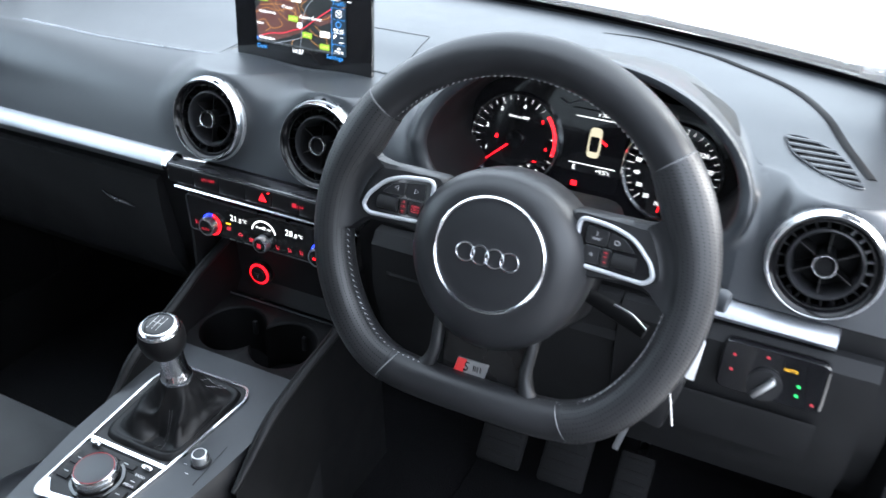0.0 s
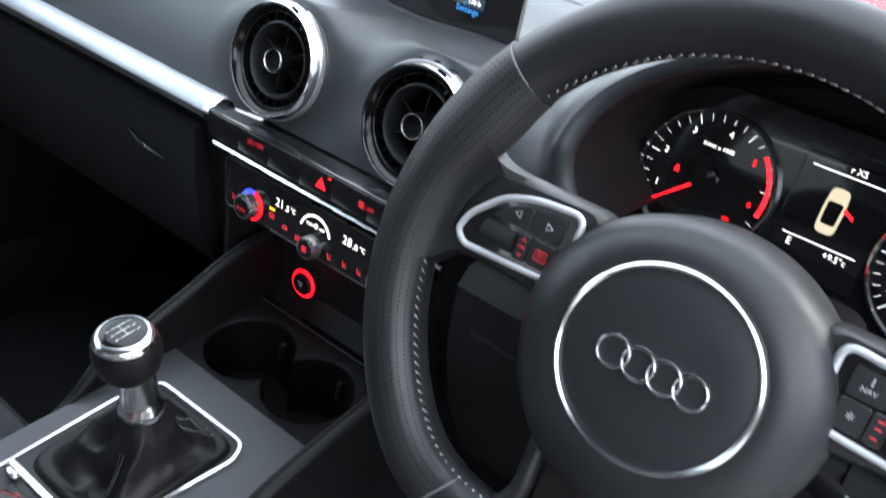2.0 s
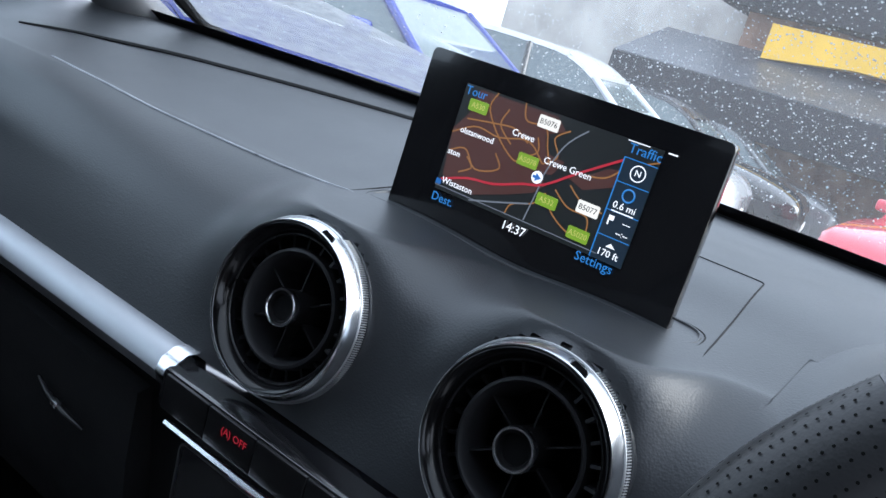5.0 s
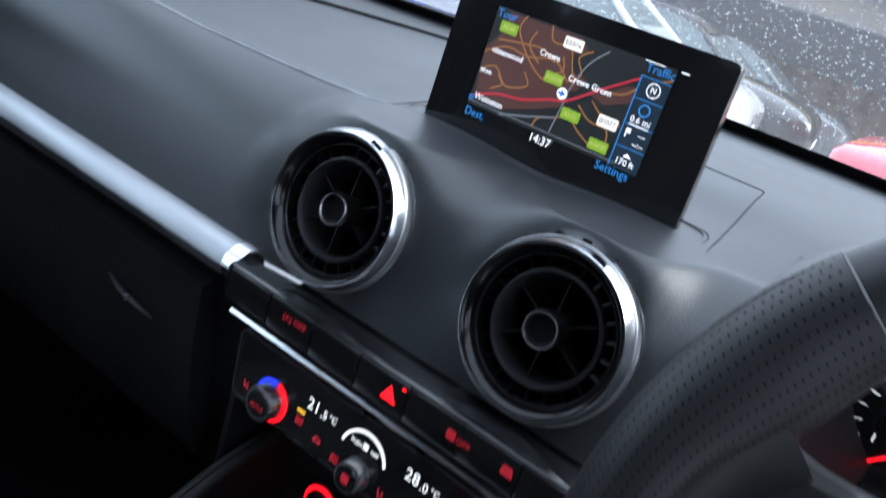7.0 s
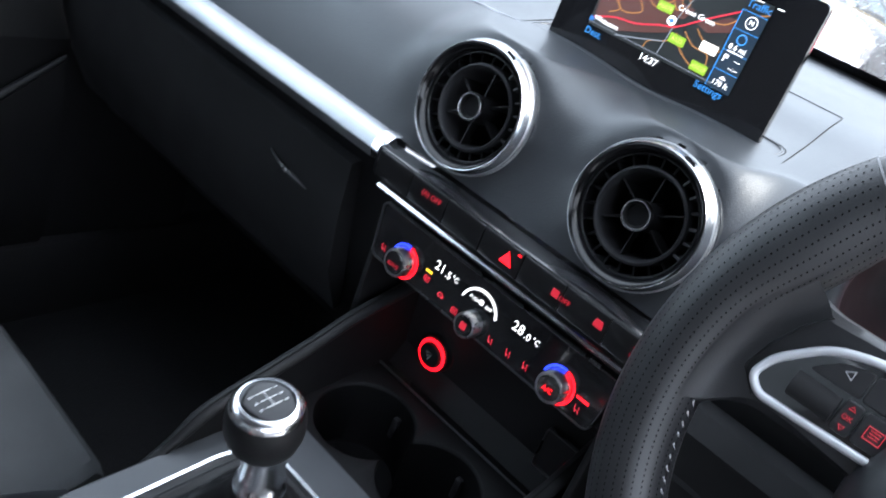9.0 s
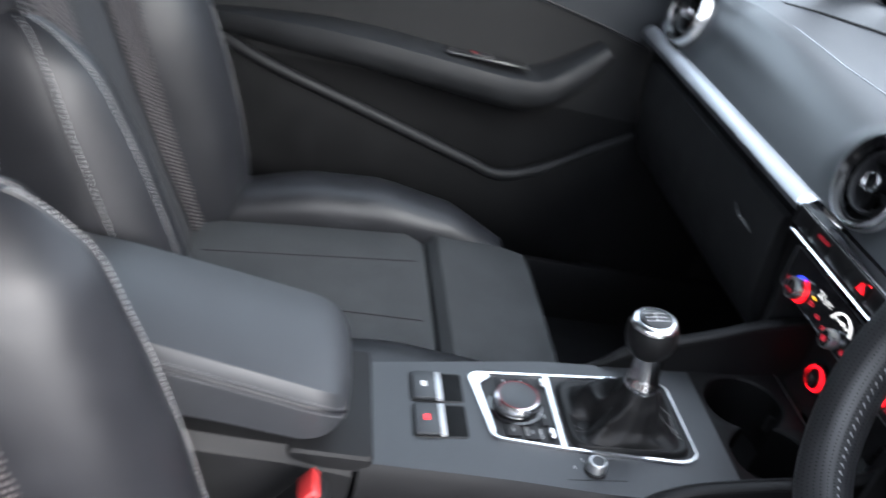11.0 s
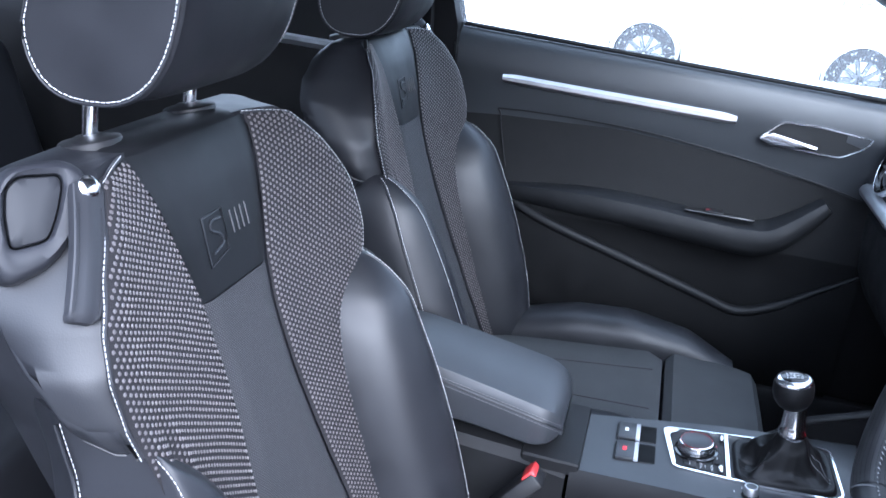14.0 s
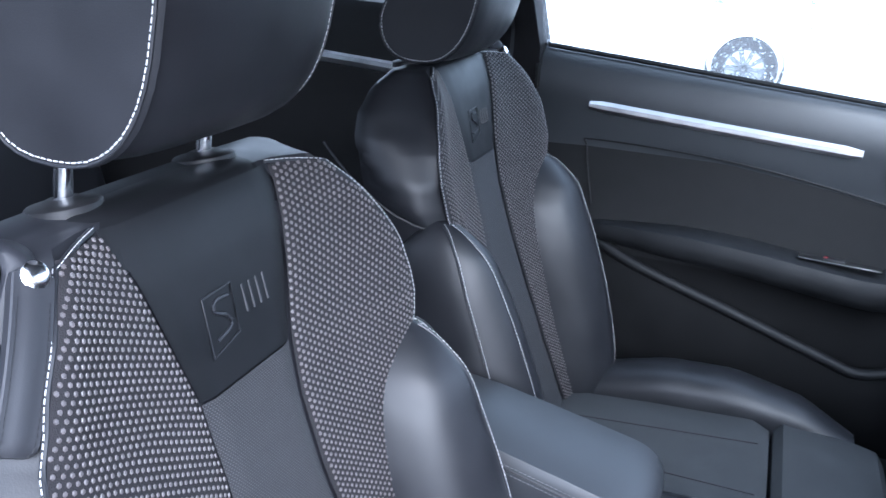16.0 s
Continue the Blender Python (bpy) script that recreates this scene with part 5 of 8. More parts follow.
for side in (1, -1):
    mir = lambda pts: [(side * x, y) for x, y in pts][::side]
    spoke_shape = plate(rounded(mir([(0.055, 0.052), (0.100, 0.0520), (0.120, 0.0520), (0.1320, 0.0550), (0.1400, 0.0620), (0.1480, 0.0700), (0.162, 0.0700), (0.166, -0.022), (0.1500, -0.020), (0.1400, -0.0085), (0.128, -0.0015), (0.100, -0.001), (0.055, -0.004)]), 0.010, 7), -0.016, 0.0062, 0.004)
    part("spoke", spoke_shape, RIM, wheel, "black spoke")
    pod = part("switch_pod", plate(rounded(mir(POD), 0.008, 7), 0.003, 0.0085, 0.001), GLOSS, wheel, "gloss black switch pod")
    edge = rounded(mir(POD), 0.008, 7)
    part("pod_frame", tube([(x, y, 0.0086) for x, y in edge], 0.0020, 10, closed=True), SILVER, pod, "chrome pod frame")
    keys = [part("switch_key", plate(rounded(mir(pts), 0.0022), 0.008, 0.0100, 0.0006), SWITCH, pod) for pts in ([(0.074, 0.0420), (0.0925, 0.0405), (0.0925, 0.0275), (0.074, 0.0275)], [(0.0932, 0.0404), (0.1060, 0.0370), (0.1160, 0.0275), (0.0932, 0.0275)], [(0.074, 0.0262), (0.0880, 0.0262), (0.0880, 0.0115), (0.074, 0.0115)], [(0.0887, 0.0262), (0.0970, 0.0262), (0.0970, 0.0112), (0.0887, 0.0112)])]
    part("scroll_wheel", tube([(side * 0.0985, 0.0185, 0.0075), (side * 0.1180, 0.0185, 0.0075)], 0.0062, 18), RUBBER, pod, "black scroll wheel")
    if side < 0:
        loop([(-0.0800, 0.0345), (-0.0835, 0.0325), (-0.0835, 0.0365)][::-1], 0.0003, keys[0], PALE_INK, 0.0101)
        loop([(-0.1035, 0.0345), (-0.1000, 0.0325), (-0.1000, 0.0365)], 0.0003, keys[1], PALE_INK, 0.0101)
        loop([(-0.0845, 0.0160), (-0.0775, 0.0160), (-0.0775, 0.0215), (-0.0845, 0.0215)], 0.0003, keys[2], RED_DIM, 0.0101)
        for dy in (0.0175, 0.0188, 0.0201):
            part("pictogram", box(-0.0832, -0.0788, dy, dy + 0.0005, 0.0100, 0.0102, 0.0001), RED_DIM, keys[2])
        for y, d in ((0.0225, 0.0018), (0.0150, -0.0018)):
            loop([(-0.0943, y), (-0.0915, y), (-0.0929, y + d)], 0.0003, keys[3], RED_DIM, 0.0101)
        letters("OK", 0.0032, RED_DIM, keys[3], pose(-0.0929, 0.0188, 0.0101))
    else:
        letters("NAV", 0.0036, PALE_INK, keys[0], pose(0.0830, 0.0325, 0.0101))
        part("pictogram", box(0.0826, 0.0833, 0.0350, 0.0390, 0.0100, 0.0102, 0.0001), PALE_INK, keys[0])
        loop([(0.1000 + 0.0020 * math.cos(k), 0.0330 + 0.0018 * math.sin(k)) for k in steps(0, 2 * math.pi, 12, endpoint=False)], 0.0003, keys[1], PALE_INK, 0.0101)
        letters("*", 0.0085, PALE_INK, keys[2], pose(0.0810, 0.0175, 0.0101))
        for y in (0.0145, 0.0190, 0.0225):
            part("pictogram", box(0.0914, 0.0943, y, y + 0.0011, 0.0100, 0.0102, 0.0001), RED_DIM, keys[3])
# leather webs between the grips and the pods
def web(side):
    pod_line = spread([(0.1200, 0.0500, 0.0072), (0.1270, 0.0420, 0.0085), (0.1345, 0.0270, 0.0085), (0.1385, 0.0125, 0.0085), (0.1290, 0.0030, 0.0070)], 19)
    rows_ = []
    for i, p in enumerate(pod_line):
        a = radians(24.5 - 30 * i / 18)
        r = rim_radius(a)
        q = Vector((math.cos(a), math.sin(a), 0))
        rest = math.exp(-(((math.degrees(a) - 27 + 180) % 360 - 180) / 11) ** 2)
        start = q * (r - 0.0130 - 0.0040 * rest) + Vector((0, 0, 0.0148))
        low = q * (r - 0.0200 - 0.0060 * rest) + Vector((0, 0, 0.0060))
        row_ = [start * (1 - t) ** 2 + low * 2 * t * (1 - t) + p * t * t for t in steps(0, 1, 9)]
        rows_.append([Vector((side * v.x, v.y, v.z)) for v in row_] + [Vector((side * p.x * 0.97, p.y, -0.004))])
    return sheet(rows_)


for side in (1, -1):
    part("thumb_web", web(side), RIM, wheel, "leather web beside the switch pod")
# bottom spoke with its badge
part("lower_spoke", plate(rounded([(-0.050, -0.060), (0.050, -0.060), (0.044, -0.105), (0.056, -0.135), (-0.056, -0.135), (-0.044, -0.105)], 0.012), -0.018, -0.008, 0.004), FLANK, wheel, "black lower spoke")
part("badge_panel", plate(rounded([(-0.041, -0.078), (0.041, -0.078), (0.036, -0.130), (-0.036, -0.130)], 0.006), -0.009, -0.0055, 0.001), VENT_RING, wheel, "gloss black badge panel")
for side in (-1, 1):
    part("spoke_leg", tube(smooth_path([(side * 0.0455, -0.050, -0.006), (side * 0.0445, -0.086, -0.002), (side * 0.0440, -0.104, 0.000), (side * 0.0500, -0.122, 0.000), (side * 0.0640, -0.138, -0.001)], 16), [0.0058] * 9 + [0.0060, 0.0064, 0.0070, 0.0078, 0.0088, 0.0100, 0.0112, 0.0120], 14), RIM, wheel, "black spoke leg")
badge = part("badge", plate(rounded([(-0.0245, -0.1210), (0.0060, -0.1210), (0.0085, -0.1070), (-0.0220, -0.1070)], 0.0012), -0.0056, -0.0040, 0.0004), SATIN, wheel, "red and silver badge")
part("badge_field", plate([(-0.0240, -0.1205), (-0.0150, -0.1205), (-0.0128, -0.1075), (-0.0218, -0.1075)], -0.0040, -0.0038, 0.0001), RED_PLASTIC, badge, "red badge field")
part("badge_mark", tube(smooth_path([(-0.0100, -0.1105, -0.0036), (-0.0128, -0.1100, -0.0036), (-0.0136, -0.1130, -0.0036), (-0.0110, -0.1150, -0.0036), (-0.0122, -0.1177, -0.0036), (-0.0150, -0.1175, -0.0036)], 12), 0.0006, 5), GLOSS, badge)
for x in (-0.0060, -0.0042, -0.0020, 0.0010):
    part("badge_mark", box(x, x + 0.0009, -0.1170, -0.1115, -0.0040, -0.0037, 0.0001), GLOSS, badge)
# column, shroud, stalks, key
column = thing("steering_column", "black steering column shroud with stalks", "steering column", m=WHEEL)
part("shroud", loft([[(x * k, y * k - 0.012, z) for x, y in rounded([(-0.062, -0.062), (0.062, -0.062), (0.062, 0.045), (-0.062, 0.045)], 0.02)] for k, z in ((0.9, -0.035), (1.0, -0.045), (1.05, -0.10), (1.1, -0.17))]), HARD, column, "black plastic shroud")
for side in (-1, 1):
    s = part("stalk", tube(smooth_path([(side * 0.055, 0.01, -0.07), (side * 0.11, 0.004, -0.066), (side * 0.165, -0.004, -0.060), (side * 0.190, -0.008, -0.055)], 10), [0.007] * 6 + [0.009] * 3 + [0.0105, 0.009], 10, flat=0.7), GREY, column, "grey-black stalk")
part("cruise_stalk", tube([(0.055, -0.036, -0.075), (0.090, -0.042, -0.066), (0.128, -0.054, -0.060)], [0.006, 0.008, 0.007], 10, flat=0.7), FLANK, column)
part("stalk_trim", tube(smooth_path([(0.096, -0.037, -0.060), (0.114, -0.040, -0.055), (0.129, -0.050, -0.054)], 8), 0.0011, 6), SATIN, column, "chrome stalk edge")
keyring = thing("car_key", "black folding car key with a tag hanging by the column", "key", (0.510, -0.050, 0.772))
part("fob", moved(box(-0.020, 0.020, -0.007, 0.007, -0.036, 0.036, 0.006), pose(0, 0, 0, 0, 12, 0)), HARD, keyring, "black key fob")
part("fob_edge", tube([(0.010, -0.008, 0.034), (0.022, -0.004, -0.028)], 0.0014, 6), CHROME, keyring, "chrome fob edge")
part("key_blade", moved(box(-0.0035, 0.0035, -0.0012, 0.0012, -0.088, -0.034, 0.001), pose(-0.012, 0, 0, 0, 12, 0)), SATIN, keyring, "steel key blade")
part("key_tag", moved(box(-0.002, 0.014, -0.001, 0.001, -0.02, 0.028, 0.001), pose(0.020, 0.004, 0.048, 0, 4, 0)), WHITE_INK, keyring, "white plastic tag")

# ---- centre console ----
CX = -0.010


def ctop(y):
    return 0.632 + 0.10 * (y + 0.23)


console = thing("centre_console", "dark grey centre console with gear lever surround", "centre console", (0, 0, 0))
# body with a rounded top, from under the armrest to the cup holders
rings = []
for y in steps(-0.46, -0.078, 14):
    w = lerp(y, (-0.46, -0.25, -0.10), (0.080, 0.096, 0.090))
    v = lerp(y, (-0.46, -0.32, -0.22, -0.10), (0.080, 0.096, 0.112, 0.124))
    z = ctop(y)
    rings.append([(CX - w - 0.008, y, 0.40), (CX - w - 0.003, y, z - 0.03), (CX - w, y, z - 0.007), (CX - w + 0.006, y, z), (CX + v - 0.006, y, z), (CX + v, y, z - 0.007), (CX + v + 0.003, y, z - 0.03), (CX + v + 0.008, y, 0.40)])
part("console_top", sheet([r[3:5] for r in rings]), GREY, console, "dark grey console top")
# sides and bevels in a blacker plastic than the top: shade painted in
for a_, b_ in ((0, 4), (4, 8)):
    part("console_side", sheet([r[a_:b_] for r in rings]), LOWER, console, "console side, its shade put into the colour")
part("console_end", ([Vector(p) for p in rings[0]], [tuple(range(8))]), LOWER, console)
part("rear_body", loft([[(CX - w, y, 0.38), (CX - w, y, z - 0.012), (CX - w + 0.012, y, z), (CX + w - 0.012, y, z), (CX + w, y, z - 0.012), (CX + w, y, 0.38)] for y, w, z in ((-1.0, 0.085, 0.655), (-0.80, 0.085, 0.640), (-0.60, 0.082, 0.622), (-0.53, 0.080, 0.616), (-0.465, 0.078, 0.604))]), LOWER, console, "black rear console")
part("step_panel", plate(rounded([(CX - 0.082, -0.53), (CX + 0.076, -0.53), (CX + 0.078, -0.448), (CX - 0.084, -0.448)], 0.006), 0.60, 0.618, 0.003), LOWER, console, "dark grey panel ahead of the armrest")
# walls sweeping up to the dashboard, each under a slim padded rail
RAILS = ((-1, [(-0.101, -0.215, 0.622), (-0.101, -0.180, 0.643), (-0.101, -0.150, 0.668), (-0.101, -0.100, 0.688), (-0.101, -0.055, 0.706), (-0.101, -0.017, 0.723), (-0.101, 0.033, 0.738), (-0.101, 0.065, 0.748)]),
         (1, [(0.113, -0.235, 0.618), (0.114, -0.207, 0.638), (0.115, -0.177, 0.662), (0.115, -0.145, 0.676), (0.115, -0.085, 0.690), (0.115, -0.034, 0.699), (0.115, 0.020, 0.716), (0.115, 0.065, 0.735)]))
for side, rail in RAILS:
    path = smooth_path(rail, 24)
    ring = [[p + Vector((side * 0.004, 0, -0.006)), p + Vector((-side * 0.004, 0, -0.006)), Vector((p.x - side * 0.008, p.y + 0.03, min(p.z - 0.02, 0.60))), Vector((p.x + side * 0.004, p.y + 0.03, min(p.z - 0.03, 0.40)))] for p in path]
    part("flank", loft(ring), FLANK, console, "black side wall")
    part("flank_rail", tube([p + Vector((0, 0, -0.004)) for p in path], [0.003 + 0.0040 * min(1, i / 6) for i in range(25)], 14, flat=0.75), LOWER, console, "dark grey padded rail")
    part("flank_seam", tube([p + Vector((-side * 0.001, -0.0015, 0.0018)) for p in path[3:]], 0.0006, 5), FLANK, console)
# cup holders: two round wells that run into each other
TRAY_X, TRAY_Y, WELL_R, WELL_C = CX + 0.004, -0.026, 0.0440, 0.0405
turns = steps(0, 2 * math.pi, 120, endpoint=False)


def well_edge(a, grow=0.0):
    r = WELL_C * abs(math.cos(a)) + math.sqrt((WELL_R + grow) ** 2 - (WELL_C * math.sin(a)) ** 2)
    return TRAY_X + r * math.cos(a), TRAY_Y + r * math.sin(a)


def tray_edge(a):
    c, s = math.cos(a), math.sin(a)
    r = min((0.119 if c > 0 else 0.096) / max(abs(c), 1e-6), (0.058 if s > 0 else 0.054) / max(abs(s), 1e-6))
    return TRAY_X + r * c, TRAY_Y + r * s


def level(points, d):
    return [(x, y, ctop(y) + d) for x, y in points]


hole = [well_edge(a) for a in turns]
part("cup_tray", loft([level([tray_edge(a) for a in turns], -0.001), level([well_edge(a, 0.0022) for a in turns], -0.001), level([well_edge(a, 0.0008) for a in turns], -0.0020), level(hole, -0.0045)], caps=False), FLANK, console, "black cup holder tray")
wells = part("cup_well", loft([level(hole, -0.0045)] + [level([(TRAY_X + (x - TRAY_X) * k, TRAY_Y + (y - TRAY_Y) * k) for x, y in hole], d) for k, d in ((0.985, -0.03), (0.95, -0.066), (0.90, -0.070))], caps=False), VENT_BLACK, console, "black double cup well")
part("well_floor", ([(x, y, ctop(y) - 0.068) for x, y in hole], [tuple(range(120))]), VENT_BLACK, wells)
for cxx in (-WELL_C, WELL_C):
    part("grip_tab", box(-0.0035, 0.0035, -0.003, 0.003, -0.040, -0.018, 0.0018), HARD, wells, "black grip tab", m=pose(TRAY_X + cxx + 0.004, TRAY_Y + 0.041, ctop(0.012)))
part("tray_lip", tube([(x, y, ctop(y) + 0.001) for x, y in [tray_edge(a) for a in steps(0.12, math.pi - 0.12, 60)]], 0.0010, 6), GREY, console, "raised tray lip")
# plate axes: x right, y ahead along the sloping top
TOP = pose(0, -0.23, ctop(-0.23), math.degrees(math.atan(0.10)), 0, 0)
surround = thing("gear_surround", "chrome-framed panel with gear gaiter and controls", "console panel", m=TOP)
out = rounded([(-0.0735, -0.104), (-0.066, -0.112), (0.028, -0.096), (0.040, -0.028), (0.056, 0.100), (0.046, 0.118), (-0.064, 0.116), (-0.074, 0.08)], 0.010)
part("panel_base", plate(out, -0.006, 0.0012, 0.0006), HARD, surround, "black panel base")
part("chrome_frame", frame_outline(out, 0.0030, 0.0, 0.0036), CHROME, surround, "chrome frame")
part("chrome_bridge", plate([(-0.073, -0.0265), (0.040, -0.0265), (0.0405, -0.0215), (-0.073, -0.0215)], 0.0, 0.0036, 0.001), CHROME, surround, "chrome cross bar")
part("chrome_corner", plate(rounded([(-0.0735, -0.106), (-0.064, -0.112), (0.026, -0.097), (0.020, -0.0925), (-0.054, -0.1025), (-0.0685, -0.086)], 0.004), 0.0, 0.0040, 0.0008), CHROME, surround, "broad chrome corner")
# rotary controller with its buttons
part("rotary_base", lathe([(0.0300, 0.001), (0.0295, 0.004), (0.0262, 0.0048)], 48), GLOSS, surround, "black dial base", m=pose(-0.020, -0.066, 0))
dialk = part("rotary_dial", lathe([(0.0240, 0.003), (0.0248, 0.008), (0.0246, 0.015), (0.0232, 0.0182), (0.0214, 0.0190)], 56), CHROME, surround, "ridged chrome dial", m=pose(-0.020, -0.066, 0))
part("dial_top", lathe([(0.0222, 0.0188), (0.0212, 0.0184), (0.0, 0.0182)], 48), GREY, dialk, "dark grey dial top")
for k, (x0, x1, y0, y1) in enumerate(((-0.066, -0.050, -0.062, -0.045), (-0.066, -0.050, -0.082, -0.065), (-0.048, -0.022, -0.042, -0.034), (-0.018, 0.008, -0.042, -0.034), (0.010, 0.028, -0.062, -0.046), (0.008, 0.024, -0.082, -0.066))):
    part("control_key", box(x0, x1, y0, y1, 0.001, 0.0038, 0.001), HARD, surround)
    part("pictogram", box((x0 + x1) / 2 - 0.003, (x0 + x1) / 2 + 0.003, (y0 + y1) / 2 - 0.0005, (y0 + y1) / 2 + 0.0005, 0.0036, 0.0040, 0.0001), RED_DIM if k == 2 else PALE_INK, surround)
for x, y, s in ((-0.064, -0.035, 1), (0.014, -0.038, 1)):
    part("toggle", box(x, x + 0.0145, y + 0.001, y + 0.0080, 0.001, 0.0085, 0.003, 3), CHROME, surround, "chrome toggle")
letters("RADIO", 0.0046, PALE_INK, surround, pose(0.0215, -0.0455, 0.0041))
letters("MEDIA", 0.0046, PALE_INK, surround, pose(0.0185, -0.0600, 0.0041))
part("dial_glow", tube([(0.0213 * math.cos(a), 0.0213 * math.sin(a), 0.0190) for a in steps(0, 2 * math.pi, 48, endpoint=False)], 0.0003, 4, closed=True), RED_DIM, dialk, "thin red ring")
for y in (-0.0285, -0.0445):
    part("panel_groove", box(-0.050, 0.012, y, y + 0.0008, 0.001, 0.0016, 0.0002), VENT_BLACK, surround)
# volume knob
vol = thing("volume_knob", "small chrome volume knob on the console", "knob", m=TOP @ pose(0.066, 0.002, 0))
part("knob_base", lathe([(0.0115, 0.0), (0.0110, 0.003), (0.0, 0.0032)], 32), HARD, vol)
part("knob_grip", lathe([(0.0092, 0.002), (0.0090, 0.0125), (0.0082, 0.0138), (0.0068, 0.0140)], 32), SATIN, vol, "satin chrome grip")
part("knob_cap", lathe([(0.0070, 0.0138), (0.0, 0.0138)], 24), GREY, vol)
for x, y in ((-0.014, -0.010), (-0.004, -0.020)):
    part("pictogram", box(x - 0.002, x + 0.002, y - 0.0005, y + 0.0005, 0.0, 0.0006, 0.0001), PALE_INK, vol)
part("joint_line", box(0.012, 0.0128, -0.03, 0.03, -0.001, 0.0004, 0.0001), HARD, vol)
# parking brake and hold switches
for k, (y0, y1, x0, x1) in enumerate(((-0.178, -0.120, -0.070, -0.024), (-0.178, -0.120, -0.020, 0.028))):
    sw = thing("brake_switch" if k else "hold_switch", "black console rocker switch with a silver band" + (" and red mark" if k else ""), "switch", m=TOP)
    part("switch_recess", plate(rounded([(x0, y0), (x1, y0), (x1, y1), (x0, y1)], 0.006), -0.003, 0.0009, 0.0004), HARD, sw)
    part("switch_paddle", box(x0 + 0.002, x1 - 0.002, y0 + 0.003, y0 + 0.029, 0.0, 0.0055, 0.003), GREY, sw, "dark grey paddle")
    part("switch_band", box(x0 + 0.001, x1 - 0.001, y0 + 0.0285, y0 + 0.0345, 0.0, 0.0040, 0.0012), SILVER, sw, "silver band")
    part("switch_well", box(x0 + 0.002, x1 - 0.002, y0 + 0.035, y1 - 0.001, -0.002, 0.0012, 0.0004), VENT_BLACK, sw, "black well")
    part("pictogram", box((x0 + x1) / 2 - 0.004, (x0 + x1) / 2 + 0.004, y0 + 0.013, y0 + 0.018, 0.0052, 0.0060, 0.0002), RED_GLOW if k else WHITE_INK, sw)
# gear lever with its gaiter
lever = thing("gear_lever", "black leather gear knob with chrome cap over a soft gaiter", "gear lever", m=TOP)
KX, KY, KZ = 0.006, 0.051, 0.135
gaiter, N = [], 96
for i, f in enumerate(steps(0, 1, 29)):
    h = lerp(f, (0.0, 0.03, 0.07, 0.11, 0.16, 0.30, 0.50, 0.70, 0.85, 1.0), (0.001, 0.0060, 0.0078, 0.0070, 0.0052, 0.0090, 0.0185, 0.0320, 0.0470, 0.0660))
    row = []
    for j in range(N):
        a = 2 * math.pi * j / N
        c, q = math.cos(a), math.sin(a)
        sq = 1 / (abs(c) ** 7 + abs(q) ** 7) ** (1 / 7)
        bx, by = -0.010 + 0.0545 * c * sq, 0.047 + 0.0645 * q * sq
        bx += 0.06 * (by - 0.047) * (c > 0)
        tx, ty = KX * 0.7 + 0.0165 * c, KY + 0.0165 * q
        g = f ** 0.9
        slack = math.sin(math.pi * max(0.0, min(1.0, (f - 0.12) / 0.86))) ** 1.2
        ridge = 1 - 3.8 * abs(noise.noise((c * 1.1 + 0.6 * f, q * 1.1 - 0.9 * f, 2.7 + f)))
        fold = slack * (0.0085 * ridge + 0.0030 * math.sin(3 * a + 4.0 * f + 0.6) + 0.0022 * noise.noise((bx * 60, by * 60, f * 3.0)))
        row.append((bx * (1 - g) + tx * g + fold * c * 0.35, by * (1 - g) + ty * g + fold * q * 0.35, h + fold))
    gaiter.append(row)
part("gaiter", loft(gaiter, caps=False), BOOT, lever, "softly folded black leather gaiter", sharp=80)
for j0, thread in ((78, DARK_THREAD), (16, GREY_THREAD)):
    for dj in (0, 2):
        stitches([Vector(gaiter[i][j0 + dj]) + Vector((0, 0, 0.0008)) for i in range(4, 22)], lever, 0.0038, 0.0025, 0.00030, thread=thread)
part("shaft", lathe([(0.0172, 0.0600), (0.0180, 0.0640), (0.0178, 0.0680), (0.0160, 0.0710), (0.0150, 0.0780), (0.0140, 0.0900), (0.0138, 0.0980), (0.0144, 0.1080)], 40), CHROME, lever, "polished chrome collar", m=pose(KX * 0.8, KY, 0))
knobp = part("knob", lathe([(0.0132, 0.1030), (0.0176, 0.1065), (0.0226, 0.1135), (0.0252, 0.1225), (0.0256, 0.1300), (0.0248, 0.1370), (0.0228, 0.1420), (0.0190, 0.1440)], 48), BOOT, lever, "black leather knob", m=pose(KX, KY, 0, 3, 0, 0))
part("knob_cap", lathe([(0.0236, 0.1385), (0.0232, 0.1422), (0.0216, 0.1450), (0.0192, 0.1466), (0.0174, 0.1470)], 48), CHROME, knobp, "domed chrome cap")
part("knob_inlay", lathe([(0.0176, 0.1468), (0.0160, 0.1476), (0.0100, 0.1484), (0.0, 0.1487)], 44), BEZEL, knobp, "gloss black inlay")
part("shift_pattern", join(*[tube([(x, -0.0060, 0.1488), (x, 0.0060, 0.1488)], 0.0004, 4) for x in (-0.006, 0.0, 0.006)], tube([(-0.006, 0, 0.1489), (0.006, 0, 0.1489)], 0.0004, 4))[:2], PALE_INK, knobp, "pale shift pattern")
for text, x, y in (("1", -0.006, 0.0088), ("3", 0.0, 0.0088), ("5", 0.006, 0.0088), ("2", -0.006, -0.0088), ("4", 0.0, -0.0088), ("6", 0.006, -0.0088)):
    letters(text, 0.0042, PALE_INK, knobp, pose(x, y, 0.1486))
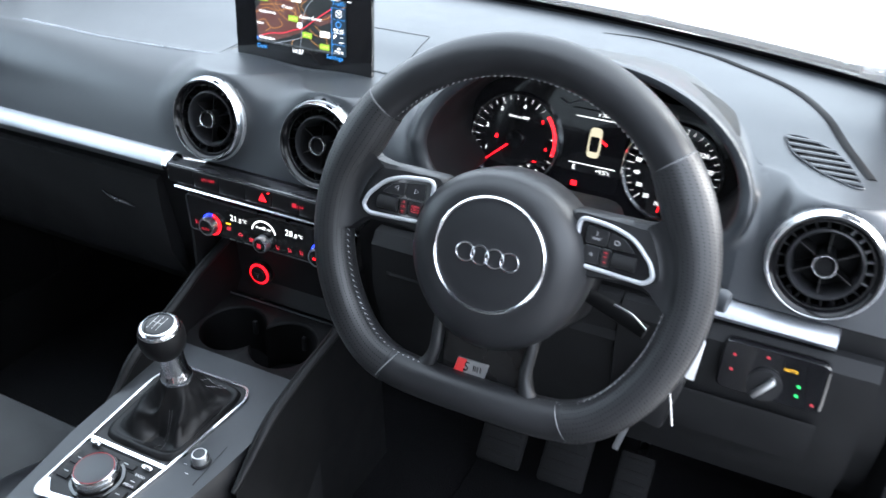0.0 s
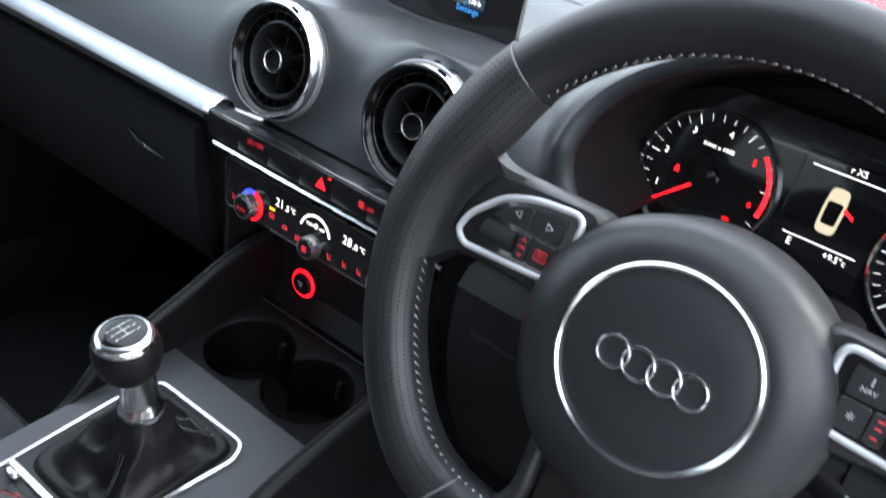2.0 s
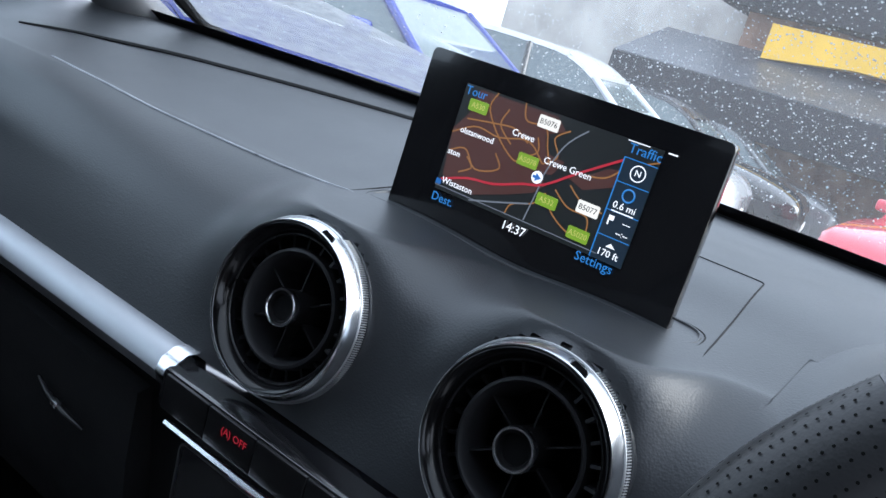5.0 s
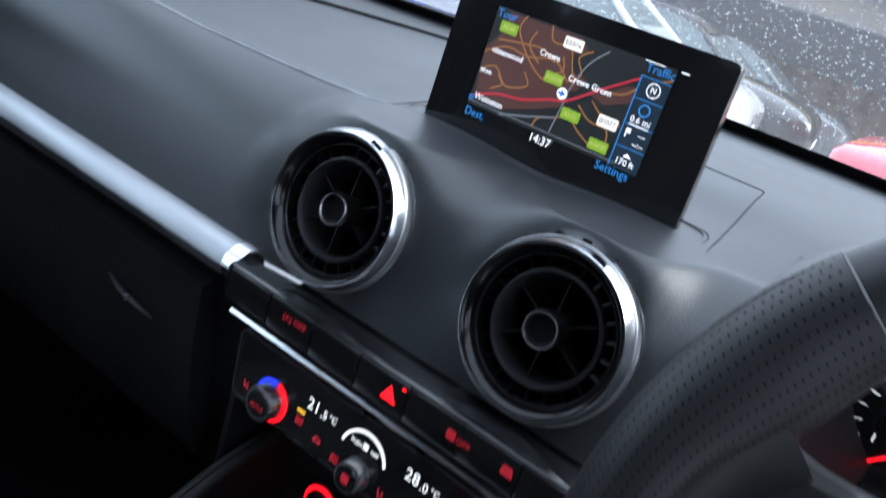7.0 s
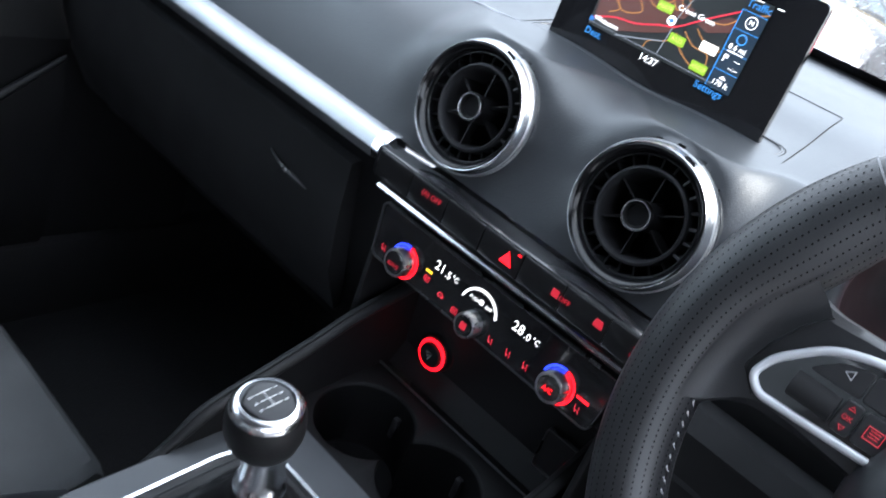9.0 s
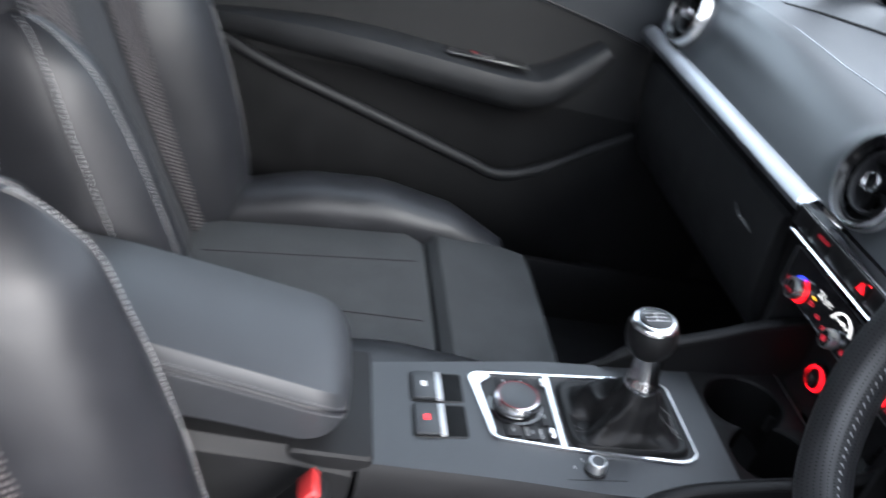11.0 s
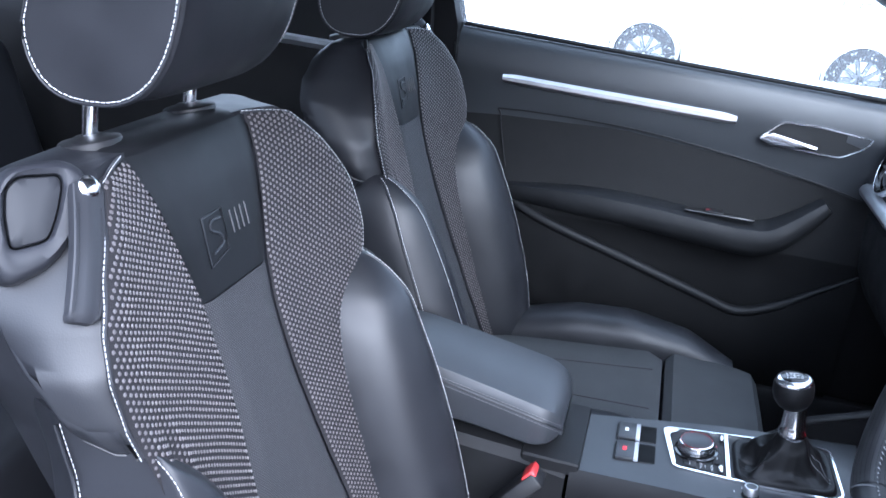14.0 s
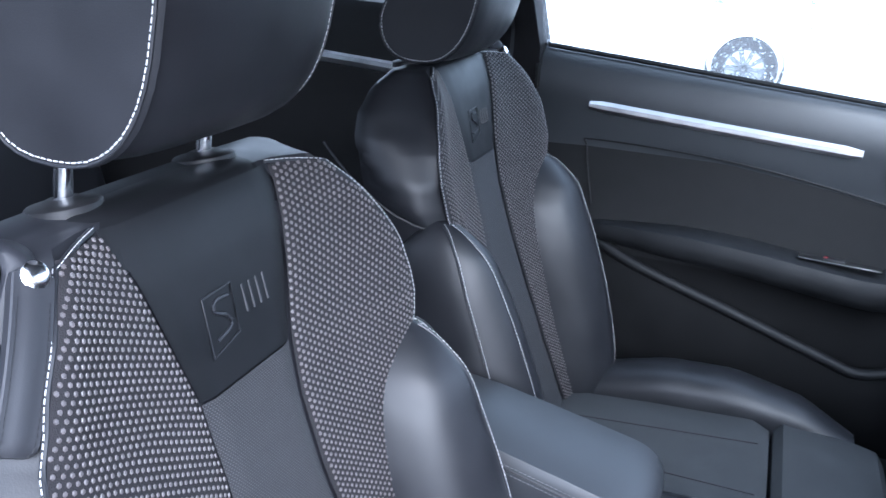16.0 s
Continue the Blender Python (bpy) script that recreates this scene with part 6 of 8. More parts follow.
# armrest
arm = thing("armrest", "black leather padded centre armrest with stitched edge", "armrest", (0, 0, 0))
rings = []
for k, y in enumerate(steps(-0.815, -0.535, 16) + [-0.535 + 0.056 * math.sin(a) for a in steps(0.15, 1.56, 14)]):
    z = lerp(y, (-0.815, -0.70, -0.60, -0.485), (0.742, 0.730, 0.712, 0.690))
    w = lerp(y, (-0.815, -0.62, -0.52, -0.485), (0.073, 0.078, 0.080, 0.080))
    b = lerp(y, (-0.815, -0.60, -0.52, -0.485), (0.655, 0.640, 0.630, 0.630))
    e = max(0.0, (y + 0.535) / 0.056)
    f = max(0.02, 1 - e ** 3.2) ** 0.4
    dip = 0.010 * (1 - f)
    w = 0.080 * (0.45 + 0.55 * f) if e > 0 else w
    b, z = (lerp(f, (0, 1), (0.662, b)), lerp(f, (0, 1), (0.672, z))) if e > 0 else (b, z)
    rings.append([(CX + w * px, y, (b if pz < 0 else z - dip) + dz) for px, pz, dz in ((-0.90, -1, 0), (-0.99, -1, 0.006), (-1.0, 1, -0.030), (-0.98, 1, -0.014), (-0.90, 1, -0.004), (-0.5, 1, 0.001), (0, 1, 0.002), (0.5, 1, 0.001), (0.90, 1, -0.004), (0.98, 1, -0.014), (1.0, 1, -0.030), (0.99, -1, 0.006), (0.90, -1, 0))])
part("armrest_pad", loft(rings), ARM_LEATHER, arm, "black leather pad")
for side, idx in ((1, 9), (-1, 3)):
    edge = [Vector(r[idx]) + Vector((side * 0.0008, 0, -0.002)) for r in rings]
    part("welt", tube([p + Vector((0, 0, -0.004)) for p in edge], 0.0016, 6), LEATHER, arm)
    stitches([p + Vector((side * 0.0006, 0, 0.0015)) for p in edge], arm, 0.0055, 0.0036, 0.0004, thread=DARK_THREAD)
    stitches([p + Vector((side * 0.0008, 0, -0.009)) for p in edge], arm, 0.0055, 0.0036, 0.0004, thread=DARK_THREAD)
# belt buckle
buckle = thing("belt_buckle", "red and black seat belt buckle beside the console", "buckle", m=pose(0.116, -0.514, 0.600, -40, -12, 0))
part("buckle_body", box(-0.022, 0.022, -0.012, 0.012, -0.06, 0.028, 0.005), HARD, buckle, "black buckle body")
part("release_button", box(-0.019, 0.019, -0.0145, -0.004, 0.010, 0.030, 0.003), RED_PLASTIC, buckle, "red release button")
# pedals in the driver's footwell
for k, (x, w, z) in enumerate(((0.47, 0.026, 0.40), (0.37, 0.036, 0.42), (0.27, 0.036, 0.42))):
    ped = thing("pedal", "black rubber pedal in the dark footwell", "pedal", m=pose(x, 0.20, z, -35, 0, 0), group="foot pedals")
    part("pad", box(-w, w, -0.006, 0.006, -0.05, 0.05, 0.006), RUBBER, ped)
    for j in range(5):
        part("pad_rib", box(-w * 0.8, w * 0.8, -0.0085, -0.005, -0.037 + j * 0.018, -0.030 + j * 0.018, 0.001), RUBBER, ped)
    part("pedal_arm", tube([(0, 0.006, 0), (0, 0.10, 0.12), (0, 0.10, 0.30)], 0.007, 8), DARKMETAL, ped)
for x in (-0.42, 0.42):
    lone("floor_mat", box(x - 0.22, x + 0.22, -0.30, 0.42, 0.27, 0.278, 0.004), CARPET, "black carpet floor mat", "floor mat", group="floor mats")

# ---- passenger door ----
door = thing("door_1", "black passenger door panel with armrest, closed", "car door", (0, 0, 0), kind="structure")


def sill_z(y):
    return 1.079 + (1.031 - 1.079) * (y + 0.84) / 0.832


rows = []
for y in steps(-0.865, 0.24, 30):
    s = sill_z(y)
    f = lerp(y, (-0.865, -0.1, 0.24), (0, 0, 0.02))
    zb = lerp(y, (-0.865, -0.76, -0.5, -0.3, -0.1, 0.0, 0.24), (0.895, 0.902, 0.908, 0.888, 0.855, 0.830, 0.80))
    rows.append([(x + f, y, z) for x, z in ((-0.80, s - 0.03), (-0.775, s), (-0.760, s + 0.001), (-0.747, s - 0.006), (-0.738, s - 0.025), (-0.733, s - 0.06), (-0.733, s - 0.085), (-0.737, s - 0.10), (-0.738, s - 0.125), (-0.742, max(s - 0.145, zb + 0.004)), (-0.744, zb), (-0.745, min(0.80, zb - 0.02)), (-0.740, min(0.76, zb - 0.035)), (-0.735, min(0.70, zb - 0.05)), (-0.735, 0.60), (-0.730, 0.50), (-0.735, 0.40), (-0.79, 0.37))])
DOOR_PAD = material("door_pad_plastic", (0.0085, 0.0090, 0.0102), 0.58, spec=0.25, grain=0.2, grain_size=0.0012)
INSERT = material("door_insert_cloth", (0.0048, 0.0050, 0.0056), 0.6, grain=0.2, grain_size=0.0012, spec=0.3)
part("door_skin", sheet([r[:11] for r in rows]), DASH, door, "dark grey soft door panel")
part("door_insert", sheet([r[10:14] for r in rows]), INSERT, door, "black door insert")
part("door_foot", sheet([r[13:] for r in rows]), FLANK, door, "black lower door panel")
part("outer_skin", box(-0.87, -0.80, -0.865, 0.24, 0.25, 1.045, 0.02), material("own_white_paint", (0.72, 0.73, 0.74), 0.25, coat=1.0), door, "white painted outer skin")
# edge rolls of the inset panel
inset = smooth_path([(-0.738, -0.735, 0.790), (-0.739, -0.758, 0.90), (-0.738, -0.740, 0.918), (-0.739, -0.50, 0.915), (-0.739, -0.30, 0.893), (-0.738, -0.10, 0.858), (-0.736, 0.0, 0.833)], 40)
part("inset_edge", tube(inset, 0.0016, 6), INSERT, door)
# aluminium strip
strip = []
for y in steps(-0.762, -0.277, 20):
    z = 0.9835 + (0.963 - 0.9835) * (y + 0.762) / 0.485
    h = 0.0108 * min(1.0, 0.70 + 14 * min(y + 0.762, -0.277 - y))
    strip.append([(-0.742, y, z - h), (-0.732, y, z - h), (-0.7265, y, z - 0.3 * h), (-0.727, y, z + 0.4 * h), (-0.733, y, z + h), (-0.742, y, z + h)])
part("door_strip", loft(strip), material("dull_aluminium", (0.46, 0.45, 0.46), 0.42, 1.0), door, "satin aluminium strip")
# inner handle in its chrome-edged bowl
TO_DOOR = Matrix(((0, 0, 1, -0.735), (1, 0, 0, 0), (0, 1, 0, 0), (0, 0, 0, 1)))
bowl = rounded([(-0.231, 0.933), (-0.190, 0.974), (-0.120, 0.974), (-0.015, 0.962), (-0.030, 0.940), (-0.071, 0.916), (-0.150, 0.920)], 0.010)
hand = part("handle_bowl", moved(plate(bowl, -0.01, 0.004, 0.002), TO_DOOR), LOWER, door, "black handle bowl")
part("bowl_frame", moved(frame_outline(bowl, 0.0030, 0.0, 0.0075), TO_DOOR), CHROME, hand, "chrome bowl edge")
part("handle_lever", loft([[(-0.729 + 0.012 * t + dx, -0.225 + 0.105 * t, 0.936 + dz - 0.004 * t) for dx, dz in ((0, -h), (0.009, -h), (0.011, 0), (0.009, h * 1.3), (0, h * 1.3))] for t, h in ((0, 0.003), (0.2, 0.011), (0.45, 0.009), (0.7, 0.006), (1, 0.003))]), CHROME, hand, "chrome door lever")
# armrest: a thick swept bar, with a rising front grip
path = smooth_path([(-0.725, -0.72, 0.742), (-0.705, -0.60, 0.748), (-0.695, -0.46, 0.748), (-0.690, -0.32, 0.738), (-0.688, -0.22, 0.732), (-0.690, -0.165, 0.742), (-0.696, -0.115, 0.780), (-0.705, -0.072, 0.822)], 40)
rings = []
for k, p in enumerate(path):
    t = (path[min(k + 1, 40)] - path[max(k - 1, 0)]).normalized()
    w = Vector((1, 0, 0))
    u = t.cross(w).normalized() * -1
    h = lerp(k, (0, 8, 24, 30, 36, 40), (0.018, 0.030, 0.034, 0.030, 0.022, 0.015))
    d = lerp(k, (0, 10, 30, 40), (0.012, 0.030, 0.030, 0.016))
    rings.append([p + w * d * a + u * h * b for a, b in ((-1.6, 0.9), (0.2, 0.95), (0.75, 0.8), (1.0, 0.3), (0.95, -0.3), (0.6, -0.8), (0, -1.0), (-1.6, -0.9))])
part("door_armrest", loft(rings), DOOR_PAD, door, "black padded door armrest")
sw = part("window_switch", moved(box(-0.07, 0.07, -0.012, 0.012, 0, 0.006, 0.003), pose(-0.692, -0.275, 0.772, 0, 0, 88)), GLOSS, door, "gloss black window switch")
part("switch_key", moved(box(-0.018, 0.018, -0.009, 0.009, 0.004, 0.010, 0.002), pose(-0.690, -0.285, 0.772, 0, 0, 88)), HARD, sw)
part("switch_edge", tube([(-0.678, -0.342, 0.7785), (-0.676, -0.208, 0.776)], 0.0005, 6), GREY, sw, "thin dark switch edge")
part("pictogram", box(-0.690, -0.686, -0.302, -0.296, 0.7815, 0.7828, 0.0002), RED_DIM, sw)
# door pocket with its ridge
ridge = smooth_path([(-0.722, -0.71, 0.722), (-0.706, -0.62, 0.690), (-0.700, -0.448, 0.641), (-0.697, -0.27, 0.588), (-0.697, -0.20, 0.570), (-0.700, -0.13, 0.592), (-0.704, -0.06, 0.635), (-0.708, 0.02, 0.685)], 40)
part("pocket_ridge", tube(ridge, [0.006] + [0.0105] * 30 + [0.008 - 0.0005 * k for k in range(10)], 12), DOOR_PAD, door, "dark grey pocket ridge")
part("pocket_wall", sheet([[p, p + Vector((0.006, 0, -0.05)), Vector((-0.705, p.y, 0.44)), Vector((-0.730, p.y, 0.38))] for p in ridge]), FLANK, door, "black pocket wall")
part("sill_seal", tube([(-0.752, y, sill_z(y) + 0.004) for y in steps(-0.86, 0.2, 20)], 0.005, 6), RUBBER, door, "black window seal")
part("shut_line", tube([(-0.752, -0.868, 1.085), (-0.735, -0.872, 1.04), (-0.735, -0.868, 0.90), (-0.735, -0.86, 0.70)], 0.006, 6), RUBBER, door, "black door seal")
# belt on the centre pillar
belt = thing("seat_belt", "black seat belt hanging on the centre pillar", "seat belt", (-0.70, -0.93, 0.0))
part("webbing", sheet([[(x, 0.0 + dy, z) for x in (-0.012, 0.012)] for z, dy in ((1.30, 0.0), (1.1, 0.012), (0.9, 0.016), (0.6, 0.01), (0.40, 0.0))]), RUBBER, belt, "black webbing")
part("guide", box(-0.02, 0.02, -0.006, 0.012, 1.285, 1.315, 0.004), HARD, belt, "black belt guide")

GUIDE = material("guide_grey_plastic", (0.016, 0.0165, 0.020), 0.52, spec=0.28)
FLAP = material("flap_grey_plastic", (0.014, 0.0145, 0.017), 0.55, spec=0.25)
STRAP = material("strap_leather", (0.021, 0.0215, 0.025), 0.55, spec=0.35, grain=0.1, grain_size=0.001)
# ---- seats: coordinates from the seat's own middle line ----
ZS = (0.46, 0.55, 0.60, 0.70, 0.80, 0.90, 1.00, 1.04, 1.075, 1.095, 1.105)
YC = (-0.63, -0.665, -0.685, -0.722, -0.757, -0.790, -0.816, -0.828, -0.845, -0.868, -0.905)
SHOULDER = dict(z=(0.46, 0.70, 0.86, 0.91, 0.95, 0.985, 1.02, 1.058, 1.075, 1.09, 1.105), w=(0.195, 0.202, 0.221, 0.232, 0.234, 0.226, 0.206, 0.176, 0.160, 0.143, 0.110))
CENTRE = dict(z=(0.46, 0.65, 0.74, 0.82, 0.88, 0.94, 1.0, 1.04, 1.08, 1.105), w=(0.112, 0.087, 0.072, 0.061, 0.059, 0.064, 0.081, 0.091, 0.103, 0.110))
BODY = dict(z=(0.46, 0.70, 0.86, 0.91, 0.95, 1.0, 1.03, 1.06, 1.08, 1.095, 1.105), w=(0.212, 0.220, 0.244, 0.257, 0.258, 0.249, 0.235, 0.208, 0.182, 0.152, 0.116))
HEM = (0.885, 0.885, 0.887, 0.892, 0.902, 0.918, 0.940, 0.965, 0.985)
HEM_OUT = (0.878, 0.875, 0.877, 0.890, 0.938, 0.998, 1.014, 1.016, 1.016)
WING_LOW = ((0.0, 0.012), (0.30, 0.004), (0.58, -0.008), (0.82, -0.024), (0.96, -0.045), (1.0, -0.068), (0.97, -0.095), (0.86, -0.120), (0.66, -0.140))
WING_HIGH = ((0.0, -0.002), (0.10, -0.013), (0.24, -0.026), (0.44, -0.042), (0.66, -0.058), (0.86, -0.078), (0.98, -0.102), (0.92, -0.124), (0.70, -0.142))


def yc(z):
    return lerp(z, ZS, YC)


def half(z):
    return lerp(z, SHOULDER["z"], SHOULDER["w"])


def centre_half(z):
    return lerp(z, CENTRE["z"], CENTRE["w"])


def front(x, z):
    """The backrest's front at x, z: flat in the middle, rising to the shoulders."""
    w, c = half(z), centre_half(z)
    a = abs(x)
    y = yc(z)
    if a > c:
        t = min(1.0, (a - c) / max(w - c, 1e-4))
        rise = lerp(z, (0.46, 0.9, 1.0, 1.05, 1.085, 1.105), (0.050, 0.058, 0.056, 0.046, 0.028, 0.012))
        y += (0.56 if x > 0 else lerp(z, (0.84, 0.93), (0.60, 0.92))) * rise * (0.45 * t + 0.55 * t * t)
        y -= 0.010 * max(0.0, (t - 0.75) / 0.25) ** 2
    groove = math.exp(-(((a - c) / 0.004) ** 2))
    if x > 0 and z < 0.91:
        # the cloth bunches where it runs in under the bolster
        q = w - a
        fade = min(1.0, (0.91 - z) / 0.04)
        y += fade * (0.0035 * math.exp(-(((q - 0.020) / 0.006) ** 2)) - 0.0030 * math.exp(-(((q - 0.034) / 0.006) ** 2)) + 0.0026 * math.exp(-(((q - 0.048) / 0.007) ** 2)))
    return y - 0.004 * groove


def patch(z_list, x_of, lift=0.0, tuck=0.0):
    """A piece of the backrest's front; x_of gives the row of x at a height. UVs in metres."""
    verts, uvs, n = [], [], None
    run, last = 0.0, None
    for z in z_list:
        xs_ = [float(v) for v in x_of(z)]
        n = len(xs_)
        here = Vector((0, yc(z), z))
        run += (here - last).length if last is not None else 0.0
        last = here
        for i, x in enumerate(xs_):
            verts.append(Vector((x, front(x, z) + lift - (tuck if i == n - 1 else 0.0), z)))
            uvs.append((x + 1.0, run + 1.0))
    rows_ = len(z_list)
    return verts, [(a * n + b, a * n + b + 1, (a + 1) * n + b + 1, (a + 1) * n + b) for a in range(rows_ - 1) for b in range(n - 1)], uvs


def knots(side):
    """The raised round knots of a side panel, in staggered columns that follow its inner edge."""
    zs_ = steps(0.475, 1.079, 320)
    run_ = [0.0]
    for z0, z1 in zip(zs_, zs_[1:]):
        run_.append(run_[-1] + math.hypot(z1 - z0, yc(z1) - yc(z0)))
    verts, faces = [], []
    for r in range(int(run_[-1] / 0.0034)):
        z = zr = lerp(r * 0.0034 + 0.002, run_, zs_)
        x0, x1 = half(z) * 0.980, centre_half(z) + 0.004
        xs_ = steps(x0, x1, 26)
        ys_ = [front(side * x, z) for x in xs_]
        arc = [0.0]
        for i in range(25):
            arc.append(arc[-1] + math.hypot(xs_[i + 1] - xs_[i], ys_[i + 1] - ys_[i]))
        for k in range(int(arc[-1] / 0.0104) + 1):
            u = arc[-1] - (0.0022 + 0.0104 * k + (0.0052 if r % 2 else 0.0))
            if u > arc[-1] - 0.001 or u < 0.001:
                continue
            z = zr + 0.05 * u * min(1.0, (zr - 0.475) / 0.05)
            x = side * lerp(u, arc, xs_)
            if abs(x) < centre_half(z) + 0.003 or abs(x) > half(z) * 0.985:
                continue
            y = front(x, z)
            n = Vector(((front(x - 0.002, z) - front(x + 0.002, z)) / 0.004, 1.0, (front(x, z - 0.002) - front(x, z + 0.002)) / 0.004)).normalized()
            t = Vector((1, 0, 0))
            t = (t - n * t.dot(n)).normalized()
            w = n.cross(t)
            p = Vector((x, y + 0.0014, z))
            b = len(verts)
            for d, h in ((1.0, -0.0003), (0.74, 0.0008)):
                verts += [p + t * (0.0019 * d * math.cos(q)) + w * (0.0021 * d * math.sin(q)) + n * h for q in (0.0, 1.0472, 2.0944, 3.1416, 4.1888, 5.2360)]
            verts.append(p + n * 0.0013)
            faces += [(b + i, b + (i + 1) % 6, b + 6 + (i + 1) % 6, b + 6 + i) for i in range(6)] + [(b + 6 + i, b + 6 + (i + 1) % 6, b + 12) for i in range(6)]
    return verts, faces


# the belt guide's own plane on the shoulder: across, up and outwards
GUIDE_AT, GUIDE_U, GUIDE_V = Vector((0.208, -0.849, 1.041)), Vector((-0.739, 0.674, 0.0)), Vector((-0.269, -0.295, 0.917))
GUIDE_N = Vector((0.618, 0.677, 0.399))


def guide_ring(outline, k, grow, depth, n=72):
    c = Vector((sum(p[0] for p in outline) / len(outline), sum(p[1] for p in outline) / len(outline), 0))
    loop_ = spread([Vector((p[0], p[1], 0)) for p in outline + outline[:1]], n + 1)[:-1]
    out_ = []
    for q in loop_:
        q = c + (q - c) * grow
        p = GUIDE_AT + GUIDE_U * q.x + GUIDE_V * q.y + GUIDE_N * depth
        out_.append(Vector((k * p.x, p.y, p.z)))
    return out_


def hem_z(i, overhung):
    return lerp(i, range(9), HEM_OUT if overhung else HEM)


def wing(z, i, overhung, deep=1.0, tuck=True):
    """A point of the backrest's side: a full wing that curls in to its hem, drawn in below it."""
    h, w = half(z), lerp(z, BODY["z"], BODY["w"])
    high = min(1.0, max(0.0, (z - 0.94) / 0.08))
    g, d = (lerp(i, range(9), [p[q] for p in WING_LOW]) * (1 - high) + lerp(i, range(9), [p[q] for p in WING_HIGH]) * high for q in (0, 1))
    hz = hem_z(i, overhung)
    x = h - 0.003 + (w - h) * g
    if overhung:
        x -= lerp(i, (0, 1, 8), (0.004, 0.018, 0.018)) * max(0.0, 1 - max(0.0, z - hz) / 0.075) ** 2
    if tuck:
        under = min(1.0, max(0.0, (hz + (0.014 if overhung else 0.0) - z) / 0.006))
        x -= under * ((0.012 if i == 0 else 0.030) if overhung else (0.007 if i else 0.0))
    return x, yc(z) + (d if d > 0 else d * deep), z


def bolster_rings(side, overhung):
    rings = []
    if overhung:
        zt = (0.455, 0.60, 0.72, 0.79, 0.84, 0.87, 0.90)
        for z in zt:
            xi, fy, xs_, xo = (lerp(z, zt, v) for v in ((0.140, 0.140, 0.148, 0.158, 0.174, 0.196, 0.206), (0.075, 0.088, 0.078, 0.062, 0.050, 0.038, 0.010), (0.215, 0.222, 0.221, 0.218, 0.216, 0.214, 0.212), (0.262, 0.268, 0.260, 0.238, 0.221, 0.218, 0.216)))
            corners = [(xi - 0.010, -0.08), (xi - 0.004, fy - 0.02), (xi + 0.012, fy), (xs_, fy - 0.006), (xo, -0.058), (xo - 0.020, -0.10)]
            rings.append([(side * px, yc(z) + py, z) for px, py in rounded(corners, 0.010, 6)])
    else:
        for z, xb, rx, dy, ry in ((0.455, 0.195, 0.055, 0.040, 0.060), (0.49, 0.198, 0.068, 0.050, 0.078), (0.56, 0.202, 0.072, 0.056, 0.090), (0.66, 0.203, 0.072, 0.056, 0.092), (0.75, 0.203, 0.069, 0.052, 0.088), (0.81, 0.206, 0.062, 0.050, 0.080), (0.85, 0.211, 0.050, 0.054, 0.068), (0.872, 0.216, 0.038, 0.060, 0.050), (0.890, 0.221, 0.022, 0.064, 0.028), (0.900, 0.222, 0.010, 0.050, 0.012)):
            corners = [(-1.0, -1.0), (-0.97, -0.10), (-0.58, 0.70), (0.38, 1.02), (1.0, 0.34), (1.0, -1.0)]
            rings.append([(side * (xb + rx * px), yc(z) - 0.012 + dy * 0.4 + ry * py + (lerp(z, (0.50, 0.62, 0.70, 0.81, 0.85, 0.90), (-0.008, 0.002, 0.009, 0.013, 0.016, 0.016)) if side < 0 else 0.0), z) for px, py in rounded(corners, 0.50, 6)])
    # smooth between the given sections
    fine = [smooth_path([r[j] for r in rings], 36) for j in range(36)]
    return [[fine[j][i] for j in range(36)] for i in range(37)]


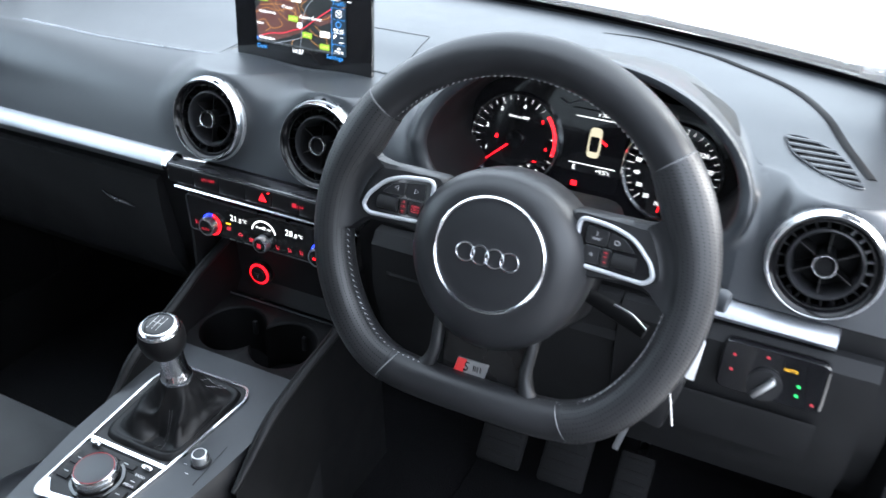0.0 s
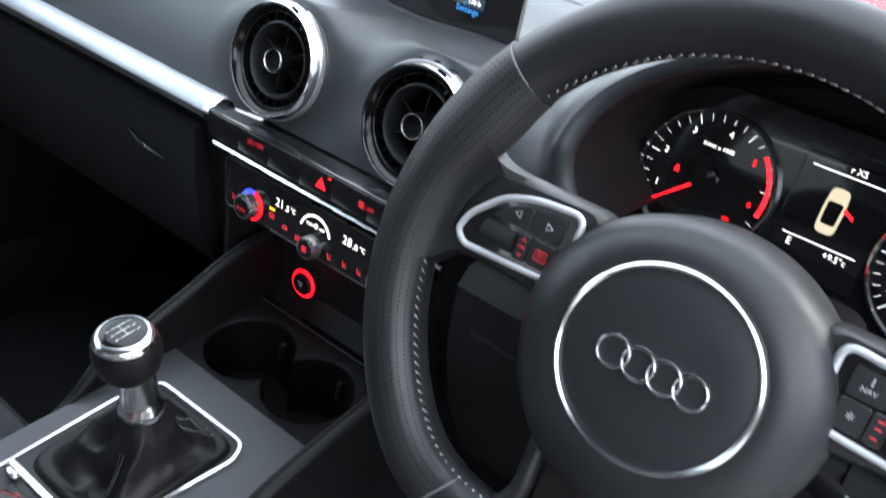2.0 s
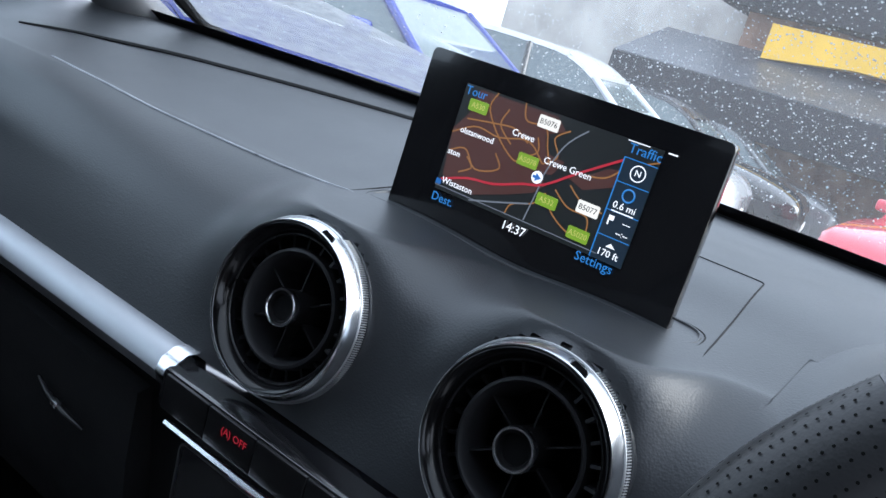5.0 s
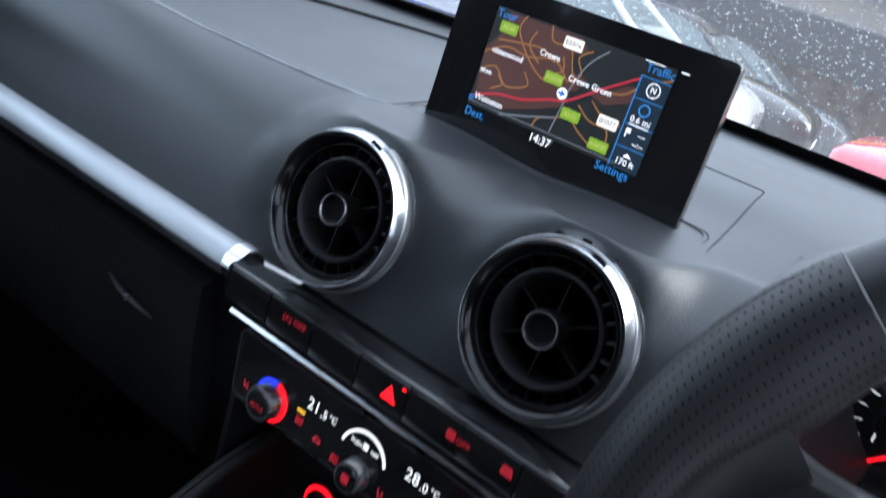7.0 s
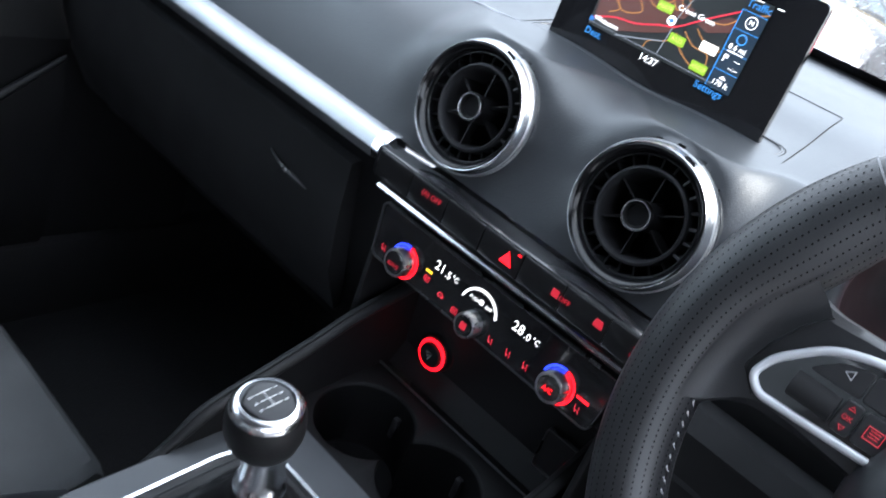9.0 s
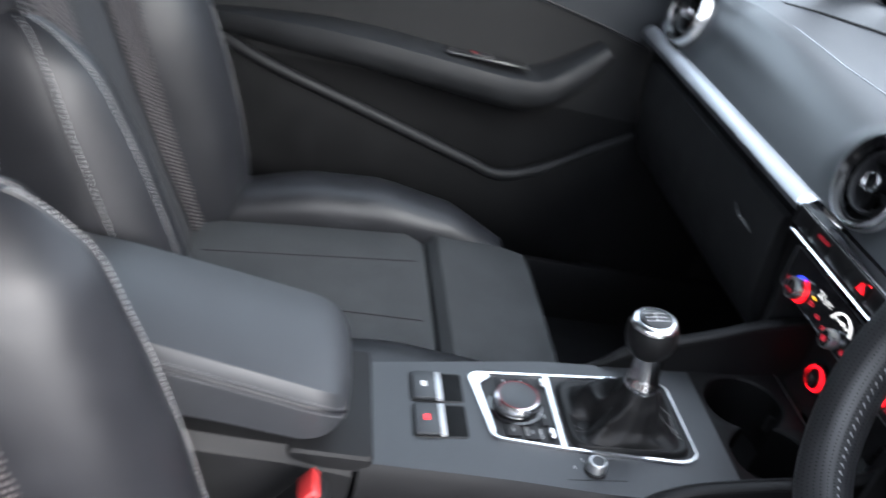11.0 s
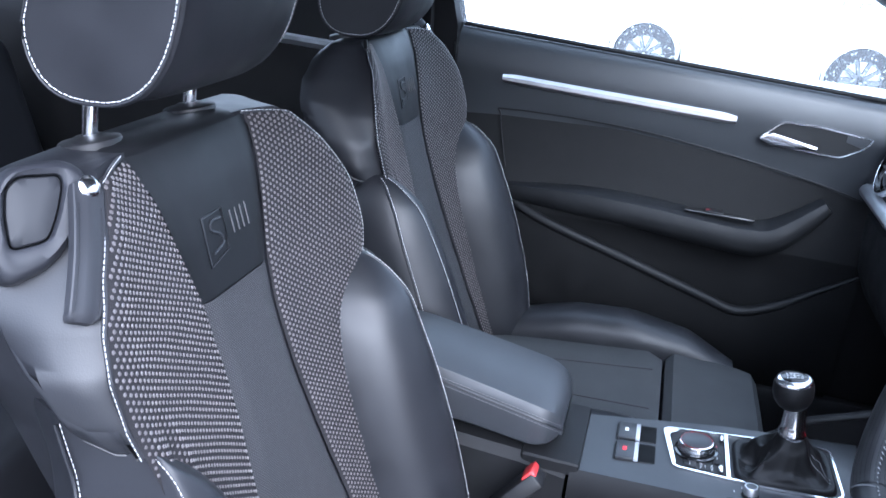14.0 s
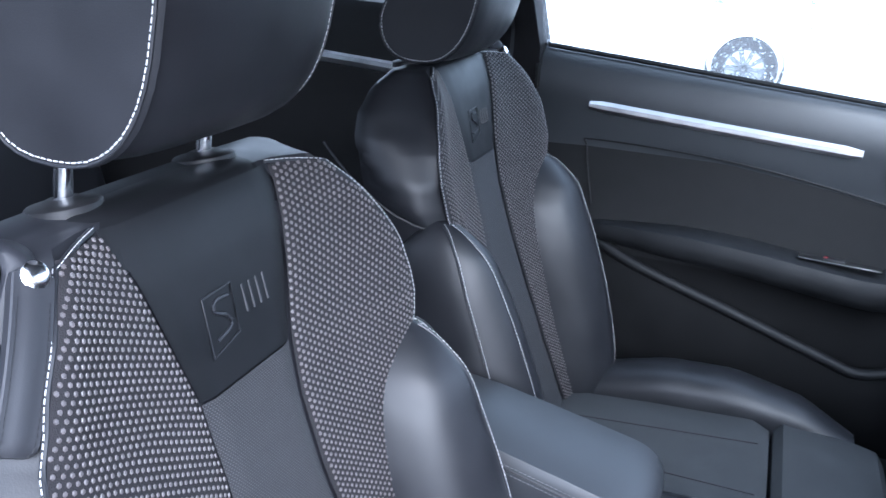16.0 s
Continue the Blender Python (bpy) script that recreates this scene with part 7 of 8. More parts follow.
def seat(label, strap_side, lowered=0.0):
    s = thing("front_seat", label, "car seat", (0, 0, 0), "front seats")
    body_rings = []
    for z in steps(0.46, 1.082, 140):
        h, w = half(z), lerp(z, BODY["z"], BODY["w"])
        deep = (1.0 if strap_side == 1 else 0.66) * lerp(z, (1.0, 1.03, 1.055, 1.070, 1.082), (1.0, 0.94, 0.78, 0.62, 0.40))
        right_ = [wing(z, i, strap_side == 1, deep) for i in range(9)]
        back_ = [(w * f, yc(z) - 0.150 * deep, z) for f in (0.6, 0.3, 0.0, -0.3, -0.6)]
        left_ = [(-x, y + lerp(z, (0.84, 0.93), (0.0, 0.020)) * max(0.0, 1 - i / 4), q) for i, (x, y, q) in [(i, wing(z, i, False, deep)) for i in range(8, -1, -1)]]
        front_ = [(k * h, front(k * h, z) - 0.006, z) for k in steps(-0.96, 0.96, 11)]
        body_rings.append(right_ + back_ + left_ + front_)
    back = part("backrest", loft(body_rings), LEATHER, s, "black leather backrest")
    caps_ = []
    for x in steps(-0.124, 0.124, 29):
        zt = lerp(abs(x), (0, 0.08, 0.104, 0.112, 0.118, 0.124), (1.087, 1.0865, 1.083, 1.075, 1.060, 1.035))
        caps_.append([(x, y, z) for y, z in ((-0.836, zt - 0.034), (-0.8420, zt - 0.019), (-0.8485, zt - 0.009), (-0.859, zt - 0.0025), (-0.876, zt), (-0.902, zt - 0.006), (-0.924, zt - 0.019), (-0.940, zt - 0.038), (-0.948, zt - 0.070), (-0.88, zt - 0.10))])
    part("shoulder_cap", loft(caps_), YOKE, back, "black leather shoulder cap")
    # V-shaped yoke of smooth leather over a ribbed middle panel
    top_z = list(steps(0.940, 1.080, 16))
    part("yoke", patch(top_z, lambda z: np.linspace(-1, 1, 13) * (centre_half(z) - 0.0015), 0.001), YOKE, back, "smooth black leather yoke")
    part("middle_panel", patch(list(steps(0.47, 0.938, 30)), lambda z: np.linspace(-1, 1, 11) * (centre_half(z) - 0.0015), 0.0005), FINE_CLOTH, back, "fine ribbed dark middle panel")
    for side in (-1, 1):
        part("side_panel", patch(list(steps(0.47, 1.079, 48)), lambda z: side * np.linspace(centre_half(z) + 0.002, half(z) * 0.985, 17), 0.0015), CLOTH_GROUND, back, "knotted grey-dotted cloth panel")
        part("knot_weave", knots(side), KNOT, back, "raised pale grey knots", kind="stuff")
        overhung = side == strap_side == 1
        hem = [Vector((side * (p[0] + 0.0005), p[1] + (0.009 * max(0.0, 1 - i / 4) if side < 0 else 0.0), p[2])) for i, p in [(i, wing(hem_z(i, overhung), i, overhung, tuck=False)) for i in steps(0, 8, 25)]]
        if overhung:
            # the wing's lower edge, turned under at the hem
            rows_ = []
            for i in steps(0, 8, 49):
                hz = hem_z(i, True)
                row = [(wing(hz, i, True, tuck=False), -0.030, 0.004), (wing(hz, i, True, tuck=False), -0.004, -0.0012)]
                row += [(wing(hz + u, i, True, tuck=False), c, 0.0) for u, c in ((0.0015, 0.0006), (0.006, 0.0012), (0.014, 0.0012), (0.022, 0.0010), (0.030, 0.0002), (0.038, -0.0025))]
                rows_.append([(side * (p[0] + c), p[1], p[2] + e) for p, c, e in row])
            part("wing_flap", sheet(rows_), LEATHER, back, "turned-under lower edge of the wing", sharp=70)
        part("wing_hem", tube(hem, 0.0012 if overhung else 0.0017, 6), LEATHER, back, "rolled leather hem")
        edge = [Vector((side * half(z) * 0.985, front(side * half(z) * 0.97, z) + 0.002, z)) for z in steps(0.885, 1.075, 40)]
        top_edge = [edge[-1].lerp(Vector((side * (centre_half(1.08) + 0.001), front(centre_half(1.08), 1.08) + 0.002, 1.080)), f) + Vector((0, 0.001, 0.0015 * math.sin(math.pi * f))) for f in steps(0.08, 1, 12)]
        stitches([p + Vector((side * 0.004, -0.0015, 0)) for p in edge] + [p + Vector((0, -0.002, 0.002)) for p in top_edge], back)
        part("panel_piping", tube([p + Vector((0, -0.0035, 0)) for p in edge + top_edge], 0.0024, 8), LEATHER, back, "thin leather piping")
        # lower bolster: a full leather wing
        rings = bolster_rings(side, overhung)
        part("bolster", loft(rings), LEATHER, back, "black leather side bolster")
        for j in (21, 26):
            seam_ = [Vector(r[j]) + Vector((side * 0.0008, 0.0012, 0.0004)) for r in rings[2:35]]
            part("bolster_welt", tube([p + Vector((side * (0.0035 if j == 26 else -0.0035), -0.0012, 0)) for p in seam_], 0.0016, 6), LEATHER, back)
            stitches(seam_, back)
    # embossed mark on the yoke: a slanted box and bars
    mk = part("embossed_mark", tube([Vector((x, front(x, z) + 0.0018, z)) for x, z in ((0.038, 1.012), (0.002, 1.013), (0.004, 0.974), (0.041, 0.966), (0.038, 1.012))], 0.0011, 6), LEATHER, back, "embossed slanted box")
    for x0, x1, z0 in ((-0.012, -0.013, 0.984), (-0.022, -0.023, 0.984), (-0.032, -0.040, 0.984), (-0.042, -0.05, 0.984)):
        part("embossed_bar", tube([Vector((x0, front(x0, z0) + 0.0014, z0)), Vector((x0, front(x0, z0 + 0.024) + 0.0014, z0 + 0.022))], 0.0014, 6), LEATHER, mk)
    part("embossed_bar", tube(smooth_path([Vector((x, front(x, z) + 0.0016, z)) for x, z in ((0.008, 1.005), (0.024, 1.006), (0.028, 0.998), (0.014, 0.991), (0.012, 0.982), (0.032, 0.977))], 14), 0.0016, 6), LEATHER, mk)
    # head restraint on two posts
    cy, cz = -0.854 - 0.1 * lowered, 1.229 - lowered
    rings = []
    for k in [-1.0, -0.985, -0.95, -0.885] + steps(-0.8, 0.8, 13) + [0.885, 0.95, 0.985, 1.0]:
        w = max(0.0, 1 - abs(k) ** 7) ** 0.42
        x = 0.131 * k if k <= 0.8 else 0.1048 + 0.040 * (k - 0.8)
        w = w if k <= 0.8 else 1.0 - 0.9 * (k - 0.8) ** 2
        ring = []
        for a in steps(0, 2 * math.pi, 40, endpoint=False):
            c, q = math.cos(a), math.sin(a)
            yy = 0.073 * (0.10 + 0.90 * w) * math.copysign(abs(c) ** 0.80, c)
            zz = 0.107 * (0.30 + 0.70 * w) * math.copysign(abs(q) ** 0.72, q)
            yy *= 1 - 0.42 * min(1.0, max(0.0, (zz + 0.050) / 0.11)) if c < 0 else 1.0
            ring.append((x, cy + yy + 0.16 * zz + 0.010 * math.cos(k * 1.4) - 0.006, cz + zz))
        rings.append(ring)
    hr = part("head_restraint", loft(rings), LEATHER, s, "black leather head restraint")
    for side in (-1, 1):
        loop_ = [Vector(p) for p in rings[19 if side > 0 else 4]]
        part("restraint_welt", tube([p + Vector((side * 0.0010, 0, 0)) for p in loop_], 0.0013, 6, closed=True), LEATHER, hr)
        inner = 0.972 if side > 0 else 1.008
        stitches([Vector((p.x + side * (0.0014 if side > 0 else -0.0012), cy + (p.y - cy) * inner, cz + (p.z - cz) * inner)) for p in loop_ + loop_[:1]], hr, r=0.0006)
        post = part("restraint_post", tube([(side * 0.081, -0.903, 1.055), (side * 0.081, -0.890, 1.19)], 0.0066, 14), CHROME, s, "chrome post")
        part("post_collar", lathe([(0.0275, -0.006), (0.0270, 0.0005), (0.0250, 0.0022), (0.0160, 0.0034), (0.0110, 0.0056), (0.0066, 0.0056)], 36), HARD, post, "black post collar", m=pose(side * 0.081, -0.900, 1.0835, 12, 0, 0))
    # belt strap with its stud on the shoulder
    k = strap_side
    top, foot = Vector((k * 0.169, -0.8450, 1.079)), Vector((k * 0.2295, -0.8085, 0.9925))
    along = (foot - top).normalized()
    wide = Vector((k * 0.91, -0.34, 0.30))
    wide = (wide - along * wide.dot(along)).normalized()
    face = wide.cross(along).normalized()
    face = face if face.dot(Vector((k, 0.3, 0.5))) > 0 else -face
    rings = []
    for t in steps(0, 0.9, 14) + [0.94, 0.97, 0.985, 1.0]:
        w = 0.0132 * min(1.0, math.sqrt(max(0.04, 1 - (1 - t / 0.08) ** 2)) if t < 0.08 else 1.0)
        w *= math.sqrt(max(0.3, 1 - max(0.0, (t - 0.95) / 0.05) ** 2 * 0.5))
        c = top.lerp(foot, t) + face * (0.009 + 0.005 * math.sin(math.pi * t) - 0.004 * max(0.0, (t - 0.93) / 0.07) ** 2)
        rings.append([c + wide * (w * i) + face * j for i, j in ((-1, -0.006), (-1, 0.0008), (-0.92, 0.0018), (-0.44, 0.0018), (-0.30, 0.0027), (0.30, 0.0027), (0.44, 0.0018), (0.92, 0.0018), (1, 0.0008), (1, -0.006))])
    strap = part("belt_strap", loft(rings), STRAP, s, "stitched leather belt strap")
    for i, j in ((2, 3), (7, 6)):
        stitches([r[i] * 0.6 + r[j] * 0.4 + face * 0.0002 for r in rings[3:]], strap, 0.0042, 0.0028, 0.0003, thread=HARD)
    part("strap_stud", lathe([(0.0092, -0.002), (0.0090, 0.0016), (0.0070, 0.0034), (0.0035, 0.0042), (0.0, 0.0044)], 32), CHROME, strap, "chrome stud", m=Matrix.Translation(top.lerp(foot, 0.07) + face * 0.0115) @ face.to_track_quat("Z", "Y").to_matrix().to_4x4())
    gout = rounded([(-0.0300, 0.0400), (-0.0150, 0.0590), (0.0216, 0.0604), (0.0358, 0.0500), (0.0330, 0.0300), (0.0218, 0.0034), (0.0026, -0.0180), (-0.0303, -0.0290), (-0.0420, 0.0000)], 0.012, 6)
    gin = rounded([(-0.0200, 0.0420), (-0.0113, 0.0489), (0.0158, 0.0483), (0.0170, 0.0400), (0.0110, 0.0200), (0.0029, 0.0026), (-0.0100, 0.0002), (-0.0222, -0.0013), (-0.0230, 0.0220)], 0.006, 6)
    guide = part("belt_guide", loft([guide_ring(gout, k, 1.10, -0.030), guide_ring(gout, k, 1.04, -0.006), guide_ring(gout, k, 1.0, 0.001), guide_ring(gout, k, 0.94, 0.0055), guide_ring(gout, k, 0.86, 0.0075), guide_ring(gin, k, 1.22, 0.0070), guide_ring(gin, k, 1.10, 0.0050), guide_ring(gin, k, 1.07, 0.0020), guide_ring(gin, k, 1.06, -0.006)], caps=False), GUIDE, s, "grey plastic belt guide")
    part("guide_flap", loft([guide_ring(gin, k, 1.02, -0.008), guide_ring(gin, k, 1.02, 0.0018), guide_ring(gin, k, 0.97, 0.0032), guide_ring(gin, k, 0.70, 0.0045), guide_ring(gin, k, 0.30, 0.0050)]), FLAP, guide, "dark guide flap")
    # cushion: rear panel, thigh panel, two side bolsters
    def cushion_piece(y0, y1, w0, w1, z0, z1, name, mat, lab):
        rings_ = []
        for t in steps(0, 1, 14):
            y, w, z = y0 + (y1 - y0) * t, w0 + (w1 - w0) * t, z0 + (z1 - z0) * t
            w *= 1 - 0.10 * max(0.0, (t - 0.55) / 0.45) ** 2.5 if name == "thigh_panel" else 1.0
            drop = 0.016 * (max(0.0, (abs(t - 0.5) - 0.42) / 0.08) ** 2)
            rings_.append([(w * a, y, (0.37 if b < 0 else z - drop) + d) for a, b, d in ((-1, -1, 0), (-1, 1, -0.03), (-0.99, 1, -0.010), (-0.93, 1, -0.002), (-0.5, 1, 0), (0, 1, 0.001), (0.5, 1, 0), (0.93, 1, -0.002), (0.99, 1, -0.010), (1, 1, -0.03), (1, -1, 0))])
        return part(name, loft(rings_), mat, s, lab)
    rearc = cushion_piece(-0.68, -0.286, 0.160, 0.180, 0.478, 0.512, "cushion", WOVEN, "plain dark cloth cushion")
    for xg, xf, y0 in ((-0.062, -0.075, -0.62), (0.062, 0.075, -0.44)):
        part("cushion_groove", tube([(xg, y0, lerp(y0, (-0.68, -0.286), (0.478, 0.512)) + 0.0006), (xf, -0.305, 0.5110)], 0.0014, 6, flat=0.6), CLOTH_GROUND, rearc)
    cushion_piece(-0.280, -0.105, 0.180, 0.176, 0.515, 0.505, "thigh_panel", WOVEN, "plain dark cloth thigh panel")
    for side in (-1, 1):
        pts = [(side * 0.205, -0.70, 0.430, 0.045, 0.045), (side * 0.212, -0.60, 0.462, 0.054, 0.055), (side * 0.217, -0.48, 0.492, 0.060, 0.058), (side * 0.217, -0.36, 0.504, 0.060, 0.054), (side * 0.208, -0.24, 0.496, 0.052, 0.044), (side * 0.190, -0.15, 0.470, 0.034, 0.032)]
        rings_ = []
        for i in range(25):
            f = i / 24 * (len(pts) - 1)
            x, y, z, rx, rz = (lerp(f, range(len(pts)), [p[q] for p in pts]) for q in range(5))
            rings_.append([(x + rx * math.copysign(abs(math.cos(a)) ** 0.8, math.cos(a)), y, (z + rz * math.copysign(abs(math.sin(a)) ** 0.8, math.sin(a))) if math.sin(a) > -0.2 else 0.38) for a in steps(0, 2 * math.pi, 20, endpoint=False)])
        part("cushion_bolster", loft(rings_), LEATHER, s, "black leather cushion bolster")
    part("seat_base", box(-0.20, 0.20, -0.70, -0.16, 0.28, 0.40, 0.02), HARD, s, "black seat base")
    return s


driver = seat("black sports seat in leather and dotted cloth, driver's side", 1)
driver.matrix_basis = pose(0.363, 0.0, 0.0)
passenger = seat("black sports seat in leather and dotted cloth, passenger's side", -1, 0.038)
passenger.matrix_basis = pose(-0.368, -0.050, 0.012)

# ---- rear bench ----
bench = thing("rear_bench", "dark rear bench seat behind the front seats", "rear seat", (0, -1.5, 0))
part("bench_cushion", box(-0.58, 0.58, -0.22, 0.25, 0.30, 0.52, 0.05, 4), LEATHER, bench)
part("bench_back", moved(box(-0.58, 0.58, -0.06, 0.06, 0.0, 0.52, 0.05, 4), pose(0, -0.26, 0.46, 18, 0, 0)), LEATHER, bench)

# ---- outside: parked cars, buildings ----


def parked_car(label, paint, alloy, m, length=4.2, height=1.45):
    c = thing("parked_car", label, "car", m=m, group="parked cars outside")
    w = 0.88
    # body sides in sections along the length (x ahead), from bonnet to boot
    L = length / 2
    sec = [(-L, 0.45, 0.80, 0.70), (-L + 0.12, 0.30, 0.95, 0.82), (-L + 0.55, 0.22, 0.98, 0.87), (0, 0.20, 0.96, 0.89), (L - 1.25, 0.20, 0.93, 0.88), (L - 0.60, 0.22, 0.86, 0.86), (L - 0.15, 0.28, 0.74, 0.78), (L, 0.40, 0.60, 0.62)]
    path = list(zip(*[smooth_path([(x, a, b) for x, a, b, _ in sec], 28), smooth_path([(x, h, 0) for x, _, _, h in sec], 28)]))
    rings = [[(p.x, k * q.y * f, p.y + (p.z - p.y) * t) for k, f, t in ((-1, 0.90, 0.0), (-1, 0.98, 0.25), (-1, 1.0, 0.6), (-1, 0.97, 0.88), (-1, 0.88, 0.98), (-0.4, 1, 1.02), (0.4, 1, 1.02), (1, 0.88, 0.98), (1, 0.97, 0.88), (1, 1.0, 0.6), (1, 0.98, 0.25), (1, 0.90, 0.0))] for p, q in path]
    body = part("body", loft(rings), paint, c, "painted car body")
    roof = [(-L + 0.35, 0.95, 0.74), (-L + 0.75, height - 0.06, 0.62), (-0.2, height, 0.62), (L - 1.75, height - 0.10, 0.60), (L - 1.05, 0.92, 0.74)]
    rpath = smooth_path([(x, z, h) for x, z, h in roof], 20)
    part("cabin_glass", loft([[(p.x, k * (p.z + (0.80 - p.z) * (1 - t)) * 0.985, 0.88 + (p.y - 0.02 - 0.88) * t) for k, t in ((-1, 0), (-1, 0.5), (-1, 1), (1, 1), (1, 0.5), (1, 0))] for p in rpath]), DARKGLASS, c, "car windows, their sky reflection put into the colour")
    part("roof", loft([[(p.x, k * p.z * f, p.y + d) for k, f, d in ((-1, 1.02, -0.05), (-1, 0.98, 0.0), (-0.5, 1, 0.012), (0.5, 1, 0.012), (1, 0.98, 0.0), (1, 1.02, -0.05))] for p in rpath[3:17]]), paint, c, "painted roof")
    for k in (-1, 1):
        part("roof_pillar", tube([(rpath[-1].x - 0.02, k * 0.76, 0.90), (rpath[16].x, k * 0.62, rpath[16].y - 0.02)], 0.035, 8), paint, c)
        part("roof_pillar", tube([(rpath[0].x + 0.05, k * 0.76, 0.92), (rpath[3].x, k * 0.62, rpath[3].y - 0.02)], 0.06, 8), paint, c)
        part("roof_pillar", tube([(-0.15, k * 0.785, 0.92), (-0.25, k * 0.625, height - 0.05)], 0.03, 8), GLOSS, c)
        part("window_trim", tube([(-L + 0.7, k * 0.825, 0.955), (0, k * 0.832, 0.945), (L - 1.25, k * 0.81, 0.925)], 0.012, 6), CHROME, c, "bright window trim")
        mirror = part("door_mirror", moved(box(-0.06, 0.06, -0.10, 0.10, -0.06, 0.06, 0.04, 3), pose(L - 1.45, k * 0.98, 0.98)), paint, c, "door mirror")
        part("headlamp", moved(box(-0.16, 0.16, -0.05, 0.05, -0.06, 0.06, 0.03, 3), pose(L - 0.30, k * 0.72, 0.66, 0, 12, -k * 25)), LAMPGLASS, c, "clear headlamp")
        for xw in (L - 0.85, -L + 0.80):
            tyre = part("wheel", moved(lathe([(0.20, -0.10), (0.30, -0.105), (0.32, -0.08), (0.32, 0.08), (0.30, 0.105), (0.20, 0.10)], 36), pose(xw, k * 0.80, 0.32, 90, 0, 0)), RUBBER, c, "black tyre")
            part("rim", moved(join(lathe([(0.205, -0.02), (0.21, 0.0), (0.19, 0.0), (0.185, -0.03)], 36), *[loft([[(r * math.cos(a) - v * math.sin(a), r * math.sin(a) + v * math.cos(a), z) for v, z in ((-0.022, -0.03), (0.022, -0.03), (0.018, 0.0), (-0.018, 0.0))] for r in (0.02, 0.195)]) for a in steps(0, 2 * math.pi, 10, endpoint=False)])[:2], pose(xw, k * 0.90, 0.32, 90 * -k, 0, 0)), alloy, tyre, "alloy rim")
            part("arch", moved(lathe([(0.345, -0.05), (0.365, 0.0), (0.375, 0.05)], 40), pose(xw, k * 0.84, 0.33, 90 * -k, 0, 0)), RUBBER, c, "dark wheel arch")
    part("grille", box(L - 0.10, L - 0.01, -0.42, 0.42, 0.42, 0.62, 0.02), HARD, c, "black grille")
    part("number_plate", box(L - 0.02, L + 0.005, -0.26, 0.26, 0.36, 0.46, 0.004), WHITE_INK, c, "blank number plate")
    return c


def paint(name, color, rough=0.25):
    return material(name, color, rough, coat=1.0, tone=0.05, tone_size=0.6, wear=0.04)


# base lifted to a pale grey-green to carry the sky's reflection
DARKGLASS = material("sky_pale_window_glass", (0.13, 0.16, 0.165), 0.10, spec=0.6, wear=0.02)
DULL_RIM = material("dull_grey_alloy", (0.055, 0.06, 0.064), 0.6)
LAMPGLASS = material("lamp_glass", (0.65, 0.68, 0.70), 0.12, coat=1.0)
CARS = [
    ("bright blue parked car, wet", paint("blue_paint", (0.004, 0.020, 0.22)), (-4.35, 4.90), 5, SATIN),
    ("silver-white parked car, wet", paint("silver_paint", (0.62, 0.64, 0.66)), (-4.06, 7.80), 8, SATIN),
    ("black parked car, wet", paint("black_paint", (0.015, 0.015, 0.017)), (-4.00, 10.60), 8, SATIN),
    ("dark grey parked hatchback, wet", paint("grey_paint", (0.10, 0.105, 0.11)), (-4.05, 13.4), 8, SATIN),
    ("red parked car, wet", paint("red_paint", (0.60, 0.02, 0.05)), (0.27, 9.07), -110, SATIN),
    ("white parked car across the yard", paint("white_paint", (0.80, 0.80, 0.80)), (-9.1, 2.71), 90, DULL_RIM),
    ("white parked hatchback across the yard", paint("white_paint", (0.80, 0.80, 0.80)), (-9.1, -1.95), 90, DULL_RIM),
]
for label, coat_, (x, y), turn, rim_ in CARS:
    parked_car(label, coat_, rim_, pose(x, y, ground_z(x, y), 0, 0, turn))
# building with a yellow fascia and dark canopy
BRICK = material("brown_brick", (0.22, 0.14, 0.10), 0.9, tone=0.3, tone_size=0.3)
CANOPY = material("dark_canopy", (0.014, 0.015, 0.019), 0.7, tone=0.2, tone_size=0.5)
YELLOW = material("yellow_fascia", (0.80, 0.48, 0.03), 0.5, tone=0.1, tone_size=0.6)
shop = thing("yard_building", "brick yard building with a yellow fascia and dark canopy", "building", (-1.0, 16, 0))
part("wall", box(-4.2, 12, 0, 8, -1.6, 2.9, 0.05), BRICK, shop, "brown brick wall")
part("roof", box(-4.6, 12.4, -0.6, 8.4, 2.75, 3.5, 0.08), CANOPY, shop, "dark roof edge")
part("fascia", loft([[(x, -0.5, z0), (x, -0.2, z0), (x, -0.2, z1), (x, -0.5, z1)] for x, z0, z1 in ((-3.55, 1.98, 2.60), (-2.0, 2.16, 2.62), (12.0, 2.20, 2.62))]), YELLOW, shop, "yellow fascia board")
part("canopy_roof", loft([[(-5.6, y, z), (6, y, z), (6, y, z - 0.05), (-5.6, y, z - 0.05)] for y, z in ((0.0, 2.12), (-2.0, 1.42))]), material("canopy_sheet", (0.075, 0.08, 0.09), 0.4, tone=0.2, tone_size=0.4), shop, "grey wet canopy roof")
part("canopy_valance", box(-5.6, 6, -2.05, -1.95, 0.62, 1.40, 0.02), CANOPY, shop, "dark canopy valance")
part("side_wall", box(-10, -4.2, 1.0, 8, -1.6, 3.6, 0.05), material("pale_render", (0.42, 0.40, 0.37), 0.85, tone=0.25, tone_size=0.8), shop, "pale rendered side wall")
for x in (-5.4, -3.4, 0.5, 5.8):
    part("canopy_post", box(x - 0.1, x + 0.1, -1.8, -1.6, -1.2, 1.1, 0.02), CANOPY, shop)
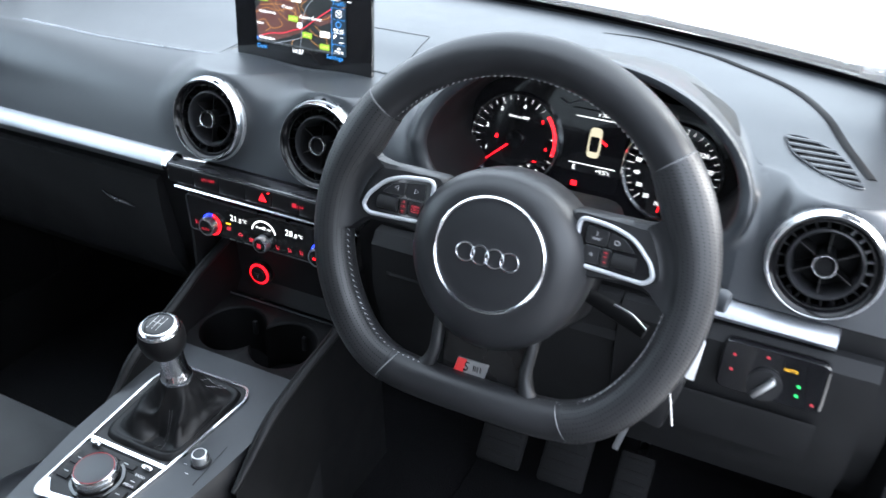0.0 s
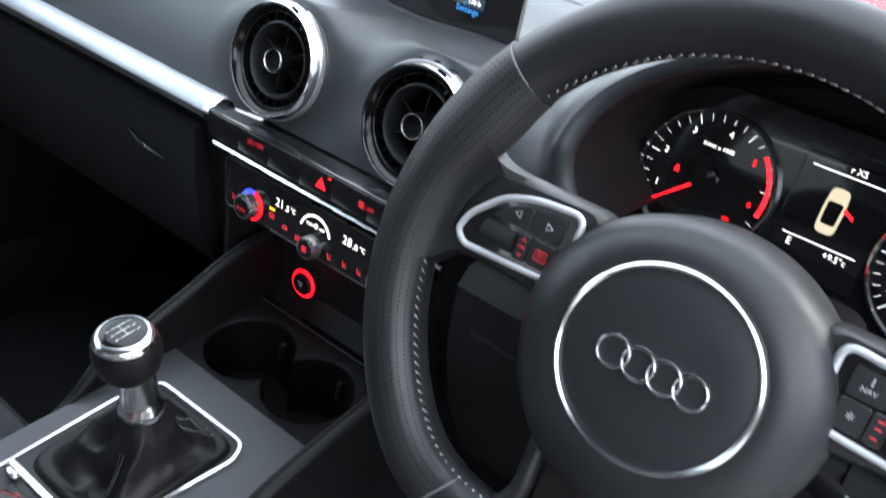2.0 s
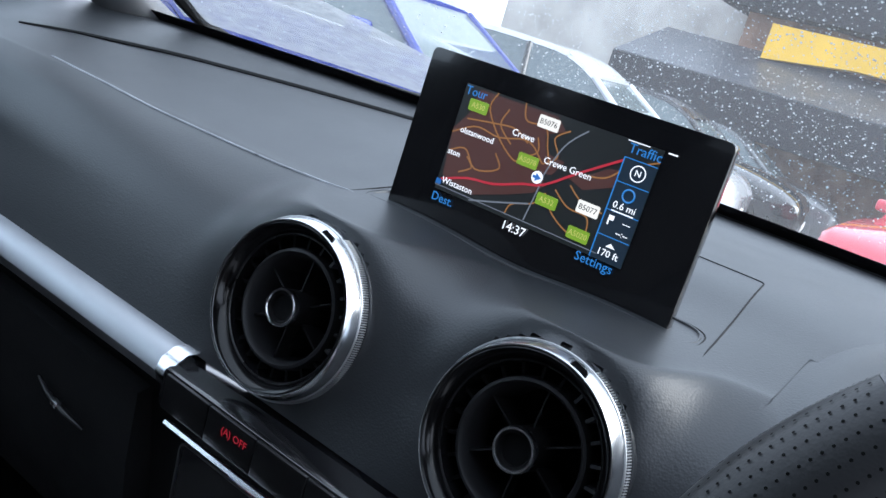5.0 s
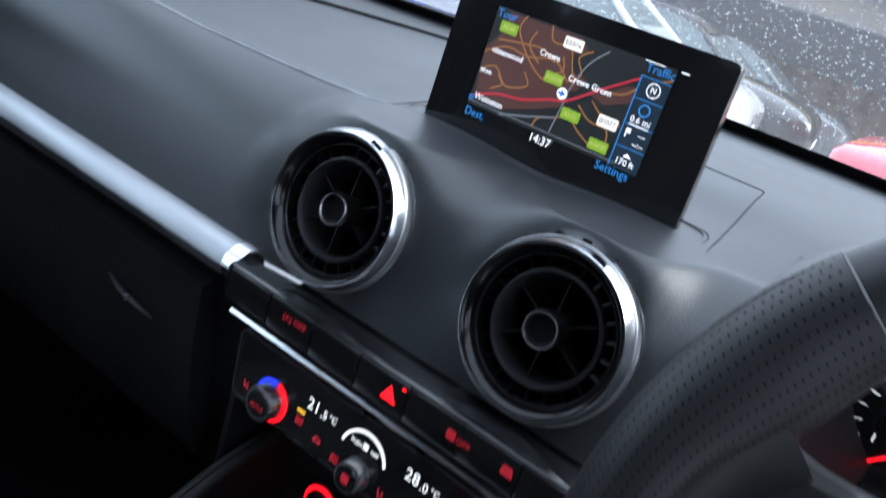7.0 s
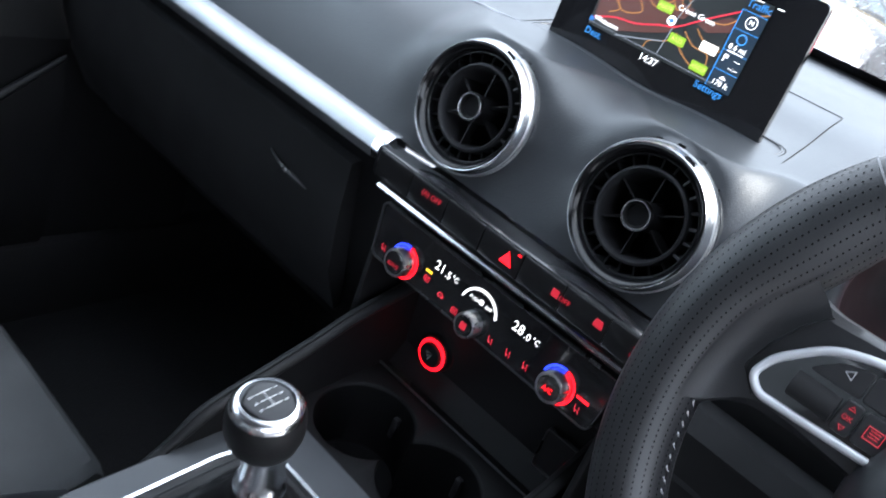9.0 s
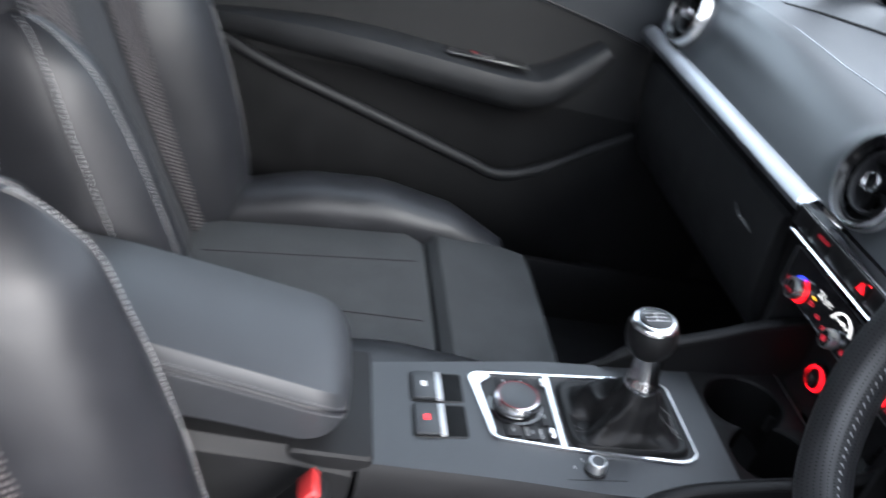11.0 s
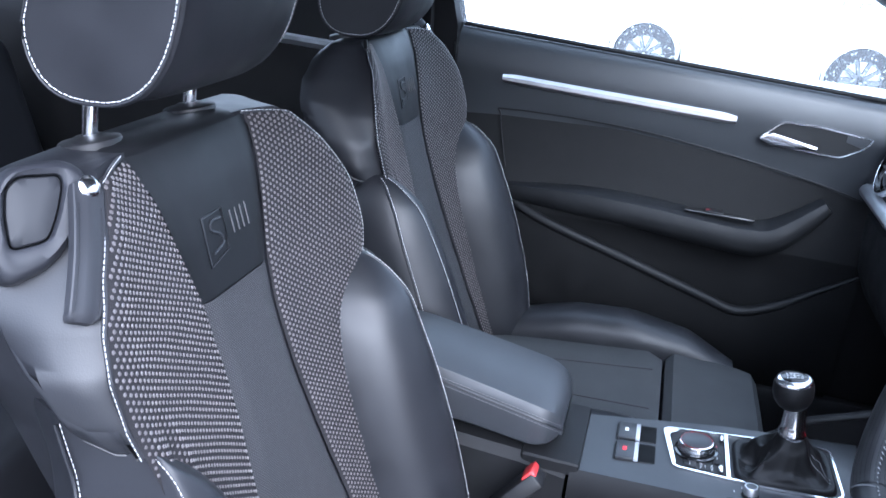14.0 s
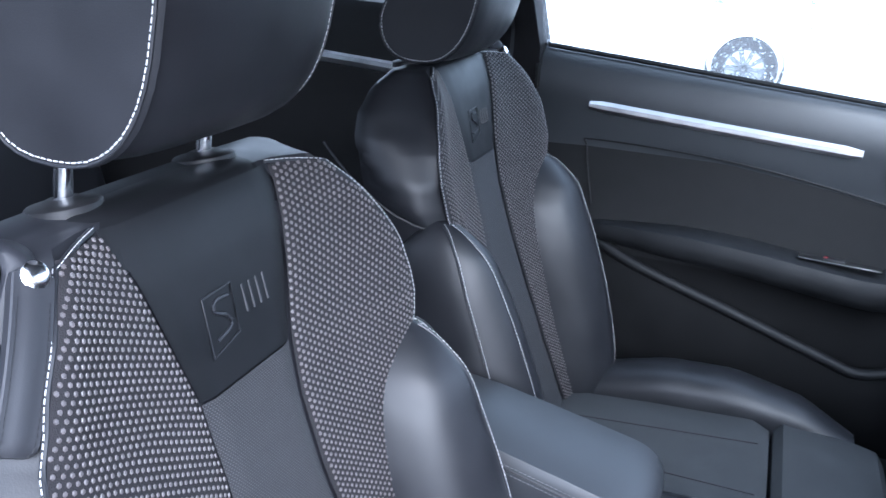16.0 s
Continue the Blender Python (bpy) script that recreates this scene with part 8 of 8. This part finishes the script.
# not part of the yard: added out of view to keep low light out
lone("wall_light_block", box(3.2, 3.45, -9, 0.3, -0.1, 1.30, 0.03), material("light_block_dark", (0.075, 0.06, 0.052), 0.85, tone=0.3, tone_size=0.15, grain=0.3, grain_size=0.02), "unseen dark wall added to block low light beside the car", "wall", "structure")
# wipers at the foot of the windscreen
for x0, x1 in ((-0.62, -0.02), (0.05, 0.62)):
    wiper = thing("wiper", "black windscreen wiper at rest outside", "wiper", (0, 0, 0), "wipers")
    part("blade", tube([(x, screen_base(x) + 0.022 - 0.02 * k / 12, 1.004 + 0.02 * k / 12 * 0.55) for k, x in enumerate(steps(x0, x1, 13))], 0.005, 6), RUBBER, wiper, "black rubber blade")
    part("arm", tube([((x0 + x1) / 2, screen_base((x0 + x1) / 2) + 0.016, 1.012), (x1, screen_base(x1) + 0.05, 0.992)], 0.004, 6), HARD, wiper)
bonnet = shell_panel("bonnet", [[(x * f, screen_base(x) + 0.05 + d, z - 0.12 * x * x) for x in steps(-0.75, 0.75, 13)] for d, f, z in ((0.0, 1.0, 0.945), (0.25, 1.02, 0.90), (0.6, 1.02, 0.83), (0.95, 0.98, 0.74), (1.05, 0.96, 0.64))], MATS["own_white_paint"], "white wet bonnet ahead of the windscreen", 0.02)
# rain on the glass
random.seed(4)
drops_v, drops_f = [], []
for _ in range(44000):
    s, k = 0.06 + 0.94 * random.random() ** 0.8, random.uniform(-0.25, 1) if random.random() < 0.8 else random.uniform(-1, 1)
    p = on_screen((0.70 - 0.14 * s) * k, s) + Vector((0, 0.0015, 0.0015))
    r = random.choice((0.00025, 0.0003, 0.00035, 0.0004, 0.0005, 0.0006, 0.0007, 0.0010))
    b = len(drops_v)
    drops_v += [p + r * Vector(q) for q in ((1, 0, 0), (-1, 0, 0), (0, 0.7, -0.7), (0, -0.7, 0.7), (0, 0.8, 0.8), (0, -0.4, -0.4))]
    drops_f += [(b + i, b + j, b + t) for i, j in ((0, 2), (2, 1), (1, 3), (3, 0)) for t in (4, 5)]
# drops whitened: the bright glints in them are put into the colour
WATER = material("whitened_rain_water", (0.75, 0.78, 0.80), 0.06, coat=0.5)
WATER.node_tree.nodes["Principled BSDF"].inputs["Transmission Weight"].default_value = 0.25
WATER.node_tree.nodes["Principled BSDF"].inputs["IOR"].default_value = 1.33
lone("raindrops", (drops_v, drops_f), WATER, "raindrops scattered over the windscreen glass", "raindrops", "stuff")
side_v, side_f = [], []
for _ in range(5200):
    f, y = random.random() ** 1.4, random.uniform(-0.86, 0.15)
    z = (1.055 - 0.03 * (y + 0.84) / 0.84) * (1 - f) + 1.35 * f
    p = Vector((-0.765 + 0.16 * f - 0.002, y, z))
    r = random.choice((0.0006, 0.0008, 0.0011, 0.0015, 0.0021))
    b = len(side_v)
    side_v += [p + r * Vector(q) for q in ((0, 1, 0), (0, -1, 0), (0.3, 0, 1), (-0.3, 0, -1.3), (-0.6, 0, 0.1))]
    side_f += [(b + i, b + j, b + 4) for i, j in ((0, 2), (2, 1), (1, 3), (3, 0))]
lone("raindrops", (side_v, side_f), WATER, "raindrops on the passenger door glass", "raindrops", "stuff")
FILM = bpy.data.materials.new("rain_film")
FILM.use_nodes = True
fn, fl_ = FILM.node_tree.nodes, FILM.node_tree.links
film_mix, film_clear, film_noise, film_map, film_water = fn.new("ShaderNodeMixShader"), fn.new("ShaderNodeBsdfTransparent"), fn.new("ShaderNodeTexNoise"), fn.new("ShaderNodeMapRange"), fn.new("ShaderNodeBsdfTranslucent")
fn.remove(fn["Principled BSDF"])
film_water.inputs[0].default_value = (0.24, 0.25, 0.265, 1)
film_noise.inputs["Scale"].default_value = 26
film_noise.inputs["Detail"].default_value = 5
film_map.inputs[1].default_value, film_map.inputs[2].default_value, film_map.inputs[3].default_value, film_map.inputs[4].default_value = 0.3, 0.7, 0.62, 0.92
fl_.new(film_noise.outputs[0], film_map.inputs[0])
fl_.new(film_map.outputs[0], film_mix.inputs[0])
fl_.new(film_clear.outputs[0], film_mix.inputs[1])
fl_.new(film_water.outputs[0], film_mix.inputs[2])
fl_.new(film_mix.outputs[0], fn["Material Output"].inputs[0])
lone("rain_film", sheet([[on_screen(x, 0.035 + (lerp(x, (-0.62, -0.42, -0.31, -0.10), (0.31, 0.20, 0.14, 0.045)) - 0.035) * f) + Vector((0, 0.004, 0.003)) for x in steps(-0.62, -0.10, 40)] for f in steps(0, 1, 7)]), FILM, "grey film of rain on the unwiped windscreen corner", "rain film", "structure")
